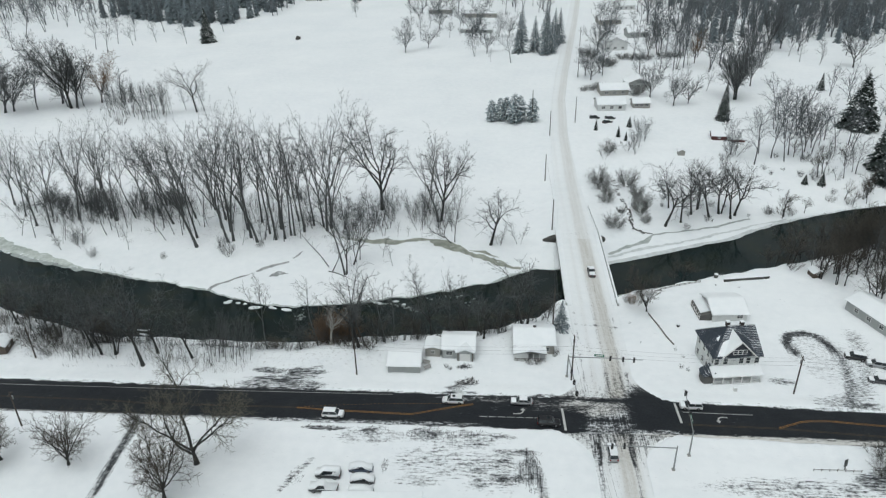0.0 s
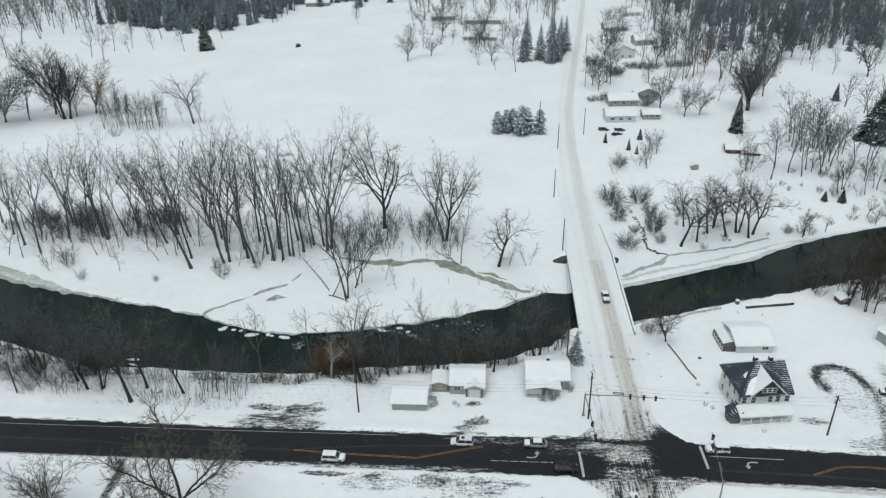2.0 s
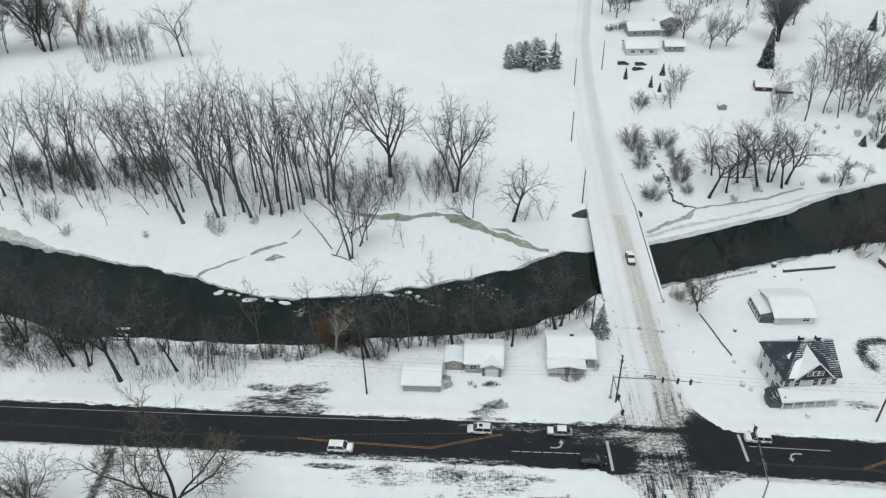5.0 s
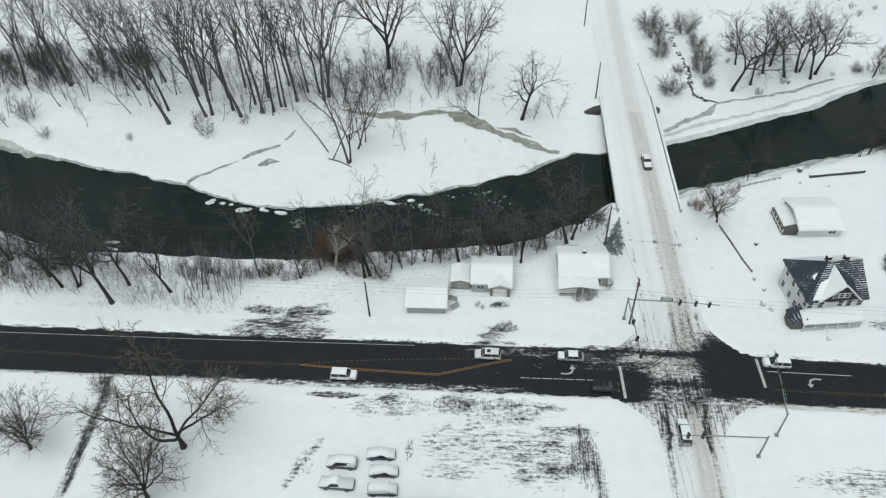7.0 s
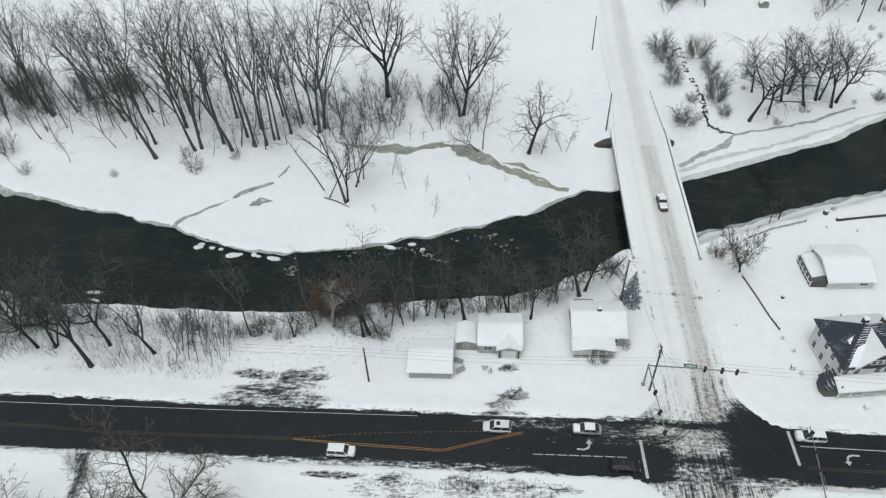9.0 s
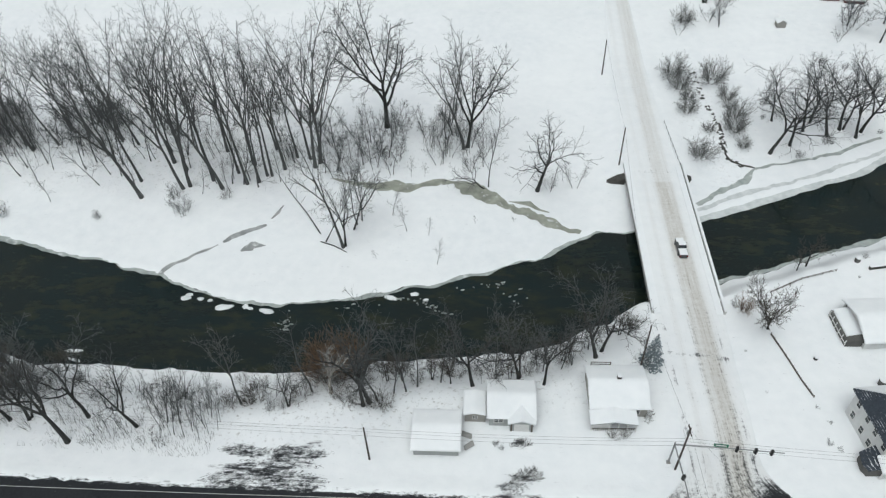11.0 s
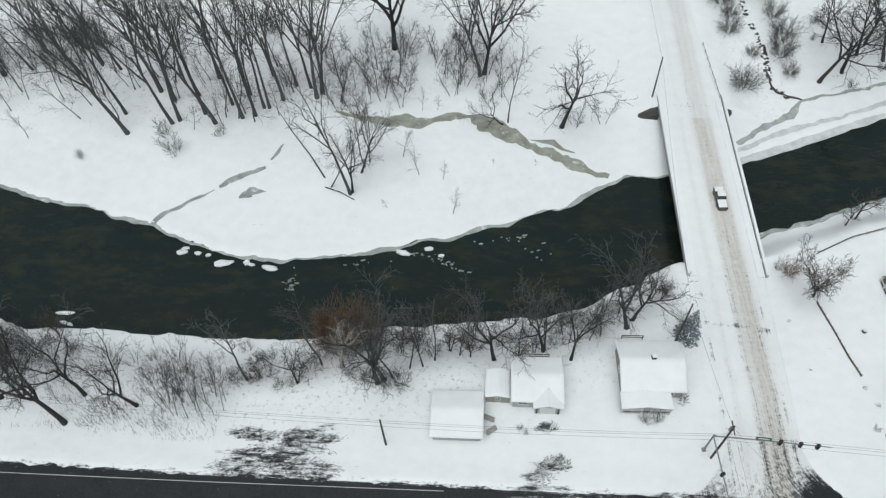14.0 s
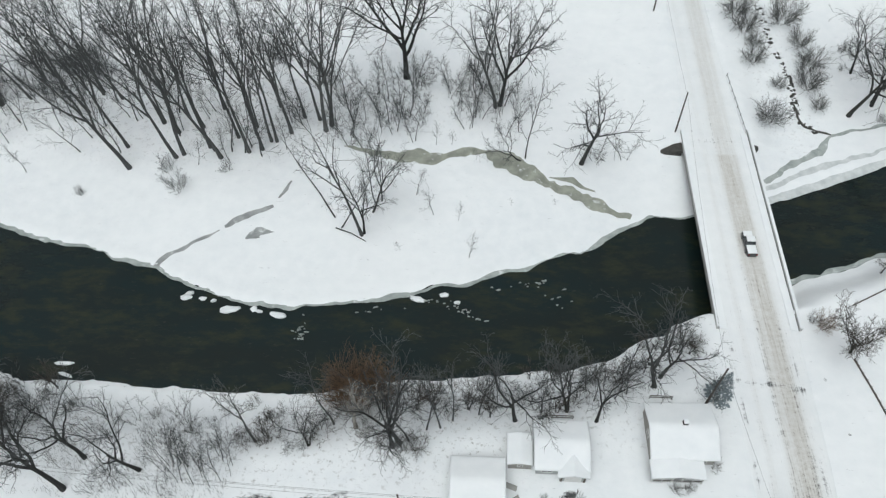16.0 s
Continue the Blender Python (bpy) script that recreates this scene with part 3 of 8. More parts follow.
s_bare = s_bare + 0.42 * np.exp(-((SY - 157.4 + 0.1 * lat) / 0.4) ** 2) * (np.abs(lat) < 5.6) + 0.4 * np.exp(-((SY - 214.5) / 0.4) ** 2) * (np.abs(lat) < 5)
s_bare = np.where(SY < 118, 0.46 * np.exp(-((lat + 4.1) / 0.9) ** 2) + 0.50 * np.exp(-((lat - 2.8) / 0.55) ** 2) + 0.18 * np.exp(-((lat + 1.0) / 1.2) ** 2) + 0.30 * near_x + 0.35 * tracks(SX, SY), s_bare)
kerb = np.exp(-((lat + 5.2) / 0.35) ** 2) + 0.8 * np.exp(-((lat - 4.6) / 0.4) ** 2)
s_bare = s_bare + 0.6 * kerb * np.clip(0.35 + fbm(SX * 0.2, SY * 0.5, 71), 0, 1) * (SY > 126) * np.clip((174 - SY) / 12, 0, 1)
rim = np.clip((1 - np.abs(SU)) / 0.07, 0, 1)
wj = np.clip(1 - main_d / 7, 0, 1) ** 1.3
s_bare = s_bare * (1 - wj) + (crossing(SX, SY) + 0.12 * (ruts - 0.4)) * wj
s_bare = s_bare * (1 - 0.30 * blob(SX, SY, 26.0, 133, 6.5, 10, 2))
s_swing_e = 0.6 * blob(SX, SY, 33, 130, 8, 10, 2)
s_swing_w = 0.35 * blob(SX, SY, 20, 130, 7, 9, 2) * (1 - s_swing_e)
s_slush = np.clip(0.45 * ruts + 0.75 * centre, 0, 1) * np.where(SY < 118, 0.8, np.where(SY < 210, 0.95, 0.5)) + 0.10 + 0.3 * near_x
s_slush, s_bare = s_slush * rim, s_bare * (0.3 + 0.7 * rim)
deck_z = along(LANE_RISE, SY) + 0.05 - 0.0008 * lat ** 2 - 0.07 * np.clip(1 - main_d / 1.2, 0, 1) - 0.16 * np.clip((np.abs(SU) - 0.95) / 0.05, 0, 1) * np.clip(1 - (SY > 168) * (SY < 217), 0, 1)
keep_n = SY > 126.0
for label_dir, keep in (("north", keep_n), ("south", SY < 118.4)):
    sheet("side_road", SX, SY, deck_z, M_GROUND, {"bare": s_bare, "along": np.ones_like(SX), "slush": s_slush, "stubble": 0 * SX, "swing_e": s_swing_e, "swing_w": s_swing_w},
          "snow-packed side road with brown wheel tracks", "road", "structure", keep)

# river
wx = spaced((-420, -180, 30), (-180, 160, 5), (160, 440, 20))
wt = np.linspace(0, 1, 9)
WX, WT = np.meshgrid(wx, wt)
WY = along(SOUTH_BANK, WX) - 3 + WT * (along(NORTH_BANK, WX) - along(SOUTH_BANK, WX) + 7)
sheet("river", WX, WY, 0 * WX + WATER, M_WATER, {}, "dark slow river water between snowy banks", "water")


def ribbon(name, line, widths, material, label, category, lift=0.06, z=None, seed=1, cells=6, density=1.2, kind="structure", rough=0.45):
    """A band of ice on the land along a line, with ragged edges."""
    p = np.array(line, float)
    s = np.concatenate([[0], np.cumsum(np.hypot(*np.diff(p, axis=0).T))])
    t = np.linspace(0, s[-1], int(s[-1] * density) + 3)
    cx, cy = np.interp(t, s, p[:, 0]), np.interp(t, s, p[:, 1])
    cx, cy = cx + 0.25 * fbm(t * 0.3, t * 0, seed), cy + 0.25 * fbm(t * 0.3, t * 0 + 9, seed)
    w = np.interp(t, s, widths)
    dx, dy = np.gradient(cx), np.gradient(cy)
    ln = np.hypot(dx, dy) + 1e-9
    u = np.linspace(-1, 1, cells + 1)
    left = w * (0.8 + rough * fbm(t * 0.45, t * 0, seed + 1))
    right = w * (0.8 + rough * fbm(t * 0.45, t * 0 + 5, seed + 2))
    off = np.where(u[:, None] < 0, u[:, None] * left[None], u[:, None] * right[None])
    X, Y = cx - dy / ln * off, cy + dx / ln * off
    Z = (land(X, Y) + lift) if z is None else 0 * X + z
    return sheet(name, X, Y, Z, material, {}, label, category, kind)


CREEK = [(-50, 212.2), (-42, 210), (-35.7, 209.6), (-29, 209.5), (-22.5, 211.4), (-19.5, 211.6), (-16, 208.6), (-10, 205.2), (-4, 201.8), (2.4, 199), (6, 197.2), (10, 195.6)]
ribbon("frozen_creek", CREEK, [0.35, 1.2, 1.9, 2.0, 0.9, 0.7, 2.7, 2.6, 1.9, 1.6, 1.2, 1.0], M_CREEK, "olive-grey frozen side creek in the snow", "ice", seed=4)
CHANNEL = "narrow grey frozen channel in the snow"
ribbon("frozen_creek", [(-86, 177.2), (-83.5, 181), (-81.5, 183.6), (-76.8, 186.2), (-72.4, 189.4)], [0.9, 0.55, 0.5, 0.5, 0.25], M_GREY_ICE, CHANNEL, "ice", seed=8)
ribbon("frozen_creek", [(-71.6, 190.3), (-67.5, 192.8), (-62.6, 195.2)], [0.45, 1.0, 0.35], M_GREY_ICE, CHANNEL, "ice", seed=9)
ribbon("frozen_creek", [(-61.6, 197.4), (-60.6, 199.6), (-59.6, 201.8)], [0.25, 0.4, 0.25], M_GREY_ICE, CHANNEL, "ice", seed=10)
ribbon("ice_patch", [(-172, 211), (-160, 204), (-148, 199.2), (-138, 195.6), (-127, 190.9), (-117, 187.8)], [4.2, 4.0, 3.6, 2.5, 1.6, 0.4], M_ICE_MOTTLED, "mottled grey-green ice along the west bank", "ice", seed=12, cells=10, rough=0.18, density=0.8)
ribbon("ice_patch", [(-66.6, 187), (-65, 188.9), (-61, 189.3)], [0.3, 1.5, 0.15], M_GREY_ICE, "small grey patch of bare ice in the snow", "ice", seed=13)
ribbon("frozen_creek", [(-6, 204.8), (-1.5, 204), (0.5, 202.2), (3.5, 201.5)], [0.2, 1.0, 0.7, 0.15], M_CREEK, "side arm of the frozen creek", "ice", seed=14)
ribbon("frozen_creek", [(38, 205.5), (43, 209.4), (51, 214.4), (54.5, 218.8), (62, 221.2), (69, 223), (78.5, 226.4), (90, 233)], [0.6, 0.9, 1.0, 0.4, 0.5, 0.5, 0.6, 0.4], M_ICE, "grey seam of ice along the snowy bank", "ice", seed=17)
shelf = [(x, float(bank_n(x)) - 0.05) for x in np.arange(-157, 24, 2.0)]
ribbon("ice_shelf", shelf, [0.6 + 0.25 * math.sin(x * 0.28) + 1.0 * float(np.interp(x, [-125, -105], [1, 0])) for x, y in shelf], M_ICE, "grey-green ice shelf along the river bank", "ice", z=WATER + 0.07, seed=23, rough=0.3)
shelf = [(x, float(along(NORTH_BANK, x)) + 0.1) for x in range(36, 142, 6)]
ribbon("ice_shelf", shelf, [2.7 - 0.1 * i + 0.35 * math.sin(i * 1.9) for i in range(len(shelf))], M_ICE_PALE, "pale ice shelf along the far river bank", "ice", z=WATER + 0.12, seed=29, rough=0.14, density=0.5)
ribbon("ice_ledge", [(38, 203.6), (48, 209.2), (63, 214.8), (75, 220), (87, 226.4), (103, 233.5)], [0.5, 0.8, 0.5, 0.7, 0.5, 0.3], M_ICE_PALE, "pale ledge of ice along the snowy bank", "ice", seed=19)
shelf = [(x, float(along(SOUTH_BANK, x)) + 0.1) for x in range(38, 100, 6)]
ribbon("ice_shelf", shelf, [0.9] * len(shelf), M_ICE, "grey ice rim under the near river bank", "ice", z=WATER + 0.06, seed=31)


def ice_floe(cx, cy, rx_, ry_, seed, name="ice_floe", label="snow-topped ice floe in the river"):
    """A flat lump of ice with a rounded snowy top and an uneven outline."""
    r = random.Random(seed)
    n = 14
    ph = [0.75 + 0.35 * r.random() for _ in range(n)]
    rings = [(1.0, -0.12), (1.02, 0.05), (0.86, 0.2), (0.5, 0.28)]
    v = [(rx_ * k * ph[j] * math.cos(j * 2 * math.pi / n), ry_ * k * ph[j] * math.sin(j * 2 * math.pi / n), h) for k, h in rings for j in range(n)]
    f = [(a * n + j, a * n + (j + 1) % n, a * n + n + (j + 1) % n, a * n + n + j) for a in range(3) for j in range(n)] + [tuple(range(3 * n, 4 * n))]
    return solid(name, Build().add(v, f), M_FLOE if name == "ice_floe" else M_ICE, label, "ice floe", "ice floes in the river", smooth=True, at=pose(cx, cy, WATER, 0, 0, r.uniform(-20, 20)))


for i, (x, y, a, b) in enumerate([(-75.5, 174.1, 1.2, 0.7), (-72.2, 173.9, 0.8, 0.5), (-66.6, 171.7, 2.0, 0.9), (-62, 172.0, 0.7, 0.7), (-57.0, 170.8, 1.8, 0.8), (-70, 173.5, 0.6, 0.4), (-94, 159.5, 1.9, 0.45),
                                  (-93, 157.3, 1.7, 0.4), (-31.5, 175.2, 1.6, 0.7), (-26.5, 176.3, 1.0, 0.6), (-24, 174.7, 0.7, 0.4), (-75.0, 175.0, 0.9, 0.5), (-60.9, 171.5, 0.8, 0.4)]):
    ice_floe(x, y, a, b, i)
rock_rng = random.Random(12)
for cx, cy, rx_, ry_, slope, count in ((-52.3, 166.9, 1.3, 3.4, 0, 26), (-29.6, 174.9, 2.2, 0.6, 0.1, 9), (-22.6, 172.7, 4.6, 0.9, -0.5, 26), (-11, 179.3, 5.5, 1.2, 0.1, 14), (-4, 176.1, 3.2, 2.4, 0, 9), (-40, 172.0, 6, 1.0, 0.2, 6)):
    for i in range(count):  # riffles where rocks and ice break the water
        dx, dy = rock_rng.gauss(0, 0.5), rock_rng.gauss(0, 0.5)
        size = rock_rng.uniform(0.07, 0.26)
        ice_floe(cx + dx * rx_, cy + dy * ry_ + slope * dx * rx_, size * rock_rng.uniform(0.8, 2.2), size * rock_rng.uniform(0.3, 0.8), int(cx * 7) + i, "snow_capped_rock", "small snow-capped rock breaking the dark river")


# ---- bridge ----
def lane_x(y):
    return float(along(LANE_MID, y))


def lane_z(y):
    return float(along(LANE_RISE, y))


def build_bridge():
    y0, y1, hw = 171.0, 213.6, 7.15
    bridge = thing("bridge", "snow-covered concrete road bridge with low parapets over the river", "bridge")

    def strip(name, xa, xb, za, zb, ya, yb, material, label="", parent=bridge):
        """A bar that follows the deck, from xa to xb across and za to zb above it."""
        v, n = [], 5
        for i in range(n):
            y = ya + (yb - ya) * i / (n - 1)
            c, z = lane_x(y), lane_z(y)
            v += [(c + xa, y, z + za), (c + xb, y, z + za), (c + xb, y, z + zb), (c + xa, y, z + zb)]
        f = [(4 * i + j, 4 * i + (j + 1) % 4, 4 * i + 4 + (j + 1) % 4, 4 * i + 4 + j) for i in range(n - 1) for j in range(4)] + [(3, 2, 1, 0), (4 * n - 4, 4 * n - 3, 4 * n - 2, 4 * n - 1)]
        return part(name, Build().add(v, f), material, parent, label)

    strip("deck_slab", -hw, hw, -0.55, -0.06, y0, y1, M_CONCRETE)
    for k in range(6):
        strip("girder", -6.2 + k * 2.4, -5.85 + k * 2.4, -1.75, -0.55, y0, y1, M_DARKSTEEL, "dark steel girder")
    for side in (-1, 1):
        a, b = sorted((side * hw, side * (hw - 0.38)))
        for i in range(7):
            ya, yb = y0 - 3 + i * 7.0, y0 - 3 + i * 7.0 + 6.93
            strip("parapet_panel", a, b, -0.06, 0.78, ya, yb, M_PARAPET, "pale concrete parapet panel")
            strip("snow_cap", a - 0.05, b + 0.05, 0.78, 0.96, ya, yb, M_SNOW, "cap of snow")
        a, b = sorted((side * (hw - 0.38), side * (hw - 0.46)))
        strip("drain_joint", a, b, 0.0, 0.21, y0 - 3, y1 + 3, M_CONCRETE_DARK, "dark joint along the parapet")
        a, b = sorted((side * (hw - 0.50), side * (hw - 1.75)))
        strip("walkway", a, b, 0.0, 0.2, y0 - 3, y1 + 3, M_SNOW, "snow-covered raised walkway")
    for y, name in ((y0 + 0.4, "abutment"), (y1 - 0.4, "abutment")):
        c, z = lane_x(y), lane_z(y)
        part(name, Build().box(c - hw, y - 0.6, WATER - 1, c + hw, y + 0.6, z - 0.5), M_CONCRETE_DARK, bridge, "dark damp concrete abutment")
    for y in (186.0, 199.5):
        c, z = lane_x(y), lane_z(y)
        part("pier", Build().box(c - 5.6, y - 0.5, WATER - 1.4, c + 5.6, y + 0.5, z - 1.7), M_CONCRETE_DARK, bridge, "dark concrete river pier")
    for side, xw, yw in ((-1, 4.2, 212.6), (1, 3.0, 215.0)):
        c, z = lane_x(213), lane_z(213)
        x = c + side * hw
        prism = Build().add([(x, 211.8, WATER + 1.2), (x, 214.6, WATER + 1.2), (x, 214.6, z - 0.2), (x, 211.8, z - 0.3), (x + side * xw, yw - 0.4, WATER + 1.0), (x + side * xw, yw + 0.4, WATER + 2.0)],
                            [(0, 1, 2, 3), (0, 3, 4), (1, 5, 2), (3, 2, 5, 4), (0, 4, 5, 1)])
        part("wing_wall", prism, M_STONE, bridge, "dark stone wing wall")
    return bridge


build_bridge()


def guardrail(ya, yb, side, gap, label):
    """A low steel rail on posts along the side road."""
    ob = thing("guardrail", label, "guardrail")
    ys = np.arange(ya, yb, 2.6)
    pts = [(lane_x(y) + side * (float(along(LANE_HALF, y)) + gap), y, lane_z(y)) for y in ys]
    for x, y, z in pts:
        part("post", Build().box(x - 0.06, y - 0.06, z - 0.6, x + 0.06, y + 0.06, z + 0.72), M_WOODPOLE, ob)
    part("rail", Build().tube([(x - side * 0.08, y, z + 0.58) for x, y, z in pts], np.full(len(pts), 0.06), 4), M_STEEL, ob, "grey steel rail")
    return ob


guardrail(217.0, 236.0, 1, 0.3, "short steel guardrail beyond the bridge")

# ---- bare trees ----
def grow(rng, st, out, p, d, length, r, lev):
    """One branch and its side branches, as tubes in out[0] (wood) and out[1] (twigs)."""
    nseg, wob, up = st["seg"][lev], st["wob"][lev], st["up"][lev]
    if lev == len(st["n"]):  # a last twig is a slender three-sided spike
        d = d + rng.normal(0, wob, 3)
        d /= np.linalg.norm(d)
        u = np.cross(d, (0.31, 0.22, 0.92))
        u /= np.linalg.norm(u) + 1e-9
        w = np.cross(d, u)
        r = max(r, st["tip"]) * 1.2
        out[1].add([p + u * r, p - u * r * 0.5 + w * r * 0.87, p - u * r * 0.5 - w * r * 0.87, p + d * length], [(0, 1, 3), (1, 2, 3), (2, 0, 3)])
        return
    pts, dirs = [p], [d]
    for _ in range(nseg):
        d = d + rng.normal(0, wob, 3) + np.array((0, 0, up))
        d /= np.linalg.norm(d)
        p = p + d * length / nseg
        pts.append(p)
        dirs.append(d)
    tip = max(st["tip"], r * (0.38 if lev == 0 else 0.25))
    radii = np.linspace(r, tip, nseg + 1)
    if lev == 0:
        radii[0] *= 1.35
    out[0 if lev < st["wood"] else 1].tube(pts, radii, st["sides"][lev], False)
    n, a0 = st["n"][lev], rng.uniform(0, 6.3)
    for k in range(n):
        f = st["start"][lev] + (0.99 - st["start"][lev]) * (k + rng.uniform(0.1, 0.9)) / n
        i = min(int(f * nseg), nseg - 1)
        q = pts[i] + (pts[i + 1] - pts[i]) * (f * nseg - i)
        ax = dirs[i + 1]
        side = np.cross(ax, (0.3, 0.2, 1.0) if abs(ax[2]) < 0.9 else (1.0, 0.1, 0.0))
        side /= np.linalg.norm(side)
        az = a0 + k * 2.4 + rng.uniform(-0.5, 0.5)
        w = np.cos(az) * side + np.sin(az) * np.cross(ax, side)
        ang = math.radians(st["ang"][lev] * rng.uniform(0.7, 1.3))
        nd = math.cos(ang) * ax + math.sin(ang) * w
        nl = length * st["len"][lev] * (1.2 - st["fade"][lev] * f) * rng.uniform(0.75, 1.2)
        nr = max(st["tip"], min(radii[i] * (0.8 if lev == 0 else 0.72), r * st["thin"][lev]))
        grow(rng, st, out, q, nd, nl, nr, lev + 1)


STYLES = {
    # dark forked trees of the river bank
    "gnarl": dict(seg=[5, 8, 4, 1], wob=[0.07, 0.18, 0.22, 0.25], up=[0.02, 0.05, 0.03, 0.0], start=[0.45, 0.2, 0.12], n=[6, 9, 6], ang=[34, 38, 44], len=[0.82, 0.44, 0.48], fade=[0.4, 0.5, 0.4],
                  thin=[0.55, 0.38, 0.5], sides=[7, 5, 3, 3], tip=0.017, wood=2),
    # slim understorey stems
    "slim": dict(seg=[6, 4, 1, 1], wob=[0.08, 0.18, 0.22, 0.25], up=[0.03, 0.07, 0.03, 0.0], start=[0.22, 0.15, 0.1], n=[9, 6, 4], ang=[38, 42, 44], len=[0.36, 0.46, 0.5], fade=[0.6, 0.5, 0.4],
                 thin=[0.38, 0.45, 0.5], sides=[5, 3, 3, 3], tip=0.015, wood=1),
    # round-headed lawn trees, forked low
    "vase": dict(seg=[3, 7, 4, 1, 1], wob=[0.04, 0.10, 0.15, 0.2, 0.25], up=[0.02, 0.05, 0.03, 0.02, 0.0], start=[0.35, 0.15, 0.12, 0.1], n=[10, 10, 7, 5], ang=[38, 36, 40, 42],
                 len=[2.7, 0.40, 0.42, 0.5], fade=[0.45, 0.5, 0.45, 0.4], thin=[0.42, 0.38, 0.42, 0.5], sides=[7, 5, 3, 3, 3], tip=0.026, wood=2),
    # bushes of many stems from the ground
    "bush": dict(seg=[4, 1, 1], wob=[0.12, 0.18, 0.22], up=[0.04, 0.05, 0.0], start=[0.15, 0.1], n=[7, 5], ang=[32, 38], len=[0.45, 0.5], fade=[0.5, 0.4], thin=[0.5, 0.6], sides=[3, 3, 3], tip=0.014, wood=1),
    # far trees, drawn with fewer twigs
    "far": dict(seg=[5, 4, 1, 1], wob=[0.07, 0.16, 0.2, 0.2], up=[0.02, 0.07, 0.04, 0.0], start=[0.25, 0.15, 0.1], n=[9, 6, 4], ang=[40, 44, 45], len=[0.46, 0.44, 0.5], fade=[0.5, 0.45, 0.4],
                thin=[0.45, 0.48, 0.5], sides=[5, 3, 3, 3], tip=0.040, wood=1),
    "wood": dict(seg=[3, 2, 1], wob=[0.06, 0.14, 0.2], up=[0.02, 0.08, 0.0], start=[0.25, 0.1], n=[8, 5], ang=[38, 46], len=[0.46, 0.52], fade=[0.5, 0.4], thin=[0.45, 0.55], sides=[3, 3, 3], tip=0.085, wood=9),
}

# riverside cottonwoods: a clean trunk that forks into a few long rising limbs
STYLES["river"] = dict(seg=[7, 9, 5, 2, 1], wob=[0.035, 0.10, 0.16, 0.2, 0.22], up=[0.015, 0.05, 0.05, 0.02, 0.0], start=[0.55, 0.25, 0.15, 0.1], n=[4, 7, 5, 3], ang=[24, 38, 42, 45],
                       len=[1.34, 0.36, 0.40, 0.5], fade=[0.25, 0.5, 0.4, 0.4], thin=[0.86, 0.44, 0.5, 0.5], sides=[7, 5, 3, 3, 3], tip=0.020, wood=2)
# slim straight poles of the grove with a small forked top
STYLES["pole"] = dict(STYLES["river"], start=[0.6, 0.2, 0.12, 0.1], n=[4, 6, 4, 3], len=[0.62, 0.38, 0.42, 0.5], ang=[20, 36, 42, 45])
# an old roadside tree: heavy limbs spread from a very short trunk
STYLES["spread"] = dict(seg=[4, 12, 6, 2, 1], wob=[0.05, 0.12, 0.17, 0.22, 0.24], up=[0.03, 0.055, 0.04, 0.02, 0.0], start=[0.62, 0.26, 0.12, 0.1], n=[5, 11, 8, 6], ang=[35, 40, 44, 45],
                        len=[4.0, 0.36, 0.42, 0.55], fade=[0.3, 0.55, 0.45, 0.4], thin=[0.52, 0.34, 0.42, 0.5], sides=[8, 6, 4, 3, 3], tip=0.020, wood=3)
# dark wide-armed trees of the near bank
STYLES["armed"] = dict(seg=[6, 8, 5, 2, 1], wob=[0.05, 0.16, 0.2, 0.24, 0.25], up=[0.02, 0.035, 0.03, 0.02, 0.0], start=[0.55, 0.2, 0.12, 0.1], n=[5, 7, 5, 3], ang=[36, 40, 44, 45],
                       len=[1.15, 0.42, 0.45, 0.5], fade=[0.3, 0.5, 0.4, 0.4], thin=[0.70, 0.42, 0.5, 0.5], sides=[7, 5, 3, 3, 3], tip=0.015, wood=2)
STYLES["crown"] = dict(STYLES["river"], tip=0.026, n=[7, 9, 6, 4], ang=[27, 38, 42, 45], start=[0.4, 0.25, 0.15, 0.1])
STYLES["reed"] = dict(STYLES["bush"], n=[4, 3], ang=[24, 32], len=[0.34, 0.4])
STYLES["open"] = dict(STYLES["vase"], tip=0.044, n=[8, 7, 4, 3])
STYLES["dense"] = dict(STYLES["vase"], tip=0.040, n=[9, 9, 6, 4])


BOWED = ("river", "pole", "armed")


def tree_meshes(style, height, radius, stems, lean, seed, wood, twigs, spread=0.3):
    rng = np.random.default_rng(seed)
    st, out = STYLES[style], [Build(), Build()]
    trunk_len = height * {"slim": 0.88, "bush": 0.8, "far": 0.86, "wood": 0.88, "vase": 0.25, "gnarl": 0.52, "dense": 0.25, "open": 0.25, "reed": 0.85, "river": 0.46, "crown": 0.36, "pole": 0.66, "spread": 0.19, "armed": 0.45}[style]
    for s in range(stems):
        az = rng.uniform(0, 6.3) if stems < 3 else s * 6.283 / stems + rng.uniform(-0.4, 0.4)
        tilt = math.radians(lean * rng.uniform(0.4, 1.2))
        if style in BOWED and s == 0:  # these trunks all lean west at the foot and straighten above
            az, tilt = math.pi, math.radians(lean)
        d = np.array((math.sin(tilt) * math.cos(az), math.sin(tilt) * math.sin(az), math.cos(tilt)))
        base = np.array((spread * math.cos(az), spread * math.sin(az), -0.5)) if stems > 1 else np.array((0, 0, -0.5))
        grow(rng, st, out, base, d, trunk_len * rng.uniform(0.75, 1.0) if s else trunk_len, radius * (1 if s == 0 else rng.uniform(0.6, 0.9)), 0)
    return out[0].mesh("trunk", wood, True), out[1].mesh("crown", twigs)


KITS = {}


def kit(key, *args, **more):
    KITS.setdefault(key, []).append(tree_meshes(*args, **more))


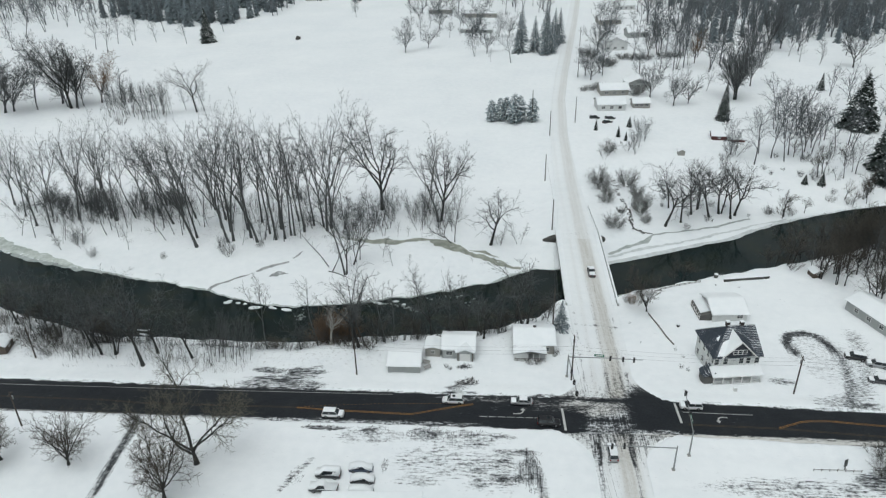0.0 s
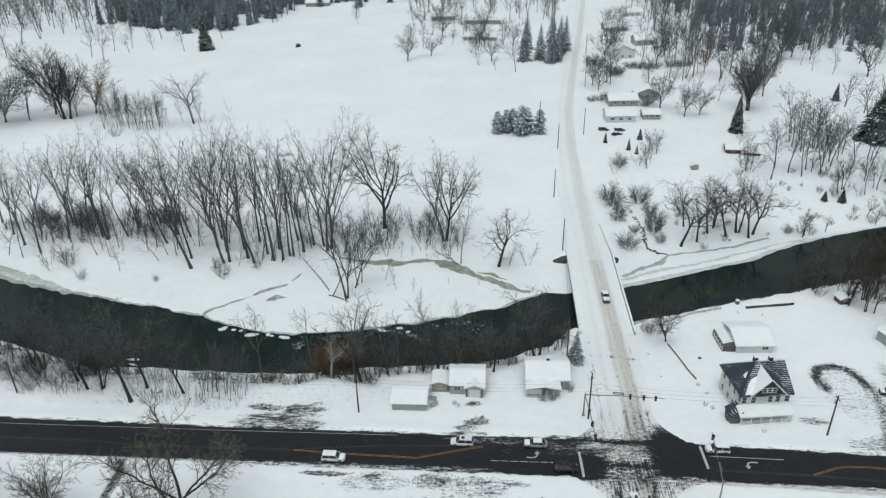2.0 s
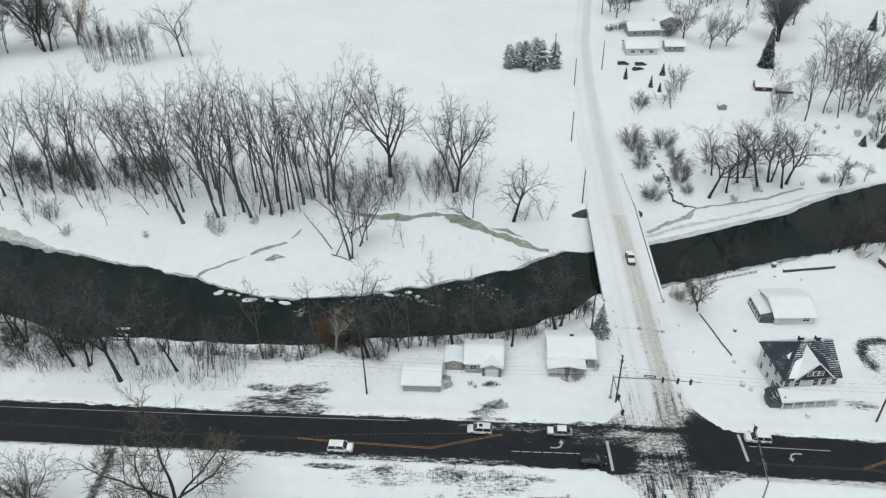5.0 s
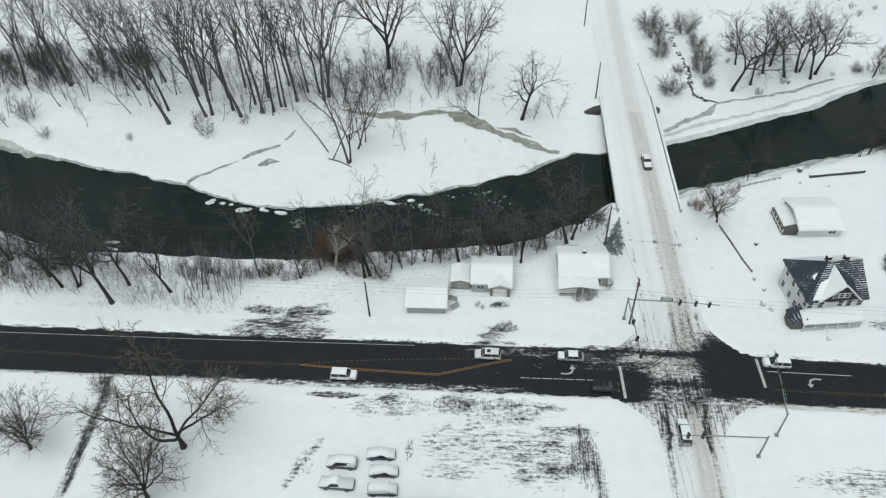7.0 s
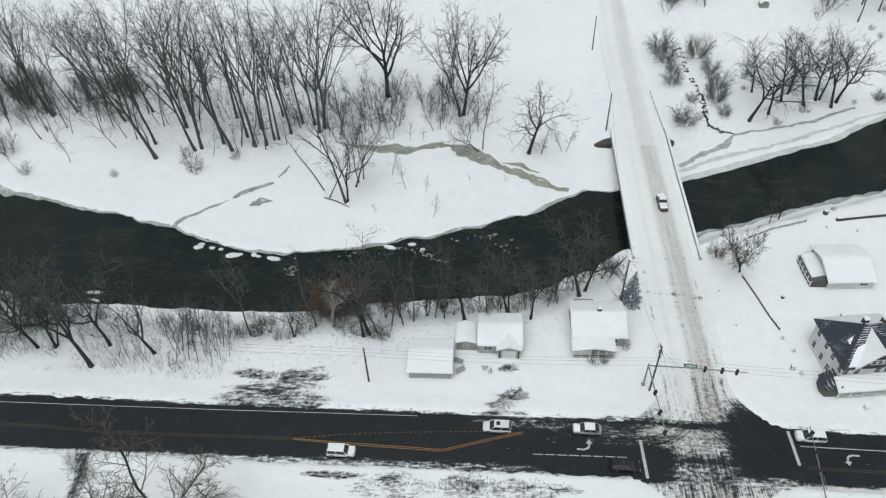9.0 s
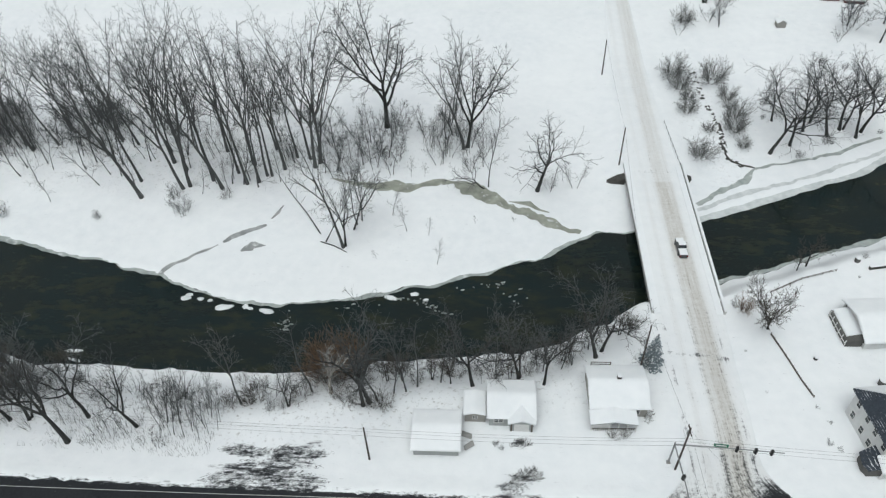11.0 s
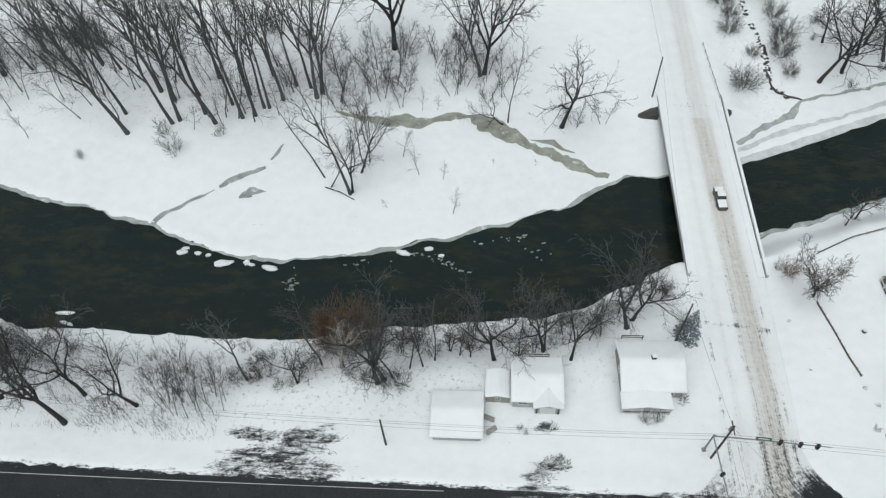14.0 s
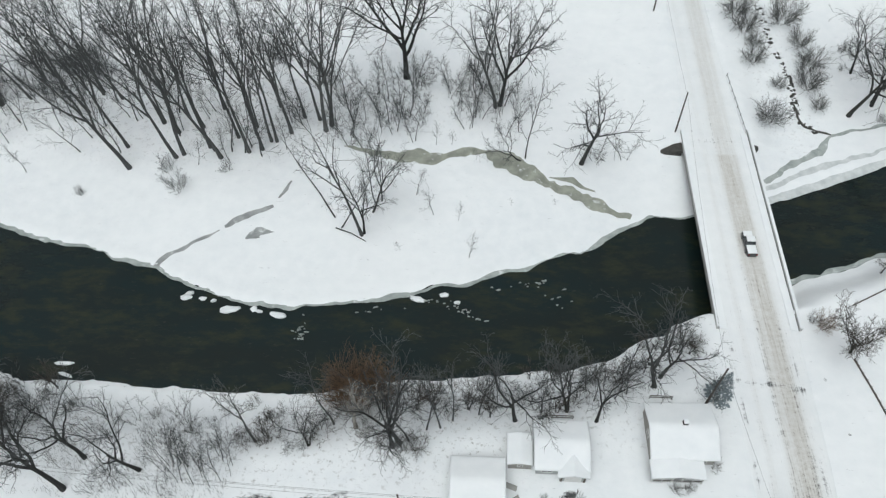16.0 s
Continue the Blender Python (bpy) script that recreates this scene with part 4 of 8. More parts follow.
for i in range(7):
    kit("river", "river", 36, 0.45, 2 if i in (2, 5) else 1, 9, 100 + i, M_BARK, M_TWIG, spread=0.5)
for i in range(2):
    kit("crown", "crown", 36, 0.56, 1, 3, 130 + i, M_BARK_DARK, M_TWIG)
for i in range(4):
    kit("pole", "pole", 34, 0.34, 1, 6, 120 + i, M_BARK, M_TWIG)
for i in range(4):
    kit("armed", "armed", 18, 0.30, 1 + (i == 3), 14, 140 + i, M_BARK_DARK, M_TWIG)
for i in range(3):
    kit("field", "armed", 22, 0.36, 1 + (i == 1), 10, 160 + i, M_BARK_DARK, M_TWIG, spread=0.5)
for i in range(4):
    kit("slim", "slim", 15, 0.13, 1, 12, 200 + i, M_BARK, M_TWIG)
kit("oak", "spread", 20, 0.45, 1, 1, 387, M_BARK_DARK, M_OAK)
kit("oak", "vase", 20, 0.42, 1, 2, 362, M_BARK_DARK, M_BRUSH)
for i in range(3):
    kit("brush", "bush", 5.0, 0.05, 9, 26, 400 + i, M_BARK_DARK, M_BRUSH, spread=0.5)
for i in range(2):
    kit("greybrush", "bush", 5.0, 0.05, 9, 22, 420 + i, M_BARK, M_TWIG, spread=0.5)
for i in range(2):
    kit("willow", "bush", 5.0, 0.026, 28, 34, 430 + i, M_GREYBUSH, M_GREYBUSH, spread=0.35)
for i in range(2):
    kit("russet", "bush", 8.0, 0.06, 22, 26, 440 + i, M_BARK_DARK, M_RED, spread=0.6)
for i in range(3):
    kit("bank", "gnarl", 10, 0.15, 1 + (i == 1), 8, 450 + i, M_BARK_DARK, M_BRUSH)
for i in range(4):
    kit("stem", "reed", 6, 0.045, 5, 11, 470 + i, M_BARK_DARK, M_TWIG, spread=0.5)
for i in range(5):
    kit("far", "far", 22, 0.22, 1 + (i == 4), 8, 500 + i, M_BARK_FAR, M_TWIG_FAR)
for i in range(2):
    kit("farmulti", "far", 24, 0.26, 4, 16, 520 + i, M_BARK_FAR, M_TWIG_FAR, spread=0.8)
kit("dead", "gnarl", 9, 0.26, 1, 6, 540, M_PALE, M_PALE)
kit("poplar", "pole", 19, 0.2, 1, 3, 545, M_BARK, M_GREYBUSH)
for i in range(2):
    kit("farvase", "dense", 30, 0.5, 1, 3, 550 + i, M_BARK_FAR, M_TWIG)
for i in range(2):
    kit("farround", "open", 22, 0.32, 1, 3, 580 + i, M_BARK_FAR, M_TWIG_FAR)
kit("thick", "dense", 30, 0.5, 1, 3, 556, M_BARK_DARK, M_DENSE)
kit("garden", "dense", 26, 0.4, 1, 2, 562, M_BARK_DARK, M_BRUSH)
kit("brownvase", "dense", 26, 0.4, 1, 2, 560, M_BARK_DARK, M_RED)
for i in range(3):
    kit("arch", "slim", 10, 0.10, 2 + (i == 0), 26, 570 + i, M_BARK, M_TWIG, spread=0.6)

LABELS = {
    "river": ("bare_tree", "tall bare grey riverside tree with a forked crown", "tree", "trees of the riverside grove"),
    "crown": ("bare_tree", "tall bare tree with a wide forked crown", "tree", ""),
    "pole": ("bare_tree", "tall slim bare tree with a straight grey trunk", "tree", "trees of the riverside grove"),
    "armed": ("bare_tree", "dark bare tree with crooked arms on the river bank", "tree", "trees on the river bank"),
    "field": ("bare_tree", "dark bare tree on the snowy field by the river", "tree", ""),
    "slim": ("sapling", "slim bare grey sapling in the snow", "tree", "saplings under the grove"),
    "oak": ("bare_tree", "large spreading bare tree with dense fine twigs", "tree", ""),
    "brush": ("shrub", "brown leafless shrub on the snowy river bank", "shrub", "shrubs on the river bank"),
    "greybrush": ("shrub", "grey leafless undergrowth in the snow", "shrub", "undergrowth in the snow"),
    "willow": ("willow_bush", "dense rounded grey leafless willow bush", "shrub", "willow bushes by the ditch"),
    "russet": ("shrub", "tall russet-brown leafless shrub over the water", "shrub", "shrubs on the river bank"),
    "stem": ("brushwood", "thin bare stems of brushwood on the snowy slope", "shrub", "brushwood on the slope"),
    "bank": ("bare_tree", "small dark bare tree on the river bank", "tree", "trees on the river bank"),
    "far": ("bare_tree", "bare grey tree in the snowy woods", "tree", "trees of the far woods"),
    "farmulti": ("bare_tree", "many-stemmed dark bare tree by the field", "tree", ""),
    "farvase": ("bare_tree", "very large bare tree with a vase-shaped crown by the field", "tree", ""),
    "garden": ("bare_tree", "round brown-grey bare tree beside the garden fence", "tree", ""),
    "thick": ("bare_tree", "large dense dark bare tree with a vase-shaped crown", "tree", ""),
    "farround": ("bare_tree", "round-crowned bare grey tree among the far houses", "tree", "trees among the far houses"),
    "brownvase": ("bare_tree", "round brown-twigged bare tree by the field", "tree", ""),
    "arch": ("thicket", "grey leafless thicket of arching stems in the snow", "shrub", "thickets beside the grove"),
    "poplar": ("bare_tree", "slender bare poplar with a wispy crown", "tree", ""),
    "dead": ("dead_tree", "pale barkless dead tree on the river bank", "tree", ""),
}
HEIGHTS = {"river": 36, "crown": 31, "pole": 34, "armed": 16.2, "field": 18.5, "slim": 15, "oak": 20, "brush": 5, "greybrush": 5, "willow": 5, "russet": 8, "bank": 10, "stem": 6, "far": 22, "farmulti": 24, "dead": 9, "poplar": 19, "farvase": 30, "thick": 30, "garden": 26, "brownvase": 26, "farround": 18.8, "arch": 10}
tree_rng = random.Random(7)


def plant(key, x, y, height, turn=None, tilt=(0.0, 0.0), which=None, wide=1.0, label=""):
    """One tree or shrub: an Empty at its foot with its trunk and branches."""
    kits = KITS[key]
    trunk, branches = kits[which % len(kits)] if which is not None else tree_rng.choice(kits)
    name, text, cat, group = LABELS[key]
    s = height / HEIGHTS[key]
    tree = thing(name, label or text, cat, group)
    turn = tree_rng.uniform(0, 360) if turn is None else turn
    tree.matrix_world = pose(x, y, ground_z(x, y), tilt[0], tilt[1], 0) @ pose(0, 0, 0, 0, 0, turn) @ Matrix.Diagonal((s * wide, s * wide, s, 1))
    part("trunk", trunk, None, tree)
    part("crown", branches, None, tree)
    return tree


# the grove on the point bar: foot, height, lean to the east in degrees
GROVE = [(-150.1, 214.6, 32, 2), (-145.0, 223.7, 35, 8), (-130.8, 222.8, 36, -6), (-134.0, 225.3, 35, 5), (-109.9, 221.4, 35, -9), (-108.4, 228.0, 35, 1), (-95.5, 205.0, 41, -4), (-85.9, 207.9, 40, -8),
         (-87.3, 215.3, 41, 0), (-90.9, 218.4, 38, 1), (-76.1, 208.1, 40, -1), (-78.7, 223.0, 37, 3), (-70.1, 217.8, 39, 3), (-62.0, 215.7, 39, 5), (-56.3, 219.9, 36, 1), (-54.4, 216.5, 40, 8), (-52.9, 218.4, 39, 11)]
POLES = [(-97.4, 210.7, 35, 3), (-84.4, 208.9, 41, 6), (-79.1, 211.0, 39, 3), (-70.3, 209.8, 38, -1), (-67.5, 210.6, 35, 4), (-66.0, 213.1, 33, 4), (-64.8, 213.0, 32, 3), (-73.5, 214.0, 33, 1), (-59.8, 220.5, 31, 2),
         (-82.0, 217.0, 33, 1), (-103.5, 226.0, 30, -3), (-118.0, 229.0, 29, 0), (-125.0, 225.2, 28, -6), (-140.0, 229.0, 30, 4), (-156.0, 226.0, 29, 4), (-92.5, 225.0, 30, 0), (-66.0, 224.0, 30, 2)]
FAR_GROVE = [(-158.0, 219.0, 31, 6), (-166.0, 226.0, 29, 8), (-176.0, 236.0, 28, 6), (-118.0, 236.0, 28, 2), (-99.0, 233.0, 27, 0), (-150.0, 236.0, 27, 4), (-124.0, 232.0, 29, 3)]
for k, (x, y, h, lean) in enumerate(GROVE + FAR_GROVE):
    plant("river", x, y, h, tree_rng.uniform(-35, 35), tilt=(tree_rng.uniform(-3, 2), lean), which=k, wide=tree_rng.uniform(0.78, 1.0))
for k, (x, y, h, lean) in enumerate(POLES):
    plant("pole", x, y, h, tree_rng.uniform(-35, 35), tilt=(tree_rng.uniform(-3, 2), lean), which=k)
plant("crown", -38.2, 234.4, 37, 20, tilt=(0, 2), which=0, wide=1.05, label="tall bare tree with a wide forked crown in the grove")
plant("river", -17.4, 225.1, 32, -10, tilt=(0, 1), which=3, wide=1.0, label="bare leaning tree at the end of the grove")
plant("crown", -16.5, 225.8, 34, 190, tilt=(0, 7), which=1, wide=0.8, label="bare leaning tree at the end of the grove")
plant("armed", 0.5, 208.6, 21, 170, tilt=(-2, -7), which=1, wide=1.3, label="lone low-forked bare tree leaning by the creek")
plant("arch", 3.8, 209.4, 8, label="low thicket of bare stems beside the lone tree")
plant("slim", -10.9, 209.5, 22, 30, tilt=(0, 11), wide=0.8, label="thin leaning bare tree by the creek")
plant("armed", -12.2, 208.8, 11, 130, tilt=(0, -46), which=0, label="crooked bare tree bent over the creek")
plant("pole", -43.4, 188.8, 29, 0, tilt=(-2, -3), which=2, wide=1.1, label="tall dark bare tree on the snowy point")
plant("armed", -43.0, 189.4, 22, 70, tilt=(0, 9), which=1, wide=0.7, label="crooked bare tree on the snowy point")
plant("slim", -47.5, 190.5, 24, 70, tilt=(0, 33), which=2, wide=0.7, label="thin bare tree leaning across its neighbours")
plant("armed", -41.8, 194.4, 21, 200, tilt=(0, 11), which=2, wide=0.6, label="crooked bare tree on the snowy point")
plant("slim", -41.0, 195.9, 17, 50, tilt=(0, 3), label="slim bare tree on the snowy point")
plant("slim", -40.2, 197.1, 17, 150, tilt=(0, 2), label="slim bare tree on the snowy point")
plant("arch", 9.8, 210.2, 8.5, label="bare many-stemmed shrub by the creek mouth")
for x, y, h in ((-33.3, 199.1, 8), (-29.6, 194.3, 8), (-24.5, 193.1, 5), (-22.1, 184.7, 7), (-35.6, 185.8, 3.5), (-30.1, 213.1, 6), (-26.8, 213.3, 5), (-5, 198, 2.5), (-14, 197, 2.5)):
    plant("slim", x, y, h)
for x, y, h, lean in ((-118.4, 203.8, 10, -3), (-107.7, 209.2, 14, -13), (-142.9, 209.6, 12, 3), (-113.8, 215.5, 15, 0), (-98.7, 209.1, 16, 2), (-80.5, 206.0, 8, 30)):
    plant("slim", x, y, h, tilt=(0, lean))
for x, y, h in ((-86.6, 204.2, 5.5), (-104, 198, 3), (-83.1, 199.2, 6.8), (-136.3, 206.9, 9), (-128, 199, 5), (-74, 204.5, 4)):
    plant("greybrush", x, y, h)
for i in range(75):  # saplings among the grove's trunks
    x = tree_rng.uniform(-165, -48)
    y = 214 + tree_rng.uniform(-6, 24) - 0.03 * (x + 100)
    plant("slim", x, y, tree_rng.uniform(9, 20), tilt=(tree_rng.uniform(-5, 5), tree_rng.uniform(-6, 6)))
for i in range(52):  # the thicket behind and beside them
    x = tree_rng.uniform(-52, -12)
    y = tree_rng.uniform(213, 236) + 0.12 * (x + 30)
    plant("arch" if i % 3 else "slim", x, y, tree_rng.uniform(6, 12) if i % 3 else tree_rng.uniform(8, 14))
for i in range(28):
    x = tree_rng.uniform(-172, -112)
    plant("greybrush" if i % 3 else "arch", x, tree_rng.uniform(222, 240), tree_rng.uniform(6, 11))
for i in range(64):
    x = tree_rng.uniform(-170, -50)
    plant("greybrush" if i % 2 and not -108 < x < -72 else "slim", x, tree_rng.uniform(220, 242) - 0.02 * (x + 100), tree_rng.uniform(5, 9) * (1 if i % 2 else 1.3))

# the near bank
BANK_WEST = [(-80.4, 140.3, 19, 8), (-71.3, 138.9, 18, 4), (-82.1, 135.4, 25, 2), (-90.5, 139.6, 17, 18), (-94.1, 139.4, 18, 10), (-98.0, 142.3, 18, 8), (-104.0, 148.8, 17, 8), (-109.0, 147.2, 17, 6), (-115.0, 151.2, 18, 6), (-125.0, 154.1, 17, 6), (-133.0, 158.0, 17, 6)]
BANK_EAST = [(-45.8, 143.9, 10, 8), (-31.4, 144.8, 22, 9), (-32.5, 144.2, 20, 14), (-13.5, 149.7, 20, 6), (-4.9, 151.9, 17, 6), (-0.8, 149.6, 15, 20), (9.1, 156.3, 19, 4), (10.4, 158.2, 15, 26)]
for k, (x, y, h, lean) in enumerate(BANK_WEST + BANK_EAST):
    plant("armed", x, y, h, tree_rng.uniform(-30, 30), tilt=(-2, lean), which=k, wide=1.0 if x < 5 else 1.2)
for x, y, h, lean in ((16.7, 152.9, 10, -8), (-42.8, 148.4, 20, 2), (-27.7, 147.5, 17, 5), (-25.4, 147.8, 17, 2), (-23.6, 149.4, 17, 3), (-1.6, 156.5, 12, -6), (-0.8, 154.0, 12, 0), (-30.2, 145.2, 20, -3), (-19.5, 150.7, 14, 0), (-9.4, 151.4, 15, 2), (4.6, 155.4, 13, 3), (2.6, 154.5, 12, 6)):
    plant("slim", x, y, h, tilt=(-4, lean), label="slender bare grey tree on the river bank")
for x, y, h, tx, ty in ((-35.4, 151.8, 12, 0, 3), (-21.3, 151.8, 11, 0, 3), (-17.4, 150.3, 8, 0, 0), (-10.2, 148.7, 9, 0, 0), (-6.9, 151.8, 9, 0, 0), (3.1, 158.0, 10, 0, 6), (-29.7, 152.1, 11, 0, -3)):
    plant("bank", x, y, h, tilt=(tx, ty), wide=0.8)
plant("poplar", -54.6, 144.4, 21, 60, tilt=(-3, 0), wide=0.9, label="slender bare poplar with a wispy crown on the bank")
plant("dead", -39.0, 147.6, 14, 20, tilt=(-4, 4))
for x, y, h in ((-44.0, 154.8, 8), (-42.0, 155.2, 10), (-40.4, 155.4, 11), (-38.5, 155.6, 11), (-37.0, 155.4, 10), (-35.5, 155.4, 8), (-41.3, 154.4, 9)):
    plant("russet", x, y, h)
for i in range(16):  # low thickets under them
    x = tree_rng.uniform(-50, 4)
    plant("arch", x, float(bank_s(x)) - tree_rng.uniform(3.5, 9), tree_rng.uniform(4, 7))
for x, y in ((-56.2, 144.4), (-53.6, 145.2), (-52.1, 146.4), (-46.3, 145.7), (-44.5, 146.7), (-37.9, 146.7), (-35.9, 145.3), (-33.3, 144.7), (-30.2, 144.1), (-28.7, 144.3)):
    plant("brush", x, y, tree_rng.uniform(3, 4.6), wide=1.2)
for x, y, h in ((-4.0, 131.9, 1.0), (-5.4, 131.2, 1.1), (-6.6, 130.4, 0.9), (-3.4, 132.6, 0.9), (-5.9, 129.9, 0.8), (-2.9, 131.2, 0.9)):
    plant("brush", x, y, h, wide=1.5, label="dark flattened twigs sticking out of the snow")
for i in range(26):  # sapling poles on the steep slope
    x = tree_rng.uniform(-67, -57)
    plant("slim", x, tree_rng.uniform(136.5, 142), tree_rng.uniform(10, 15), tilt=(tree_rng.uniform(-6, 2), tree_rng.uniform(2, 11)), wide=0.55)
for i in range(150):  # thin stems on the slope
    x = tree_rng.uniform(-124, -56)
    y = float(bank_s(x)) - 20.5 + 16 * tree_rng.random() ** 1.2
    if x > -64 and x < -34 and y < 143.0:
        continue
    plant("stem" if i % 5 < 3 else "slim", x, y, tree_rng.uniform(3.0, 7.5), wide=1.0 if i % 5 < 3 else 0.55, tilt=(tree_rng.uniform(-6, 4), tree_rng.uniform(-6, 10)))
for i in range(46):
    x = tree_rng.uniform(-150, -92)
    plant(("brush", "bank", "stem", "brush")[i % 4], x, float(bank_s(x)) - tree_rng.uniform(1.0, 13), tree_rng.uniform(3, 5) if i % 4 in (0, 3) else tree_rng.uniform(7, 11), tilt=(0, tree_rng.uniform(0, 12)))
for i in range(50):
    x = tree_rng.uniform(-122, 8)
    y = float(bank_s(x)) - tree_rng.uniform(2.5, 13) * (1.0 if x < -30 else 0.6)
    if x > -62 and x < -34 and y < 143.0:
        continue
    plant("brush" if i % 3 else "greybrush", x, y, tree_rng.uniform(1.8, 3.8))
for i in range(40):
    x = tree_rng.uniform(-34, 16)
    y = float(bank_s(x)) - tree_rng.uniform(1.5, 8)
    plant(("brush", "bank", "stem")[i % 3], x, y, tree_rng.uniform(5, 9) if i % 3 else tree_rng.uniform(2.5, 4.5))

for x, y in ((-141, 204), (-137.5, 206.5), (-143, 207)):
    plant("arch", x, y, 7)

# beyond the bridge on the near side
plant("garden", 41.6, 163.4, 14, tilt=(0, -8), wide=0.95)
plant("russet", 38.6, 168.5, 5)
plant("greybrush", 37.4, 169.8, 3)
for x, y, h in ((53, 181.4, 9), (56.1, 184, 13), (84.9, 193.0, 17), (90.2, 194.0, 18), (87.4, 190.2, 13), (82, 191, 9), (96.4, 187.3, 14), (98.2, 184.3, 13), (104.4, 184.5, 12), (98, 178, 12), (109, 181, 14), (103, 190, 12), (92, 194, 9), (112, 192, 13), (118, 186, 13), (107, 173, 11), (114, 178, 12)):
    plant("bank", x, y, h)
for i in range(26):
    x = tree_rng.uniform(92, 122)
    plant("slim" if i % 3 else "bank", x, 172 + tree_rng.uniform(-8, 18) - 0.1 * (x - 100), tree_rng.uniform(11, 17), label="slim bare stem in the grey thicket by the yard" if i % 3 else "")
for i in range(24):
    x = tree_rng.uniform(84, 126)
    plant("bank", x, float(bank_s(x)) - tree_rng.uniform(1.5, 20), tree_rng.uniform(13, 19))
for i in range(26):
    x = tree_rng.uniform(86, 130)
    plant("brush", x, float(bank_s(x)) - tree_rng.uniform(2, 22), tree_rng.uniform(3, 6))

for i in range(12):
    x = tree_rng.uniform(100, 140)
    plant("bank" if i % 3 else "brush", x, float(bank_n(x)) + tree_rng.uniform(1, 7), tree_rng.uniform(9, 14) if i % 3 else 4)

# beyond the river to the east
for k, (x, y, h, lean) in enumerate(((59.6, 224.8, 22, -3), (66.0, 228.5, 17, 2), (70.5, 234.0, 18, -2), (76.2, 232.4, 20, -3), (80.7, 234.8, 21, 0), (85.6, 234.7, 20, 15), (83.4, 232.0, 19, 4), (73, 238, 17, -2), (63.5, 238, 14, 0))):
    plant("field", x, y, h, which=k, wide=1.1, tilt=(0, lean))
plant("willow", 97.5, 236.5, 4)
for x, y, h in ((42.2, 222.3, 6), (42.2, 241.5, 5), (54.2, 239.7, 6), (52.4, 232.9, 6), (53.5, 226.8, 3.5), (41.2, 258.4, 7), (42.2, 252.4, 6), (51.6, 255.6, 7.5), (49.1, 287.2, 6), (43, 247, 4), (46, 233, 3), (53.5, 247, 5)):
    plant("willow", x, y, h * 1.2)
for i in range(30):
    x = tree_rng.uniform(60, 150)
    plant("greybrush", x, float(bank_n(x)) + tree_rng.uniform(6, 45), tree_rng.uniform(1.5, 3.5))
for x, y, h in ((104.3, 275.6, 22), (112.9, 282, 23), (120.6, 285, 22), (125, 282, 20), (109, 286, 20), (117, 279, 21), (131, 288, 21), (128, 268, 15), (134, 264, 14), (140, 268, 16), (146, 258, 15), (152, 262, 14), (100, 302, 12), (66, 300, 11), (62, 292, 9), (97, 283, 9),
                (82, 405, 16), (92, 395, 16), (110, 372, 12), (209, 445, 24), (165, 330, 15), (172, 322, 14)):
    plant("far", x, y, h)
for x, y, h, turn, wide in ((119.4, 357.2, 38, 20, 0.62), (120.6, 358.0, 36, 140, 0.56), (119.9, 358.9, 37, 260, 0.5), (120.2, 357.0, 28, 300, 0.8), (134, 380, 33, 100, 0.55), (167.5, 456, 36, 70, 0.62), (169.5, 458, 34, 190, 0.6), (148, 432, 30, 10, 0.6)):
    plant("thick", x, y, h, turn, tilt=(0, -3), wide=wide)
plant("farvase", 132.4, 292.9, 24, 80, tilt=(0, -5), wide=0.55, label="dark bare tree with a dense round crown by the barn")
for x, y, h, turn, wide in ((79.4, 360.5, 23, 10, 0.85), (88.0, 347.2, 22, 130, 0.7), (95.7, 350.4, 17, 50, 0.8), (53.8, 391.6, 19, 200, 0.85), (65.7, 460.2, 23, 75, 0.8), (127.9, 287.8, 27, 310, 0.5), (201.2, 416.8, 28, 250, 0.85), (93.5, 443, 25, 160, 0.75)):
    plant("thick", x, y, h, turn, wide=wide, label="dark bare garden tree with a dense crown")
plant("brownvase", 117.2, 427.9, 22, 30, wide=0.7, label="brown-twigged bare tree with a dense crown")
plant("farround", 97.7, 285.1, 15, 40, wide=0.8)
for x, y, h in ((119.3, 482, 20), (60.1, 406.5, 15), (72, 470, 20), (105, 462, 22)):
    plant("farround", x, y, h * 1.2, wide=0.85)
for x, y, h in ((60.3, 284.9, 11), (99.1, 283.3, 10), (46.3, 280.3, 5.5), (57, 288, 7)):
    plant("arch", x, y, h, wide=1.2)
for i in range(16):
    x = tree_rng.uniform(116, 165)
    y = tree_rng.uniform(252, 284)
    plant(("greybrush", "slim", "bank")[i % 3], x, y, tree_rng.uniform(4, 7) if i % 3 == 0 else tree_rng.uniform(10, 16))
for i in range(14):
    plant("far", tree_rng.uniform(118, 150), tree_rng.uniform(286, 325), tree_rng.uniform(14, 22))

# gardens along the north road: hedges and scrub
for x, y, h in ((52.4, 373.4, 4.5), (56.1, 375.2, 5), (59.2, 372.7, 4.5), (65.9, 372.8, 5), (69.1, 375.1, 5), (72.9, 363.3, 5.5), (75.7, 368.0, 6), (76.4, 383.9, 5), (56.4, 444.5, 8), (60, 441, 7), (65.8, 421.6, 8), (69, 424, 6), (48.0, 372.0, 4)):
    plant("willow", x, y, h, wide=1.2, label="dense dark leafless garden hedge in the snow")
for x, y in ((77.2, 437.4), (82.1, 437.2), (86.8, 435.9), (91.5, 435.9), (106.0, 441.4), (111.0, 441.5), (101, 440)):
    plant("willow", x, y, 5, wide=1.5, label="low dense leafless hedge between far gardens")
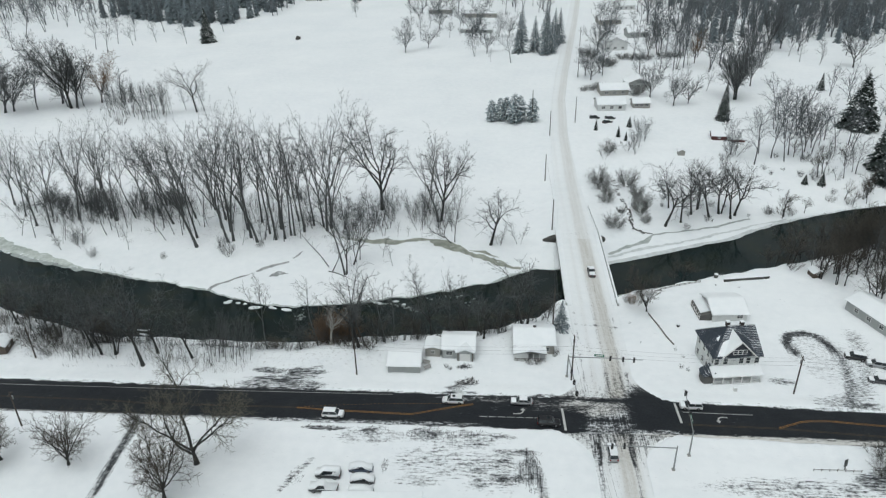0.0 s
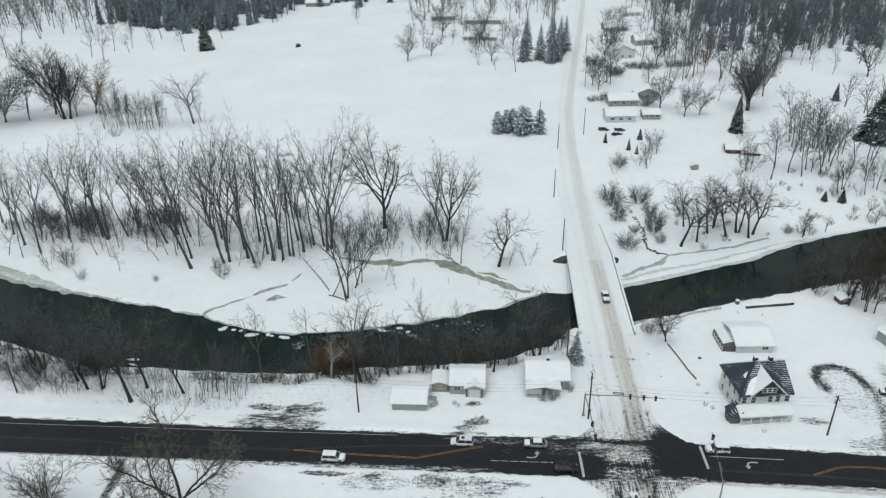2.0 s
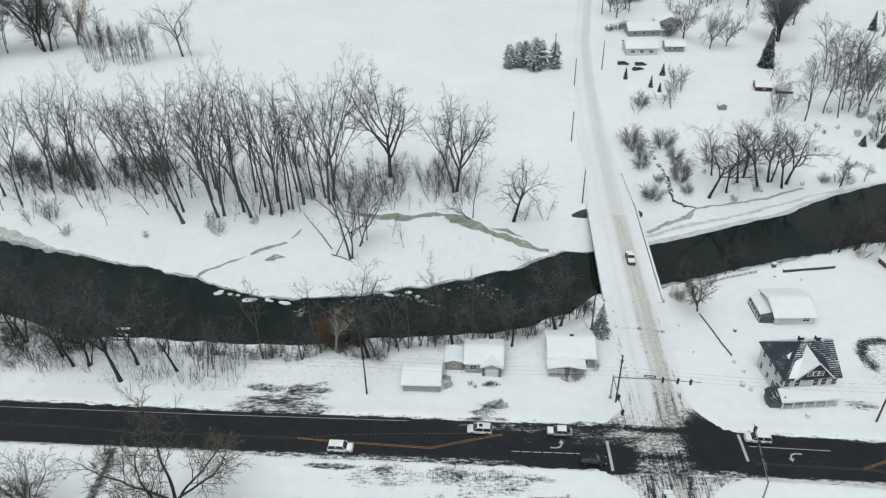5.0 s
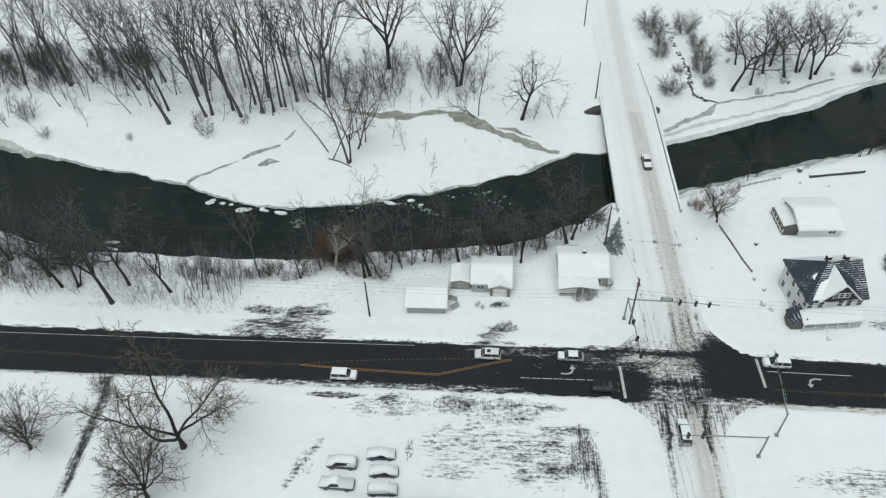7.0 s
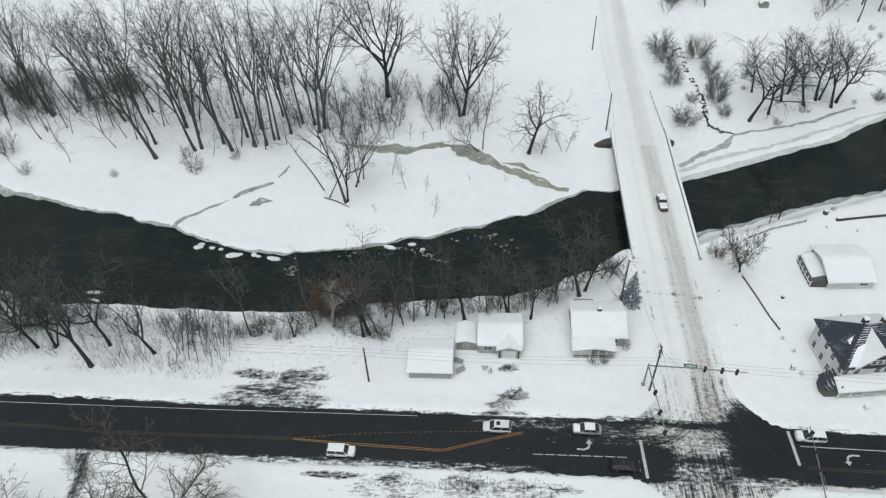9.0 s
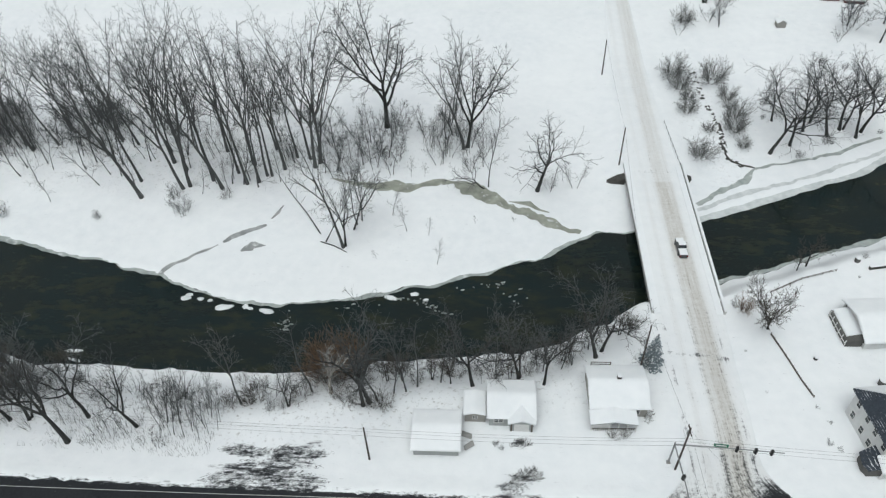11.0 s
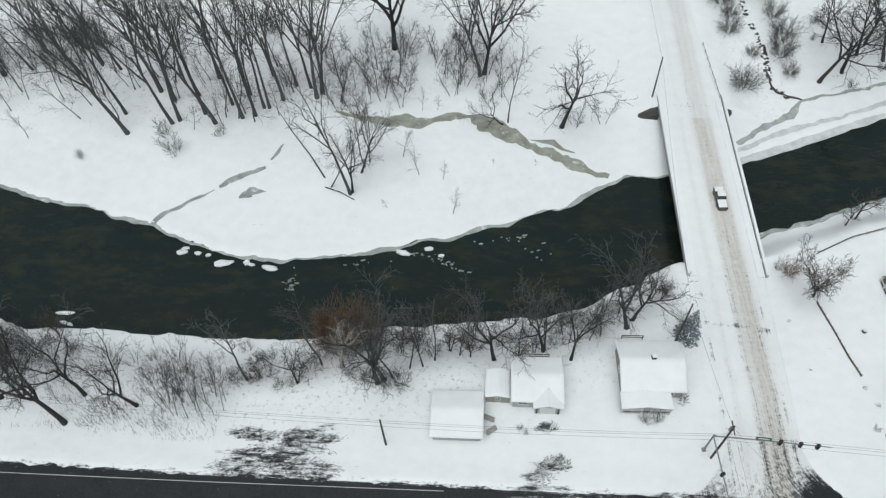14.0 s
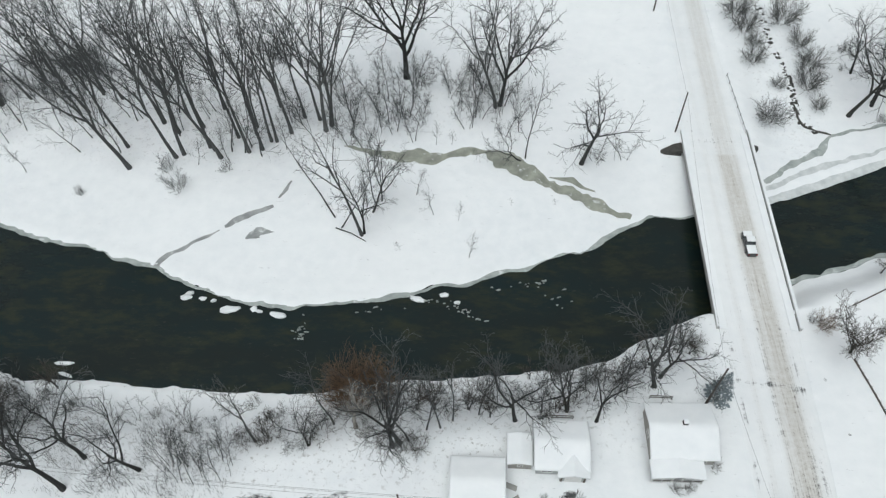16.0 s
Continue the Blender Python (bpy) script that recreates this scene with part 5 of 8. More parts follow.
for x, y, h in ((86.3, 353.8, 8), (66.2, 302.6, 10), (64.4, 305.7, 9), (62.5, 300, 7), (124.2, 279.3, 4), (96.2, 281.6, 8), (92.6, 276.5, 6), (106.6, 290.6, 3), (123.8, 284.7, 4), (130.8, 262.5, 5), (140.6, 276.8, 7), (129.2, 266.8, 5)):
    plant("arch", x, y, h, label="leafless scrub in the snowy garden")
for x, y, h in ((130.3, 466.6, 22), (52, 402, 17), (156.0, 449.5, 20), (177, 462, 24), (185, 455, 22)):
    plant("farround", x, y, h, wide=0.95)
for x, y, h in ((177, 429.9, 14), (185.4, 423.0, 15), (175.1, 442.6, 12), (190, 432, 14), (210, 428, 13), (222, 424, 15)):
    plant("slim", x, y, h, tilt=(0, 8))

# round the near crossroads
plant("oak", -57.6, 104.3, 22.5, 165, which=0, wide=1.15, tilt=(-2, 0), label="large spreading bare tree beside the main road")
plant("oak", -83.2, 102.8, 14, 60, which=1, wide=1.0, label="round-crowned bare tree on the snowy lawn")
plant("oak", -60.5, 95.2, 18, 10, which=1, wide=0.95, label="bare tree on the snowy lawn by the ditch")
plant("oak", -97.7, 103.6, 14, 200, which=1, wide=1.0, label="bare tree on the snowy lawn by the road")
for x, y, h in ((-114.7, 142.6, 4.5), (-110.8, 141.3, 5), (-107.6, 139.2, 4), (-107.2, 142.1, 5), (-117.8, 145.8, 5), (-112.4, 146.2, 5.5), (-103.4, 140.7, 3.5), (-109.5, 144.0, 5), (-119.5, 143.0, 4.5), (-123.0, 146.0, 5), (-99.0, 141.5, 3)):
    plant("brush", x, y, h, wide=1.15, label="dense dark brown brush on the snowy river slope")
for x, y, h in ((-74.8, 114.1, 3.0), (-77.1, 116.0, 2.6), (-73.1, 113.6, 2.4), (-75.6, 115.2, 3.2)):
    plant("brush", x, y, h, wide=1.3, label="dark leafless brush at the culvert by the road")
for x, y, h in ((76.4, 112.4, 4.5), (75.6, 108.5, 4), (77.8, 110.5, 5), (79.5, 108, 5), (80.5, 112, 4)):
    plant("brush", x, y, h, wide=1.2)
for i in range(9):
    plant("brush", tree_rng.uniform(86, 96), tree_rng.uniform(104, 113), tree_rng.uniform(2, 4))

# the far field's edge and the woods
for x, y, h in ((-210, 348, 26), (-226, 340, 26), (-206, 342, 20), (-234, 352, 24), (-248, 340, 24), (-258, 350, 26), (-268, 345, 24), (-190, 356, 18), (-300, 400, 26), (-310, 410, 24), (-290, 380, 24), (-330, 420, 26)):
    plant("far", x, y, h)
plant("crown", -210, 342.6, 40, 60, tilt=(0, -2), which=0, wide=1.05, label="very large bare tree with a spreading crown by the field")
plant("crown", -207.5, 343.5, 36, 200, tilt=(0, 9), which=1, wide=0.9, label="very large bare tree with a spreading crown by the field")
plant("farvase", -213, 345, 26, tilt=(0, -4), wide=0.8)
plant("farvase", -219, 351, 38, wide=0.8)
plant("brownvase", -198.7, 352, 29, tilt=(0, 8), wide=0.8)
plant("farvase", -239.5, 334.5, 36, tilt=(0, 12), wide=1.0)
plant("farvase", -236.5, 337, 32, tilt=(0, 8), wide=0.9)
plant("farvase", -256, 347, 36, wide=0.9)
plant("farvase", -206, 347, 24, wide=0.7)
plant("farmulti", -268, 352, 28, wide=1.3)
plant("farmulti", -262, 338, 24)
plant("field", -143, 336, 26, 90, tilt=(0, -8), wide=0.9, label="pale bare forked tree at the edge of the field")
plant("arch", -142.5, 339, 12, wide=0.8)
plant("far", -140, 338, 18)
plant("far", -150, 340, 12)
for i in range(64):
    x = tree_rng.uniform(-185, -154)
    plant("slim", x, 330 + tree_rng.uniform(-5, 7) - 0.15 * (x + 170), tree_rng.uniform(13, 19), wide=0.6)
plant("brush", -171.9, 316.7, 6)
for x, y, h in ((-260, 469, 22), (-248, 461, 24), (-253, 486, 20), (-245, 495, 18), (-236, 523, 24), (-205, 485, 18), (-192, 522, 20), (-240, 480, 14), (-228, 490, 14), (-285, 430, 20), (-295, 400, 22), (-275, 445, 14), (-329, 506, 26), (-327, 526, 24), (-318, 470, 22),
                (-104, 572, 15), (-57.8, 503, 14), (-47, 494, 16), (-37, 548, 16), (-44, 530, 18), (-22, 520, 17), (-10, 446, 15), (11.6, 431, 20), (0, 432, 8), (-15, 480, 14), (5, 500, 18), (-28, 500, 12), (-60, 560, 16), (-30, 600, 20), (0, 610, 20), (40, 600, 22), (20, 640, 22), (-60, 640, 20)):
    plant("far", x, y, h)

def join_woods(name, kits, places, material, label):
    """Trees too many and too far to count, as one mesh of kind stuff. places: x, y, size."""
    V, F, n = [], [], 0
    for k, (x, y, size) in enumerate(places):
        v, f = kits[k % len(kits)]
        a = tree_rng.uniform(0, 6.3)
        c, s = math.cos(a) * size, math.sin(a) * size
        V.append(np.stack([v[:, 0] * c - v[:, 1] * s + x, v[:, 0] * s + v[:, 1] * c + y, v[:, 2] * size + ground_z(x, y)], -1))
        F.append(f + n)
        n += len(v)
    me = bpy.data.meshes.new(name)
    me.from_pydata(np.concatenate(V).tolist(), [], np.concatenate(F).tolist())
    me.materials.append(material)
    return tagged(new(name, me), label, "woods", "", "stuff")


def lite_tree(seed, stems=1):
    rng, out = np.random.default_rng(seed), [Build(), Build()]
    for s in range(stems):
        az = s * 6.283 / max(stems, 1)
        d = np.array((0.16 * math.cos(az) * (stems > 1), 0.16 * math.sin(az) * (stems > 1), 1.0))
        grow(rng, STYLES["wood"], out, np.array((0, 0, -0.5)), d / np.linalg.norm(d), 19.0, 0.28, 0)
    v = np.concatenate([np.concatenate(o.v) for o in out])
    faces = out[0].f + [tuple(i + out[0].n for i in q) for q in out[1].f]
    tri = []
    for q in faces:
        tri += [q[:3]] if len(q) == 3 else [(q[0], q[1], q[2]), (q[0], q[2], q[3])]
    return v, np.array(tri)


LITE = [lite_tree(600 + i, 1 + (i % 3 == 2)) for i in range(6)]
woods = []
for i in range(240):
    x = tree_rng.uniform(-440, -165)
    woods.append((x, 540 + tree_rng.uniform(0, 170) + 0.25 * (x + 300) * (1 if x > -300 else -0.6), tree_rng.uniform(0.8, 1.2)))
for i in range(300):
    woods.append((tree_rng.uniform(120, 430), tree_rng.uniform(500, 720), tree_rng.uniform(0.7, 1.15)))
for i in range(380):
    x, y = tree_rng.uniform(105, 470), tree_rng.uniform(415, 720)
    if not (140 < x < 265 and 372 < y < 470 or x < 72 + (y - 400) * 0.16):
        woods.append((x, y, tree_rng.uniform(0.75, 1.2)))
for i in range(120):
    woods.append((tree_rng.uniform(175, 420), tree_rng.uniform(470, 600), tree_rng.uniform(0.8, 1.2)))
for i in range(70):
    woods.append((tree_rng.uniform(165, 330), tree_rng.uniform(295, 365), tree_rng.uniform(0.6, 1.0)))
for i in range(60):
    x, y = tree_rng.uniform(-70, 60), tree_rng.uniform(575, 700)
    if abs(x - lane_x(y)) > 14:
        woods.append((x, y, tree_rng.uniform(0.6, 1.0)))
# the woods' paleness is painted haze
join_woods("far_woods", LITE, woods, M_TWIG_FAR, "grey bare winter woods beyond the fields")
for i in range(44):
    x, y = tree_rng.uniform(60, 160), tree_rng.uniform(400, 560)
    if x > lane_x(y) + 10:
        plant("far", x, y, tree_rng.uniform(14, 23))


for i in range(22):  # garden trees round the far houses
    x, y = tree_rng.uniform(-62, 12), tree_rng.uniform(455, 585)
    if not (abs(x + 9) < 14 and (abs(y - 515) < 6 or abs(y - 572) < 9)):
        plant("farround" if i % 3 else "arch", x, y, tree_rng.uniform(14, 21) if i % 3 else tree_rng.uniform(5, 8))


# ---- evergreens ----
def conifer_meshes(height, radius, seed, material, tiers, droop, fullness=1.0, rounded=False):
    """Trunk, needles and the snow that lies on the boughs."""
    rng = np.random.default_rng(seed)
    wood, needles, snow = Build(), Build(), Build()
    wood.tube([(0, 0, -0.5), (0, 0, height * 0.5), (0, 0, height)], [radius * 0.09, radius * 0.055, 0.02], 6)
    for t in range(tiers):
        f = (t + 0.4) / tiers
        z = height * (0.06 + 0.93 * f) if not rounded else height * (0.10 + 0.88 * f)
        reach = radius * ((1 - f) ** 0.85 * 0.98 + 0.03) if not rounded else radius * math.sqrt(max(0.05, 1 - (f * 1.5 - 0.5) ** 2))
        count = max(4, int((9 if not rounded else 8) * fullness * (0.55 + 0.6 * (1 - f))))
        for k in range(count):
            az = k * 6.283 / count + rng.uniform(-0.3, 0.3) + t * 0.7
            r = reach * rng.uniform(0.72, 1.12)
            c, s = math.cos(az), math.sin(az)
            steps = 8
            for j in range(steps):
                g = (j + 0.6) / steps
                px_, py_ = c * r * g, s * r * g
                pz = z - droop * r * g * g + rng.uniform(-0.12, 0.12)
                wdt = (0.14 + 0.15 * r * (1 - abs(g - 0.55))) * rng.uniform(0.8, 1.3)
                ln = r / steps * 1.15
                tip_drop = droop * r * 0.28
                q = [(px_ - s * wdt, py_ + c * wdt, pz - wdt * 0.55), (px_ + c * ln, py_ + s * ln, pz - tip_drop * g), (px_ + s * wdt, py_ - c * wdt, pz - wdt * 0.55), (px_ - c * ln * 0.5, py_ - s * ln * 0.5, pz + 0.1)]
                needles.add(q, [(0, 1, 3), (1, 2, 3)])
                needles.add([(px_, py_, pz), (px_ + c * ln * 0.8 - s * wdt * 0.6, py_ + s * ln * 0.8 + c * wdt * 0.6, pz - wdt * 0.9), (px_ + c * ln * 0.8 + s * wdt * 0.6, py_ + s * ln * 0.8 - c * wdt * 0.6, pz - wdt * 0.9)], [(0, 1, 2)])
                if rng.random() < (0.5 if rounded else 0.3):
                    m = 0.92 if rounded else 0.62
                    snow.add([((a[0] - px_) * m + px_, (a[1] - py_) * m + py_, a[2] + 0.10) for a in q], [(0, 1, 3), (1, 2, 3)])
    return wood.mesh("trunk", M_BARK_DARK, True), needles.mesh("needles", material), snow.mesh("snow_load", M_SNOW)


CONIFERS = {
    "spruce": [conifer_meshes(16, 3.6, 700 + i, M_NEEDLE, 34, 0.42, 1.5) for i in range(2)],
    "pale_spruce": [conifer_meshes(16, 3.6, 710 + i, M_NEEDLE_PALE, 18, 0.32) for i in range(2)],
    "pine": [conifer_meshes(11, 3.0, 720 + i, M_NEEDLE_PINE, 15, 0.10, 1.1, True) for i in range(2)],
}


def plant_conifer(key, x, y, height, wide=1.0, label=""):
    # spruces far off take the paler needles, their haze being in the colour
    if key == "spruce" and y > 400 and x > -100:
        key = "pale_spruce"
    trunk, needles, snow = tree_rng.choice(CONIFERS[key])
    s = height / {"spruce": 16, "pale_spruce": 16, "pine": 11}[key]
    text = {"spruce": "dark snow-dusted spruce tree", "pale_spruce": "tall spruce tree by the far houses, frost and haze put into its colour", "pine": "blue-green snow-dusted pine tree"}[key]
    tree = thing("pine_tree" if key == "pine" else "spruce_tree", label or text, "tree", "evergreen trees")
    tree.matrix_world = pose(x, y, ground_z(x, y), 0, 0, tree_rng.uniform(0, 360)) @ Matrix.Diagonal((s * wide, s * wide, s, 1))
    part("trunk", trunk, None, tree)
    part("needles", needles, None, tree)
    tagged(part("snow_load", snow, None, tree, "snow lying on the boughs"), kind="stuff")
    return tree


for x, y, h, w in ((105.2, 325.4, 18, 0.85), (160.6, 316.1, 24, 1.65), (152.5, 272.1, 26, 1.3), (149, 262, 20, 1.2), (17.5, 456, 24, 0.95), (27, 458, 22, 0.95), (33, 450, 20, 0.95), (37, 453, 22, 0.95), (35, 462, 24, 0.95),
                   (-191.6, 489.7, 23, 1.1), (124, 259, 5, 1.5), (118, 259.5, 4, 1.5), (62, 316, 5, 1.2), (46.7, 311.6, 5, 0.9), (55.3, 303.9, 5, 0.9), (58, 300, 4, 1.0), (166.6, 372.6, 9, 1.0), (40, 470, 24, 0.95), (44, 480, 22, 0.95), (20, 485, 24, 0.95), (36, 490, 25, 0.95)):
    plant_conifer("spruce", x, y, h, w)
plant_conifer("pale_spruce", 18.6, 154.8, 9, 1.15, "snow-laden young spruce behind the bungalow")
for x, y, h in ((0.6, 322.5, 10.5), (4.6, 324, 11), (11.2, 320.7, 14), (13.6, 324, 12), (19.2, 322.7, 11.5), (7.4, 326, 11)):
    plant_conifer("pine", x, y, h)


def lite_conifer(seed):
    """A far spruce: ragged tiers of drooping boughs."""
    rng, b = np.random.default_rng(seed), Build()
    for t in range(11):
        f = (t + 0.4) / 11
        z, r = 18 * (0.06 + 0.94 * f) , 3.6 * (1 - f) ** 0.85 + 0.15
        for k in range(8):
            az = k * 0.785 + rng.uniform(-0.3, 0.3) + t
            q, c, s = r * rng.uniform(0.7, 1.15), math.cos(az), math.sin(az)
            w = 0.3 * q + 0.2
            z = 18 * (0.06 + 0.94 * f) + rng.uniform(-0.8, 0.8)
            b.add([(0, 0, z + 0.6), (c * q * 0.6 - s * w, s * q * 0.6 + c * w, z - 0.2 * q), (c * q, s * q, z - 0.45 * q), (c * q * 0.6 + s * w, s * q * 0.6 - c * w, z - 0.2 * q)], [(0, 1, 2), (0, 2, 3)])
    return np.concatenate(b.v), np.array(b.f)


LITE_CONIFERS = [lite_conifer(800 + i) for i in range(4)]
pines = []
for i in range(260):
    x = tree_rng.uniform(-310, -170)
    pines.append((x, float(np.interp(x, [-310, -270, -223, -196, -170], [580, 567, 540, 552, 606])) + 120 * tree_rng.random() ** 1.3, tree_rng.uniform(0.7, 1.2)))
for i in range(40):
    x = tree_rng.uniform(-170, -90)
    pines.append((x, 640 + tree_rng.uniform(0, 80), tree_rng.uniform(0.7, 1.2)))
for i in range(330):
    pines.append((tree_rng.uniform(140, 430), tree_rng.uniform(476, 690), tree_rng.uniform(0.7, 1.2)))
join_woods("far_evergreens", LITE_CONIFERS, pines, M_NEEDLE_FAR, "evergreens among the far woods, paled with painted haze")


# ---- buildings ----
def window(parent, x, y, z, w, h, face, frame_material=None, mullions=1):
    """A window on a wall that looks along face: '-y', '-x', '+x'. Frame and pane stand a little proud."""
    def bx(a0, a1, z0, z1, depth):
        if face == "-y":
            return (x + a0, y - depth, z + z0, x + a1, y + 0.02, z + z1)
        if face == "-x":
            return (x - depth, y + a0, z + z0, x + 0.02, y + a1, z + z1)
        return (x - 0.02, y + a0, z + z0, x + depth, y + a1, z + z1)
    def pt(a, zz, depth):
        return {"-y": (x + a, y - depth, z + zz), "-x": (x - depth, y + a, z + zz), "+x": (x + depth, y + a, z + zz)}[face]
    ring = [(-w / 2 - 0.1, -0.1), (w / 2 + 0.1, -0.1), (w / 2 + 0.1, h + 0.1), (-w / 2 - 0.1, h + 0.1), (-w / 2, 0), (w / 2, 0), (w / 2, h), (-w / 2, h)]
    faces = []
    for k in range(4):
        n = (k + 1) % 4
        faces += [(k, n, n + 4, k + 4), (k + 8, k + 12, n + 12, n + 8), (k, k + 8, n + 8, n), (k + 4, n + 4, n + 12, k + 12)]
    win = part("window", Build().add([pt(a, b, 0.08) for a, b in ring] + [pt(a, b, -0.02) for a, b in ring], faces), frame_material or M_TRIM, parent)
    for k in range(mullions):
        c = -w / 2 + w * (k + 1) / (mullions + 1)
        part("mullion", Build().box(*bx(c - 0.04, c + 0.04, 0, h, 0.06)), frame_material or M_TRIM, win)
    part("meeting_rail", Build().box(*bx(-w / 2, w / 2, h * 0.5 - 0.03, h * 0.5 + 0.03, 0.055)), frame_material or M_TRIM, win)
    part("pane", Build().box(*bx(-w / 2, w / 2, 0, h, 0.03)), M_GLASS, win)
    return win


def gable_walls(w, d, eave, ridge, axis="x", below=1.0):
    """Walls of a gabled block centred on the origin; the ridge runs along axis."""
    if axis == "x":
        return Build().prism([(-d / 2, -below), (d / 2, -below), (d / 2, eave), (0, ridge), (-d / 2, eave)], "x", -w / 2, w / 2)
    return Build().prism([(-w / 2, -below), (w / 2, -below), (w / 2, eave), (0, ridge), (-w / 2, eave)], "y", -d / 2, d / 2)


def gable_slab(w, d, eave, ridge, axis, over, z0, z1, inset=0.0):
    """A bent slab over a gabled block, between two heights above its planes."""
    run, length = (d, w) if axis == "x" else (w, d)
    slope = (ridge - eave) / (run / 2)
    e = run / 2 + over - inset
    ze = ridge - slope * e
    low = min(0.12, (z1 - z0) * 0.5) if inset else 0.0
    poly = [(-e, ze + z0), (0, ridge + z0), (e, ze + z0), (e, ze + z1 - low), (e - 0.25, ze + slope * 0.25 + z1), (0, ridge + z1 + 0.02), (-e + 0.25, ze + slope * 0.25 + z1), (-e, ze + z1 - low)]
    h = length / 2 + over - inset
    return Build().prism(poly, axis, -h, h)


def snow_slab(w, d, eave, ridge, axis, over, depth=0.3):
    """Snow on a gabled roof: lies thick, with a soft uneven surface and rounded rims."""
    run, length = (d, w) if axis == "x" else (w, d)
    slope = (ridge - eave) / (run / 2)
    e, h = run / 2 + over + 0.06, length / 2 + over + 0.06
    def cuts(half, n):
        inner = np.linspace(-half + 0.42, half - 0.42, n)
        return np.concatenate([[-half, -half + 0.07, -half + 0.2], inner, [half - 0.2, half - 0.07, half]]) / half
    us, vs = cuts(e, 13), cuts(h, 9)
    U, V = np.meshgrid(us, vs)
    rim = np.clip(np.minimum((1 - np.abs(U)) * e, (1 - np.abs(V)) * h) / 0.4, 0, 1)
    thick = depth * (0.15 + 0.85 * np.sqrt(1 - (1 - rim) ** 2)) * (0.85 + 0.25 * fbm(U * 2 + w, V * 2 + d, 61))
    top = ridge - slope * np.maximum(np.abs(U * e), 0.12) + 0.10 + thick
    a, b = U * e, V * h
    X, Y = (b, a) if axis == "x" else (a, b)
    n = len(us)
    i = np.arange(U.size).reshape(U.shape)
    q = np.stack([i[:-1, :-1], i[:-1, 1:], i[1:, 1:], i[1:, :-1]], -1).reshape(-1, 4).tolist()
    skirt = np.stack([X, Y, top - thick - 0.02], -1)
    build = Build().add(np.stack([X, Y, top], -1).reshape(-1, 3), q)
    ring = list(i[0]) + list(i[1:, -1]) + list(i[-1, ::-1][1:]) + list(i[::-1, 0][1:-1])
    lo = skirt.reshape(-1, 3)[ring]
    hi = np.stack([X, Y, top], -1).reshape(-1, 3)[ring]
    m = len(ring)
    return build.add(np.concatenate([hi, lo]), [(k, (k + 1) % m, m + (k + 1) % m, m + k) for k in range(m)])


def gable_house(name, label, cat, cx, cy, w, d, eave, ridge, axis, rot=0.0, walls=None, over=0.35, windows=(), doors=(), chimney=None, snow=0.3, group="", door_look=None):
    """A gabled building with walls, roof, snow on the roof, windows, doors and chimney."""
    house = thing(name, label, cat, group)
    part("wall", gable_walls(w, d, eave, ridge, axis), walls or M_WHITE_SIDING, house)
    part("roof", gable_slab(w, d, eave, ridge, axis, over, 0.0, 0.14), M_ROOF, house)
    if snow:
        part("roof_snow", snow_slab(w, d, eave, ridge, axis, over, snow), M_SNOW, house, "thick snow on the roof", True)
    for x, z, ww, hh, face in windows:
        window(house, *({"-y": (x, -d / 2), "-x": (-w / 2, x), "+x": (w / 2, x)}[face]), z, ww, hh, face)
    for x, ww, hh, face in doors:
        y = -d / 2
        if face == "-y":
            panel = Build()
            for k in range(4):
                panel.box(x - ww / 2, y - 0.06, hh * k / 4 + 0.02, x + ww / 2, y + 0.02, hh * (k + 1) / 4 - 0.02)
            part("door", panel, door_look or M_TRIM, house, "grey panelled door" if door_look else "white panelled door")
    if chimney:
        x, y, h = chimney
        ch = part("chimney", Build().box(x - 0.35, y - 0.35, eave, x + 0.35, y + 0.35, h), M_BRICK, house, "brick chimney")
        part("snow_cap", Build().soft_box(x - 0.38, y - 0.38, h, x + 0.38, y + 0.38, h + 0.18, 0.1), M_SNOW, ch, "cap of snow")
    house.matrix_world = pose(cx, cy, ground_z(cx, cy - d / 2 - 1), 0, 0, rot)
    return house


# the row between the road and the river
gable_house("garage", "pale grey garage with snow on its low roof", "garage", -19.4, 138.5, 7.4, 7.0, 2.0, 3.2, "x", 0, M_GREY_SIDING, 0.4, door_look=M_GREY_SIDING, doors=((-1.9, 2.9, 1.6, "-y"), (1.8, 2.9, 1.6, "-y")), windows=((0, 0.9, 0.9, 0.8, "+x"),))
gable_house("garden_shed", "small snow-roofed shed beside the cottage", "shed", -13.1, 143.8, 3.5, 4.5, 2.2, 2.7, "y", 0, M_TAN_SIDING, 0.2, windows=((0, 1.0, 0.7, 0.7, "-y"), (0, 1.0, 0.8, 0.8, "-x")))
cottage = gable_house("cottage", "low pale cottage with a front gable under snow", "house", -6.9, 144.5, 7.6, 7.2, 2.6, 4.0, "x", 0, M_GREY_SIDING, 0.35, windows=((-2.2, 1.0, 1.4, 1.0, "-y"), (0, 1.1, 1.0, 1.0, "+x")))
wing = part("wing", Build().prism([(-0.3, -1.0), (3.6, -1.0), (3.6, 2.4), (1.65, 3.2), (-0.3, 2.4)], "y", -4.6, 0.0), M_GREY_SIDING, cottage, "gabled front wing")
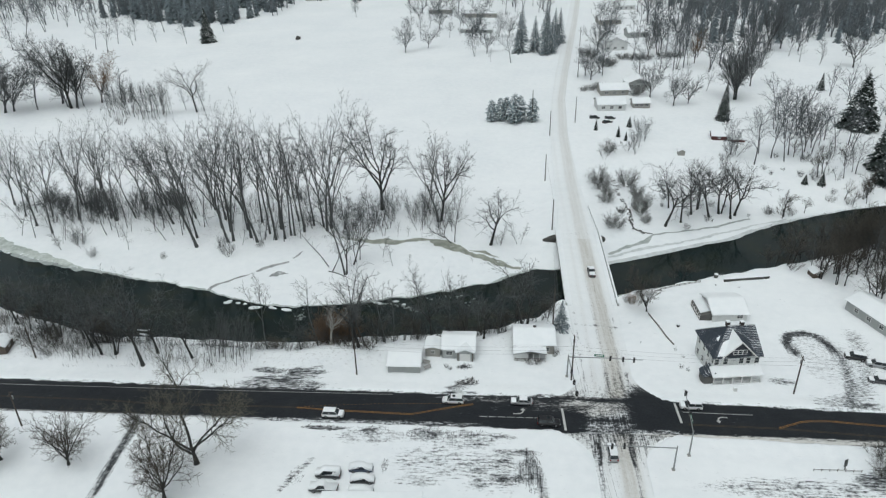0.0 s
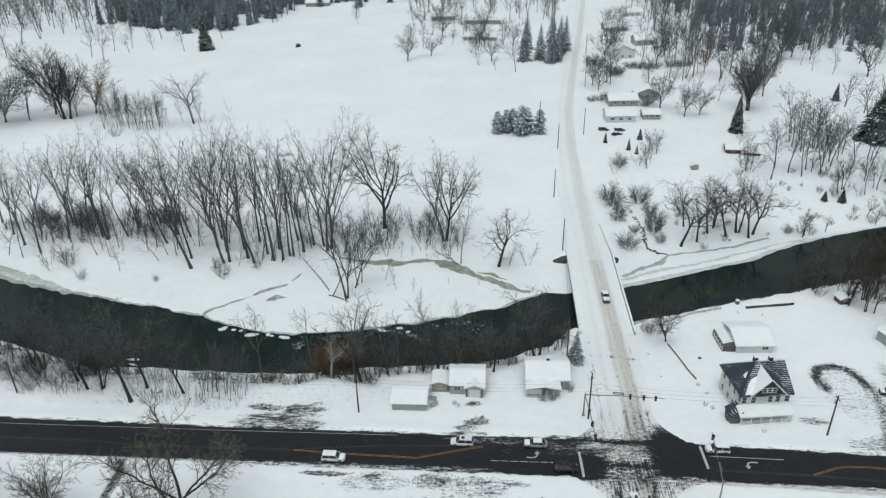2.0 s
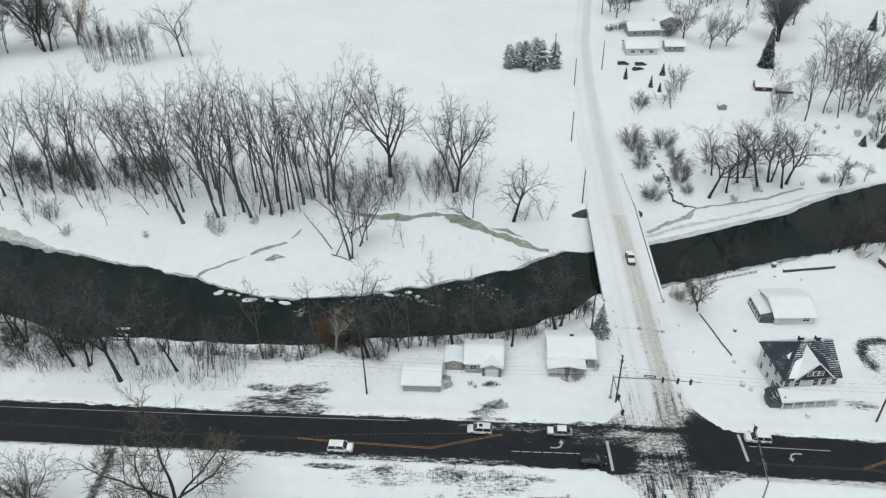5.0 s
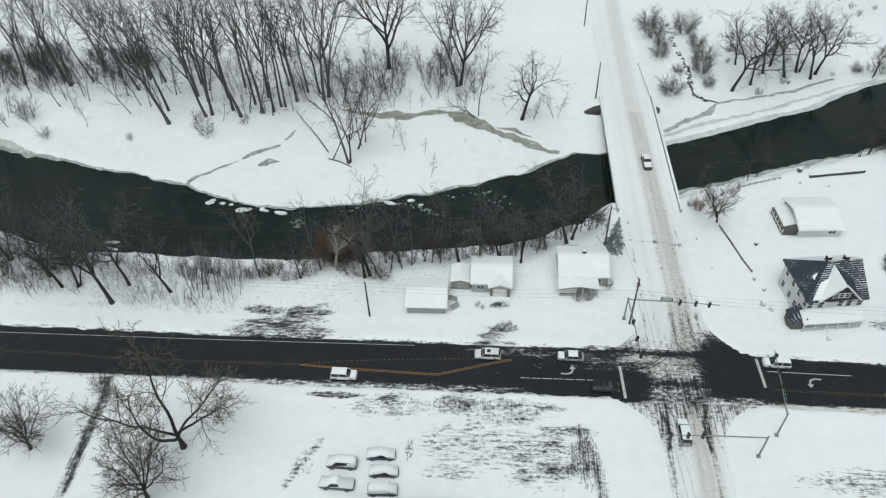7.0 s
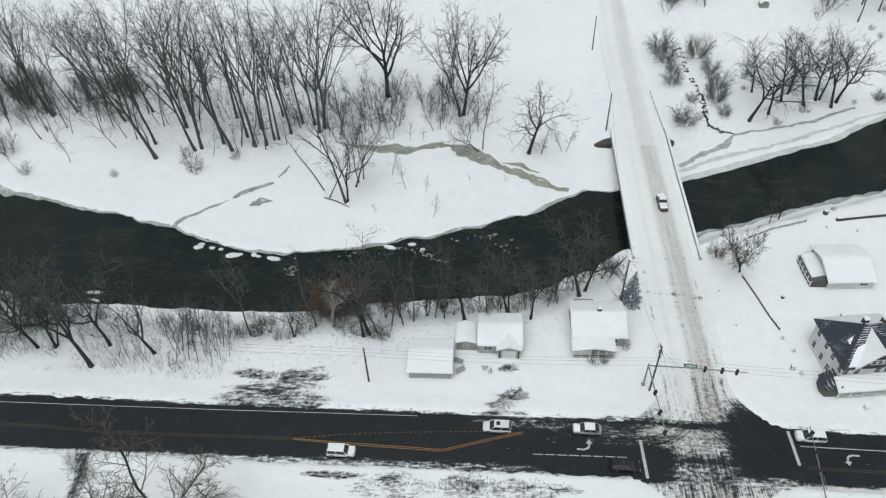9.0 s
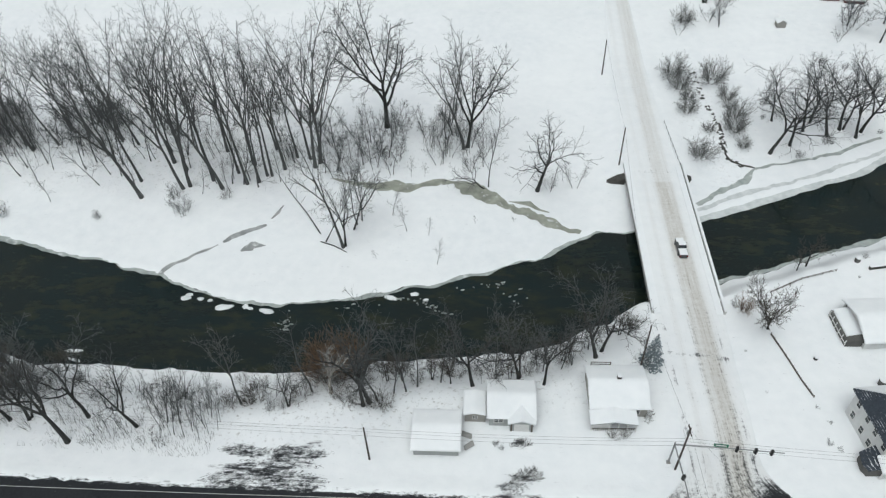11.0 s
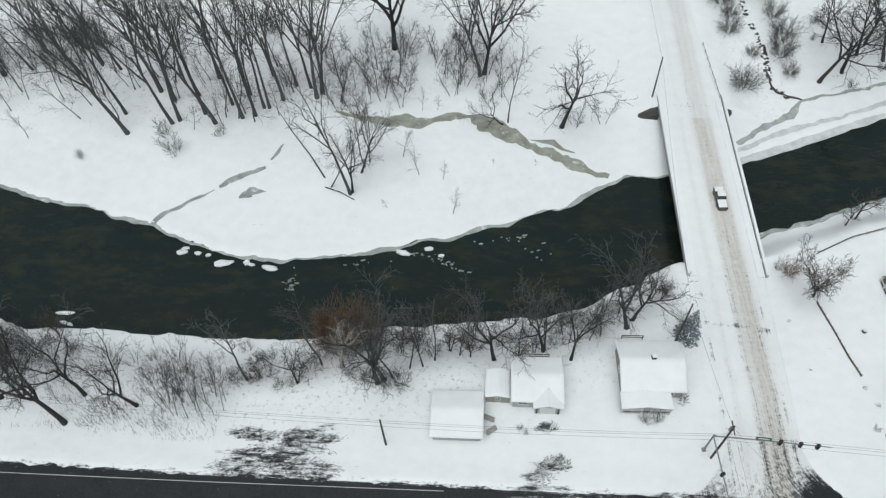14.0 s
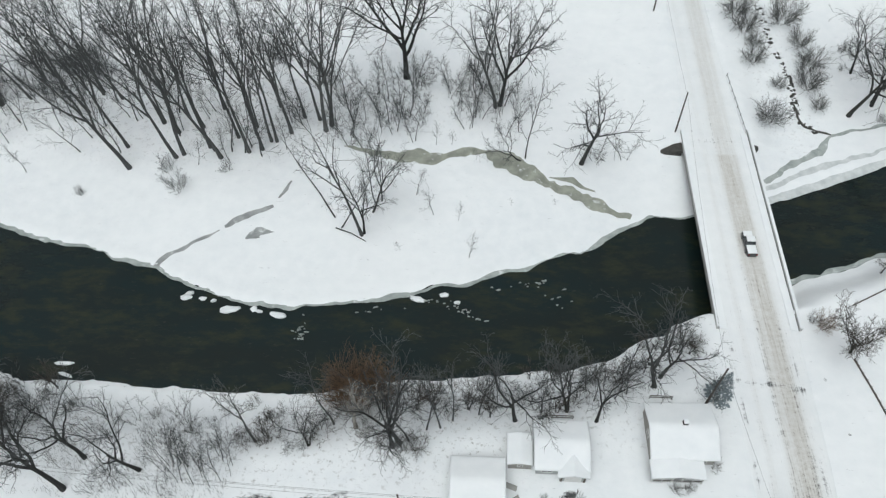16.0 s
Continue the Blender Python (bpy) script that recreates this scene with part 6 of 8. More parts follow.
part("wing_roof", Build().add([(-0.7, -5.0, 2.38), (1.65, -5.0, 3.36), (4.0, -5.0, 2.38), (-0.7, 0.0, 2.38), (1.65, 0.0, 3.36), (4.0, 0.0, 2.38), (-0.7, -5.0, 2.68), (1.65, -5.0, 3.66), (4.0, -5.0, 2.68), (-0.7, 0.0, 2.68), (1.65, 0.0, 3.66), (4.0, 0.0, 2.68)],
                              [(0, 1, 7, 6), (1, 2, 8, 7), (6, 7, 10, 9), (7, 8, 11, 10), (0, 6, 9, 3), (2, 5, 11, 8), (0, 3, 4, 1), (1, 4, 5, 2)]), M_SNOW, cottage, "snow-covered wing roof")
part("garage_door", Build().box(0.4, -4.66, 0.0, 2.9, -4.58, 2.05), M_TRIM, cottage, "white garage door")
for x in (-0.05, 3.35):
    part("corner_board", Build().box(x - 0.12, -4.68, -0.5, x + 0.12, -4.56, 2.5), M_BROWN_SIDING, cottage, "brown corner board")
solid("garden_trellis", Build().box(-1.7, -0.06, 0, -1.6, 0.06, 1.3).box(1.6, -0.06, 0, 1.7, 0.06, 1.3).box(-1.7, -0.06, 1.2, 1.7, 0.06, 1.3).box(-1.7, -0.06, 0.5, 1.7, 0.06, 0.58), M_FENCE, "weathered wooden frame behind the cottage", "frame", at=pose(-6.2, 150.2, ground_z(-6.2, 150.2)))

bung = gable_house("bungalow", "white bungalow with a gabled front porch under snow", "house", 11.2, 147.4, 9.4, 8.2, 2.9, 4.7, "x", 1, M_TAN_SIDING, 0.4, windows=((-2.8, 1.0, 1.2, 1.1, "-y"), (2.8, 1.0, 1.2, 1.1, "-y"), (0, 1.1, 1.0, 1.0, "-x"), (0, 1.1, 1.0, 1.0, "+x")), chimney=(0.2, 0.4, 5.6))
part("porch_roof", Build().prism([(-5.2, 2.15), (-1.2, 2.85), (2.7, 2.15), (2.7, 2.30), (-1.2, 3.02), (-5.2, 2.30)], "y", -7.2, -4.1), M_ROOF, bung)
part("porch_snow", Build().prism([(-5.25, 2.30), (-1.2, 3.02), (2.75, 2.30), (2.7, 2.52), (2.3, 2.62), (-1.2, 3.30), (-4.8, 2.62), (-5.2, 2.52)], "y", -7.25, -4.3), M_SNOW, bung, "thick snow on the porch")
solid("garden_trellis", Build().box(-1.8, -0.06, 0, -1.7, 0.06, 1.2).box(1.7, -0.06, 0, 1.8, 0.06, 1.2).box(-1.8, -0.06, 1.1, 1.8, 0.06, 1.2).box(-1.8, -0.06, 0.55, 1.8, 0.06, 0.62), M_FENCE, "weathered wooden frame behind the bungalow", "frame", at=pose(9.4, 153.8, ground_z(9.4, 153.8)))
for k in range(6):
    x = -4.9 + k * 1.48
    part("porch_post", Build().box(x - 0.08, -7.0, -0.6, x + 0.08, -6.84, 2.2), M_TRIM, bung)
rail = Build().box(-4.9, -6.97, 0.75, 2.5, -6.87, 0.85)
for k in range(22):
    rail.box(-4.85 + k * 0.33, -6.95, 0, -4.79 + k * 0.33, -6.89, 0.78)
part("railing", rail, M_FENCE, bung, "dark wooden porch railing")
part("porch_screen", Build().box(-4.9, -6.8, -0.5, -1.6, -6.74, 2.2), M_WHITE_SIDING, bung, "white boarded half of the porch")
part("porch_floor", Build().box(-5.0, -7.05, -0.6, 2.6, -4.15, 0.0), M_FENCE, bung)
for x, y in ((9.6, 139.4), (10.2, 139.1), (11.6, 139.3), (12.3, 139.6), (16.1, 142.6), (16.6, 143.6)):
    plant("brush", x, y, 1.8)
for x, y in ((-6.8, 137.3), (-5.4, 137.6), (-4.2, 137.3), (-8.6, 136.4), (-9.6, 137.2), (-5.5, 131.8), (-4.6, 132.6), (-3.4, 132.8), (-6.6, 131.2)):
    plant("greybrush", x, y, tree_rng.uniform(0.9, 1.7))


# the large white house on the corner
def big_house():
    house = thing("white_house", "large white house with a dark snow-streaked hip roof", "house")
    w, d, ev, rg = 10.4, 10.2, 5.9, 10.5
    part("wall", Build().box(-w / 2, -d / 2, -1, w / 2, d / 2, ev), M_WHITE_SIDING, house)
    o = 0.55
    ex, ey, r0, r1 = w / 2 + o, d / 2 + o, -0.9, 5.4
    top = [(-ex, -ey, ev), (ex, -ey, ev), (ex, ey, ev), (-ex, ey, ev), (r0, 0, rg), (r1, 0, rg)]
    roof = part("roof", Build().add(top + [(x, y, z - 0.22) for x, y, z in top[:4]], [(0, 1, 5, 4), (2, 3, 4, 5), (0, 6, 7, 1), (1, 7, 8, 2), (2, 8, 9, 3), (3, 9, 6, 0), (6, 9, 8, 7)]), M_SHINGLE, house, "dark shingled hip roof streaked with snow")
    part("hip_slope", Build().add([top[3], top[0], top[4]], [(0, 1, 2)]), M_SHINGLE_DARK, roof, "bare dark shingles")
    part("hip_slope", Build().add([top[1], top[2], top[5]], [(0, 1, 2)]), M_SHINGLE_DARK, roof, "bare dark shingles")
    back = [(ex, ey, ev), (-ex, ey, ev), (r0, 0.02, rg), (r1, 0.02, rg)]
    part("roof_snow", Build().add([(x, y, z + 0.06) for x, y, z in back] + [(x, y, z + 0.26) for x, y, z in back], [(4, 5, 6, 7), (0, 4, 7, 3), (1, 2, 6, 5), (0, 1, 5, 4), (2, 3, 7, 6)]), M_SNOW, house, "snow on the back slope")
    # front gable
    gy, gx0, gx1, gz = -ey + 0.15, -3.4, 3.8, 9.9
    gm = (gx0 + gx1) / 2
    part("gable_wall", Build().prism([(gx0 + 0.4, ev), (gx1 - 0.4, ev), (gm, gz - 0.35)], "y", gy, -1.0), M_BLUE_SIDING, house, "dark slate gable wall")
    part("gable_roof", Build().add([(gx0 - 0.3, gy - 0.2, ev - 0.05), (gm, gy - 0.2, gz), (gx1 + 0.3, gy - 0.2, ev - 0.05), (gm, 0.6, gz), (gx0 - 0.3, -1.2, ev + 2.2), (gx1 + 0.3, -1.2, ev + 2.2),
                                    (gx0 - 0.3, gy - 0.2, ev - 0.25), (gm, gy - 0.2, gz - 0.2), (gx1 + 0.3, gy - 0.2, ev - 0.25)],
                                   [(0, 1, 3, 4), (1, 2, 5, 3), (0, 6, 7, 1), (1, 7, 8, 2)]), M_SHINGLE_DARK, house)
    part("gable_snow", Build().add([(gx0 - 0.25, gy - 0.2, ev + 0.0), (gm - 0.1, gy - 0.2, gz + 0.02), (gm - 0.1, 0.4, gz + 0.02), (gx0 - 0.3, -1.2, ev + 2.25),
                                    (gx0 - 0.1, gy - 0.1, ev + 0.28), (gm - 0.15, gy - 0.15, gz + 0.22), (gm - 0.15, 0.3, gz + 0.22), (gx0 - 0.2, -1.3, ev + 2.45)],
                                   [(4, 5, 6, 7), (0, 1, 5, 4), (0, 4, 7, 3), (1, 2, 6, 5), (2, 3, 7, 6)]), M_SNOW, house, "smooth sheet of snow on the gable")
    for a, b in (((gx0 - 0.35, ev - 0.1), (gm, gz + 0.02)), ((gm, gz + 0.02), (gx1 + 0.35, ev - 0.1))):
        part("barge_board", Build().tube([(a[0], gy - 0.25, a[1]), (b[0], gy - 0.25, b[1])], [0.16, 0.16], 4), M_TRIM, house, "white barge board")
    for k in range(3):
        window(house, gm - 1.05 + k * 1.05, gy, ev + 0.75, 0.85, 1.0, "-y", mullions=0)
    for x in (-4.6, -2.6, 1.0, 2.6, 4.6):
        window(house, x, -d / 2, 3.75, 0.95, 1.45, "-y", mullions=0)
    for y in (-4.4, -1.8, 0.6, 3.4):
        window(house, -w / 2, y, 3.75, 0.95, 1.45, "-x", mullions=0)
        window(house, -w / 2, y, 0.7, 0.95, 1.45, "-x", mullions=0)
    for x in (-3.0, 3.2):
        window(house, x, -d / 2, 0.5, 1.1, 1.5, "-y", mullions=0)
    part("front_door", Build().box(-0.5, -d / 2 - 0.07, -0.1, 0.5, -d / 2, 2.0), M_BROWN_SIDING, house, "brown front door")
    # porch
    py0, py1 = -d / 2 - 2.3, -d / 2
    part("porch_floor", Build().box(-w / 2 - 0.6, py0, -0.9, w / 2, py1, -0.1), M_SNOW, house, "snowy porch floor")
    drift = [(-ex + 0.9, -ey + 0.2), (gx0 + 0.3, -ey + 0.2), (gx0 + 2.6, -2.4), (-2.9, -3.0)]
    low = [(x, y, ev + (y + ey) / ey * (rg - ev) + 0.04) for x, y in drift]
    part("front_snow", Build().add(low + [(x, y, z + 0.2) for x, y, z in low], [(4, 5, 6, 7), (0, 1, 5, 4), (1, 2, 6, 5), (2, 3, 7, 6), (3, 0, 4, 7)]), M_SNOW, house, "drift of snow on the front slope")
    part("porch_roof", Build().add([(-w / 2 - 0.9, py0 - 0.3, 2.1), (w / 2 + 0.3, py0 - 0.3, 2.1), (w / 2 + 0.3, py1, 3.1), (-w / 2 - 0.9, py1, 3.1), (-w / 2 - 0.9, py0 - 0.3, 1.95), (w / 2 + 0.3, py0 - 0.3, 1.95), (w / 2 + 0.3, py1, 3.1), (-w / 2 - 0.9, py1, 3.1)],
                                   [(0, 1, 2, 3), (0, 4, 5, 1), (1, 5, 6, 2), (3, 7, 4, 0), (4, 7, 6, 5)]), M_TRIM, house)
    part("porch_snow", Build().add([(-w / 2 - 0.95, py0 - 0.35, 2.12), (w / 2 + 0.35, py0 - 0.35, 2.12), (w / 2 + 0.35, py1 - 0.02, 3.12), (-w / 2 - 0.95, py1 - 0.02, 3.12),
                                    (-w / 2 - 0.8, py0 - 0.2, 2.42), (w / 2 + 0.2, py0 - 0.2, 2.42), (w / 2 + 0.2, py1 - 0.02, 3.42), (-w / 2 - 0.8, py1 - 0.02, 3.42)],
                                   [(4, 5, 6, 7), (0, 1, 5, 4), (1, 2, 6, 5), (3, 0, 4, 7)]), M_SNOW, house, "thick snow on the porch roof")
    for k in range(6):
        x = -w / 2 - 0.4 + k * (w + 0.3) / 5
        part("porch_post", Build().box(x - 0.1, py0, -0.2, x + 0.1, py0 + 0.2, 2.0), M_TRIM, house)
    rl = Build().box(-w / 2 - 0.4, py0 + 0.04, 0.72, w / 2 - 0.1, py0 + 0.14, 0.82)
    for k in range(36):
        rl.box(-w / 2 - 0.35 + k * 0.31, py0 + 0.06, -0.1, -w / 2 - 0.29 + k * 0.31, py0 + 0.12, 0.74)
    part("railing", rl, M_TRIM, house, "white porch railing")
    part("front_steps", Build().box(-1.0, py0 - 1.5, -1.0, 1.0, py0, -0.3).box(-1.0, py0 - 0.7, -1.0, 1.0, py0, -0.12), M_SNOW, house, "snow-covered front steps")
    # side entry on the west wall
    bay = Build().prism([(-w / 2 - 2.2, -6.6), (-w / 2 - 2.6, -5.4), (-w / 2 - 2.2, -3.6), (-w / 2, -3.2), (-w / 2, -6.9)], "z", -0.9, 1.6)
    part("side_entry", bay, M_CONCRETE_DARK, house, "low dark side entry")
    part("side_entry_roof", Build().add([(-w / 2 - 2.5, -6.8, 1.55), (-w / 2 - 2.9, -5.4, 1.55), (-w / 2 - 2.4, -3.4, 1.55), (-w / 2, -3.0, 2.6), (-w / 2, -7.1, 2.6), (-w / 2 - 2.5, -6.8, 1.7), (-w / 2 - 2.9, -5.4, 1.7), (-w / 2 - 2.4, -3.4, 1.7), (-w / 2, -3.0, 2.8), (-w / 2, -7.1, 2.8)],
                                        [(5, 6, 9), (6, 7, 8, 9), (0, 5, 9, 4), (0, 1, 6, 5), (1, 2, 7, 6), (2, 3, 8, 7)]), M_SHINGLE, house, "snow-streaked shingled lean-to roof")
    for x, y in ((-0.8, 0.5), (2.4, 0.3)):
        ch = part("chimney", Build().box(x - 0.4, y - 0.4, 9.0, x + 0.4, y + 0.4, 11.4), M_BRICK, house, "dark stone chimney")
        part("snow_cap", Build().soft_box(x - 0.44, y - 0.44, 11.4, x + 0.44, y + 0.44, 11.6, 0.1), M_SNOW, ch, "cap of snow")
    house.matrix_world = pose(55.4, 141.0, 0.25, 0, 0, 7)
    return house


big_house()
low_house = gable_house("low_house", "low house with a broad snow-covered roof", "house", 61.4, 164.0, 8.6, 9.6, 2.2, 3.8, "x", 3, M_WHITE_SIDING, 0.5, windows=((-3.6, 0.9, 1.6, 1.1, "-x"), (0, 0.9, 2.0, 1.2, "-x"), (3.4, 0.9, 1.6, 1.1, "-x"), (2.5, 0.9, 1.4, 1.0, "-y")), snow=0.4)
lean = Build().prism([(-7.4, -0.6), (-4.3, -0.6), (-4.3, 2.0), (-7.4, 1.25)], "y", -4.2, 3.4)
lean_to = part("lean_to", lean, M_CONCRETE_DARK, low_house, "dark boarded lean-to against the house")
part("lean_to_snow", Build().prism([(-7.0, 1.36), (-4.32, 2.02), (-4.32, 2.2), (-6.9, 1.56)], "y", -3.0, 3.5), M_SNOW, lean_to, "patch of snow on the lean-to")
for k in range(6):
    y = -4.0 + k * 1.42
    part("post", Build().box(-7.5, y - 0.08, -0.6, -7.36, y + 0.08, 1.45), M_TRIM, lean_to, "white post")
part("rail", Build().box(-7.52, -4.2, 0.55, -7.4, 3.4, 0.68), M_TRIM, lean_to, "white rail")
gable_house("garden_shed", "small brown shed with a snowy roof by the trees", "shed", 92.0, 183.5, 2.6, 2.8, 1.6, 2.3, "y", 12, M_BROWN_SIDING, 0.3, windows=((0, 1.0, 0.8, 0.8, "-y"),))
gable_house("long_shed", "long low snow-roofed building by the yard", "building", 99.5, 160.5, 8, 15, 2.8, 4.2, "y", 20, M_GREY_SIDING, 0.4, windows=((-4, 1.0, 1.2, 1.0, "-x"), (0, 1.0, 1.2, 1.0, "-x"), (4, 1.0, 1.2, 1.0, "-x")))
gable_house("roadside_shed", "dark shed with a snowy roof at the bank", "shed", -120.5, 140.5, 4, 4.5, 2.2, 3.2, "y", 10, M_BROWN_SIDING, 0.3, windows=((0, 1.0, 0.9, 0.9, "+x"),))
flat = thing("low_building", "low building with a flat snow-covered roof", "building")
part("wall", Build().box(-9, -5, -0.5, 9, 4.4, 3.4), M_GREY_SIDING, flat)
part("roof_snow", Build().soft_box(-9.3, -5.3, 3.4, 9.3, 4.7, 3.9, 0.2), M_SNOW, flat, "flat sheet of snow on the roof")
for k in range(4):
    window(flat, -6.5 + k * 4.3, -5, 1.0, 1.6, 1.2, "-y")
flat.matrix_world = pose(-20.5, 90.4, 0, 0, 0, 2)

# houses along the north road and across the fields
FAR_HOUSES = [
    (57, 343, 13, 10, 3.0, 5.0, "x", 3, M_WHITE_SIDING), (72, 346, 8, 6, 2.6, 4.0, "x", 3, M_TAN_SIDING), (62, 368, 14, 9, 3.0, 5.2, "x", 5, M_TAN_SIDING), (76, 380, 12, 8, 3.0, 5.4, "y", 5, M_GREY_SIDING),
    (76, 466, 15, 12, 4.5, 8.0, "y", 8, M_WHITE_SIDING), (96, 500, 13, 10, 3.5, 6.0, "x", 8, M_GREY_SIDING), (84, 545, 16, 11, 3.2, 5.6, "x", 8, M_TAN_SIDING), (104, 600, 14, 11, 3.4, 6, "x", 8, M_WHITE_SIDING),
    (-8, 572, 24, 10, 3.2, 6.0, "x", 0, M_TAN_SIDING), (-10, 515, 22, 6, 2.6, 4.0, "x", -8, M_GREY_SIDING), (-40, 590, 18, 10, 3.2, 5.6, "x", 4, M_TAN_SIDING), (-152, 655, 20, 12, 3.2, 6.2, "x", 6, M_TAN_SIDING), (-128, 680, 18, 10, 3.2, 6, "x", -6, M_TAN_SIDING)]
for x, y, w, d, e, r, ax, rot, wall in FAR_HOUSES:
    gable_house("house", "snow-roofed house beyond the river among bare trees", "house", x, y, w, d, e, r, ax, rot, wall, 0.5, windows=tuple((k, 1.0, 1.5, 1.1, "-y") for k in (-w * 0.3, 0, w * 0.3)), group="houses beyond the river", snow=0.4)
gable_house("barn", "small red barn with a snow-covered roof", "barn", 97.5, 303, 6, 5.5, 2.0, 3.2, "x", -6, M_RED_SIDING, 0.4, windows=((0, 0.9, 1.0, 0.9, "-y"),))
gable_house("barn_annex", "low red lean-to with a snowy roof", "barn", 104.5, 299.5, 6, 2.6, 1.3, 1.9, "x", -10, M_RED_SIDING, 0.3)
gable_house("hut", "tiny snow-covered garden hut", "shed", 78, 285.5, 2.6, 2.6, 1.7, 2.5, "y", 0, M_TAN_SIDING, 0.2)


# ---- road markings ----
def stripe(name, pts, width, material, label, dashes=None, kind="structure"):
    """Paint on the main road along a line; dashes: (painted, gap) in metres."""
    p = np.array(pts, float)
    s = np.concatenate([[0], np.cumsum(np.hypot(*np.diff(p, axis=0).T))])
    b = Build()
    pieces = [(0, s[-1])] if not dashes else [(a, min(a + dashes[0], s[-1])) for a in np.arange(0, s[-1], sum(dashes))]
    for a, e in pieces:
        t = np.linspace(a, e, max(2, int((e - a) / 2) + 2))
        cx, cy = np.interp(t, s, p[:, 0]), np.interp(t, s, p[:, 1])
        dx, dy = np.gradient(cx), np.gradient(cy)
        ln = np.hypot(dx, dy) + 1e-9
        v = []
        for x, y, ux, uy in zip(cx, cy, dx / ln, dy / ln):
            z = 0.036 - 0.0012 * (y - float(along(ROAD_MID, x))) ** 2 + 0.004
            v += [(x - uy * width / 2, y + ux * width / 2, z), (x + uy * width / 2, y - ux * width / 2, z)]
        b.add(v, [(2 * i, 2 * i + 1, 2 * i + 3, 2 * i + 2) for i in range(len(t) - 1)])
    return solid(name, b, material, label, "road marking", kind=kind)


stripe("edge_line", [(x, float(along(ROAD_MID, x)) + 3.6 + 0.012 * (x + 100)) for x in range(-165, -14, 9)], 0.11, M_WHITE_LINE, "worn white edge line on the road")
stripe("edge_line", [(x, float(along(ROAD_MID, x)) - 5.0) for x in range(-165, -40, 9)], 0.14, M_WHITE_LINE, "worn white edge line on the road")
for dy in (-0.16, 0.16):
    stripe("centre_line", [(x, float(along(ROAD_MID, x)) - 1.35 + dy + (0.6 if x < -80 else 0.4 + 0.012 * (x + 50))) for x in range(-165, -41, 8)] + [(-41.6, 121.8 + dy)], 0.10, M_YELLOW_FADED, "faded yellow centre line on the road")
    stripe("taper_line", [(-41.6, 121.8 + dy * 0.5), (-33.6, 121.3 + dy), (-24, 120.9 + dy), (-16.3, 120.6 + dy)], 0.13, M_YELLOW_LINE, "yellow line of the turning lane's taper")
    stripe("taper_line", [(-16.3, 120.6 + dy), (-9.7, 122.6 + dy), (-4.5, 124.1 + dy), (-3, 124.4 + dy)], 0.13, M_YELLOW_LINE, "yellow line of the turning lane's taper")
    stripe("east_taper", [(60.6, 119.3 + dy), (66.5, 121.7 + dy), (72, 121.9 + dy), (78, 121.2 + dy), (120, 117.9 + dy)], 0.13, M_YELLOW_LINE, "yellow line of the turning lane's taper")
    stripe("east_line", [(42, 119.7 + dy), (60.6, 119.2 + dy), (110, 115.2 + dy)], 0.11, M_YELLOW_FADED, "faded yellow centre line on the road")
stripe("dotted_line", [(-41.6, 121.9), (-33.9, 122.9), (-24.2, 123.7), (-9.7, 124.4), (-4, 124.4)], 0.11, M_YELLOW_LINE, "dotted yellow line of the turning lane", (0.35, 0.5))
stripe("lane_line", [(-1.5, 120.5), (13.7, 120.5)], 0.15, M_WHITE_LINE, "white lane line on the road", (1.6, 0.35))
stripe("lane_line", [(42, 123.6), (56.4, 123.2)], 0.15, M_WHITE_LINE, "white lane line on the road")
stripe("stop_bar", [(16.25, 123.7), (16.5, 116.9)], 0.5, M_WHITE_LINE, "white stop bar across the lanes")
stripe("stop_bar", [(40.8, 126.4), (40.9, 120.1)], 0.5, M_WHITE_LINE, "white stop bar across the lanes")


def turn_arrow(cx, cy, flip):
    s = -1 if flip else 1
    b = Build()
    z = 0.045
    pts = [(-1.5, -0.5), (-0.4, -0.55), (0.3, -0.3), (0.6, 0.2), (0.62, 0.6)]
    for i in range(4):
        (x0, y0), (x1, y1) = pts[i], pts[i + 1]
        ln = math.hypot(x1 - x0, y1 - y0)
        ux, uy = (x1 - x0) / ln * 0.16, (y1 - y0) / ln * 0.16
        b.add([(x0 - uy, y0 + ux, z), (x0 + uy, y0 - ux, z), (x1 + uy, y1 - ux, z), (x1 - uy, y1 + ux, z)], [(0, 1, 2, 3)])
    b.add([(0.05, 0.6, z), (1.2, 0.6, z), (0.62, 1.35, z)], [(0, 1, 2)])
    return solid("turn_arrow", b, M_WHITE_LINE, "white painted turn arrow on the road", "road marking", kind="structure", at=pose(cx, cy, 0, 0, 0, 180 if flip else 0))


turn_arrow(7.2, 122.2, False)
turn_arrow(49.4, 121.7, True)


# ---- poles, signals and wires ----
def signal_head(parent, x, y, z, turn=0.0):
    head = part("signal_head", Build().box(-0.2, -0.18, -1.1, 0.2, 0.18, 0.1), M_BLACK, parent, "dark traffic signal head")
    for k in range(3):
        part("visor", Build().tube([(0, -0.18, -0.12 - k * 0.36), (0, -0.36, -0.14 - k * 0.36)], [0.13, 0.14], 8, False), M_BLACK, head)
    head.matrix_local = pose(x, y, z, 0, 0, turn)
    return head


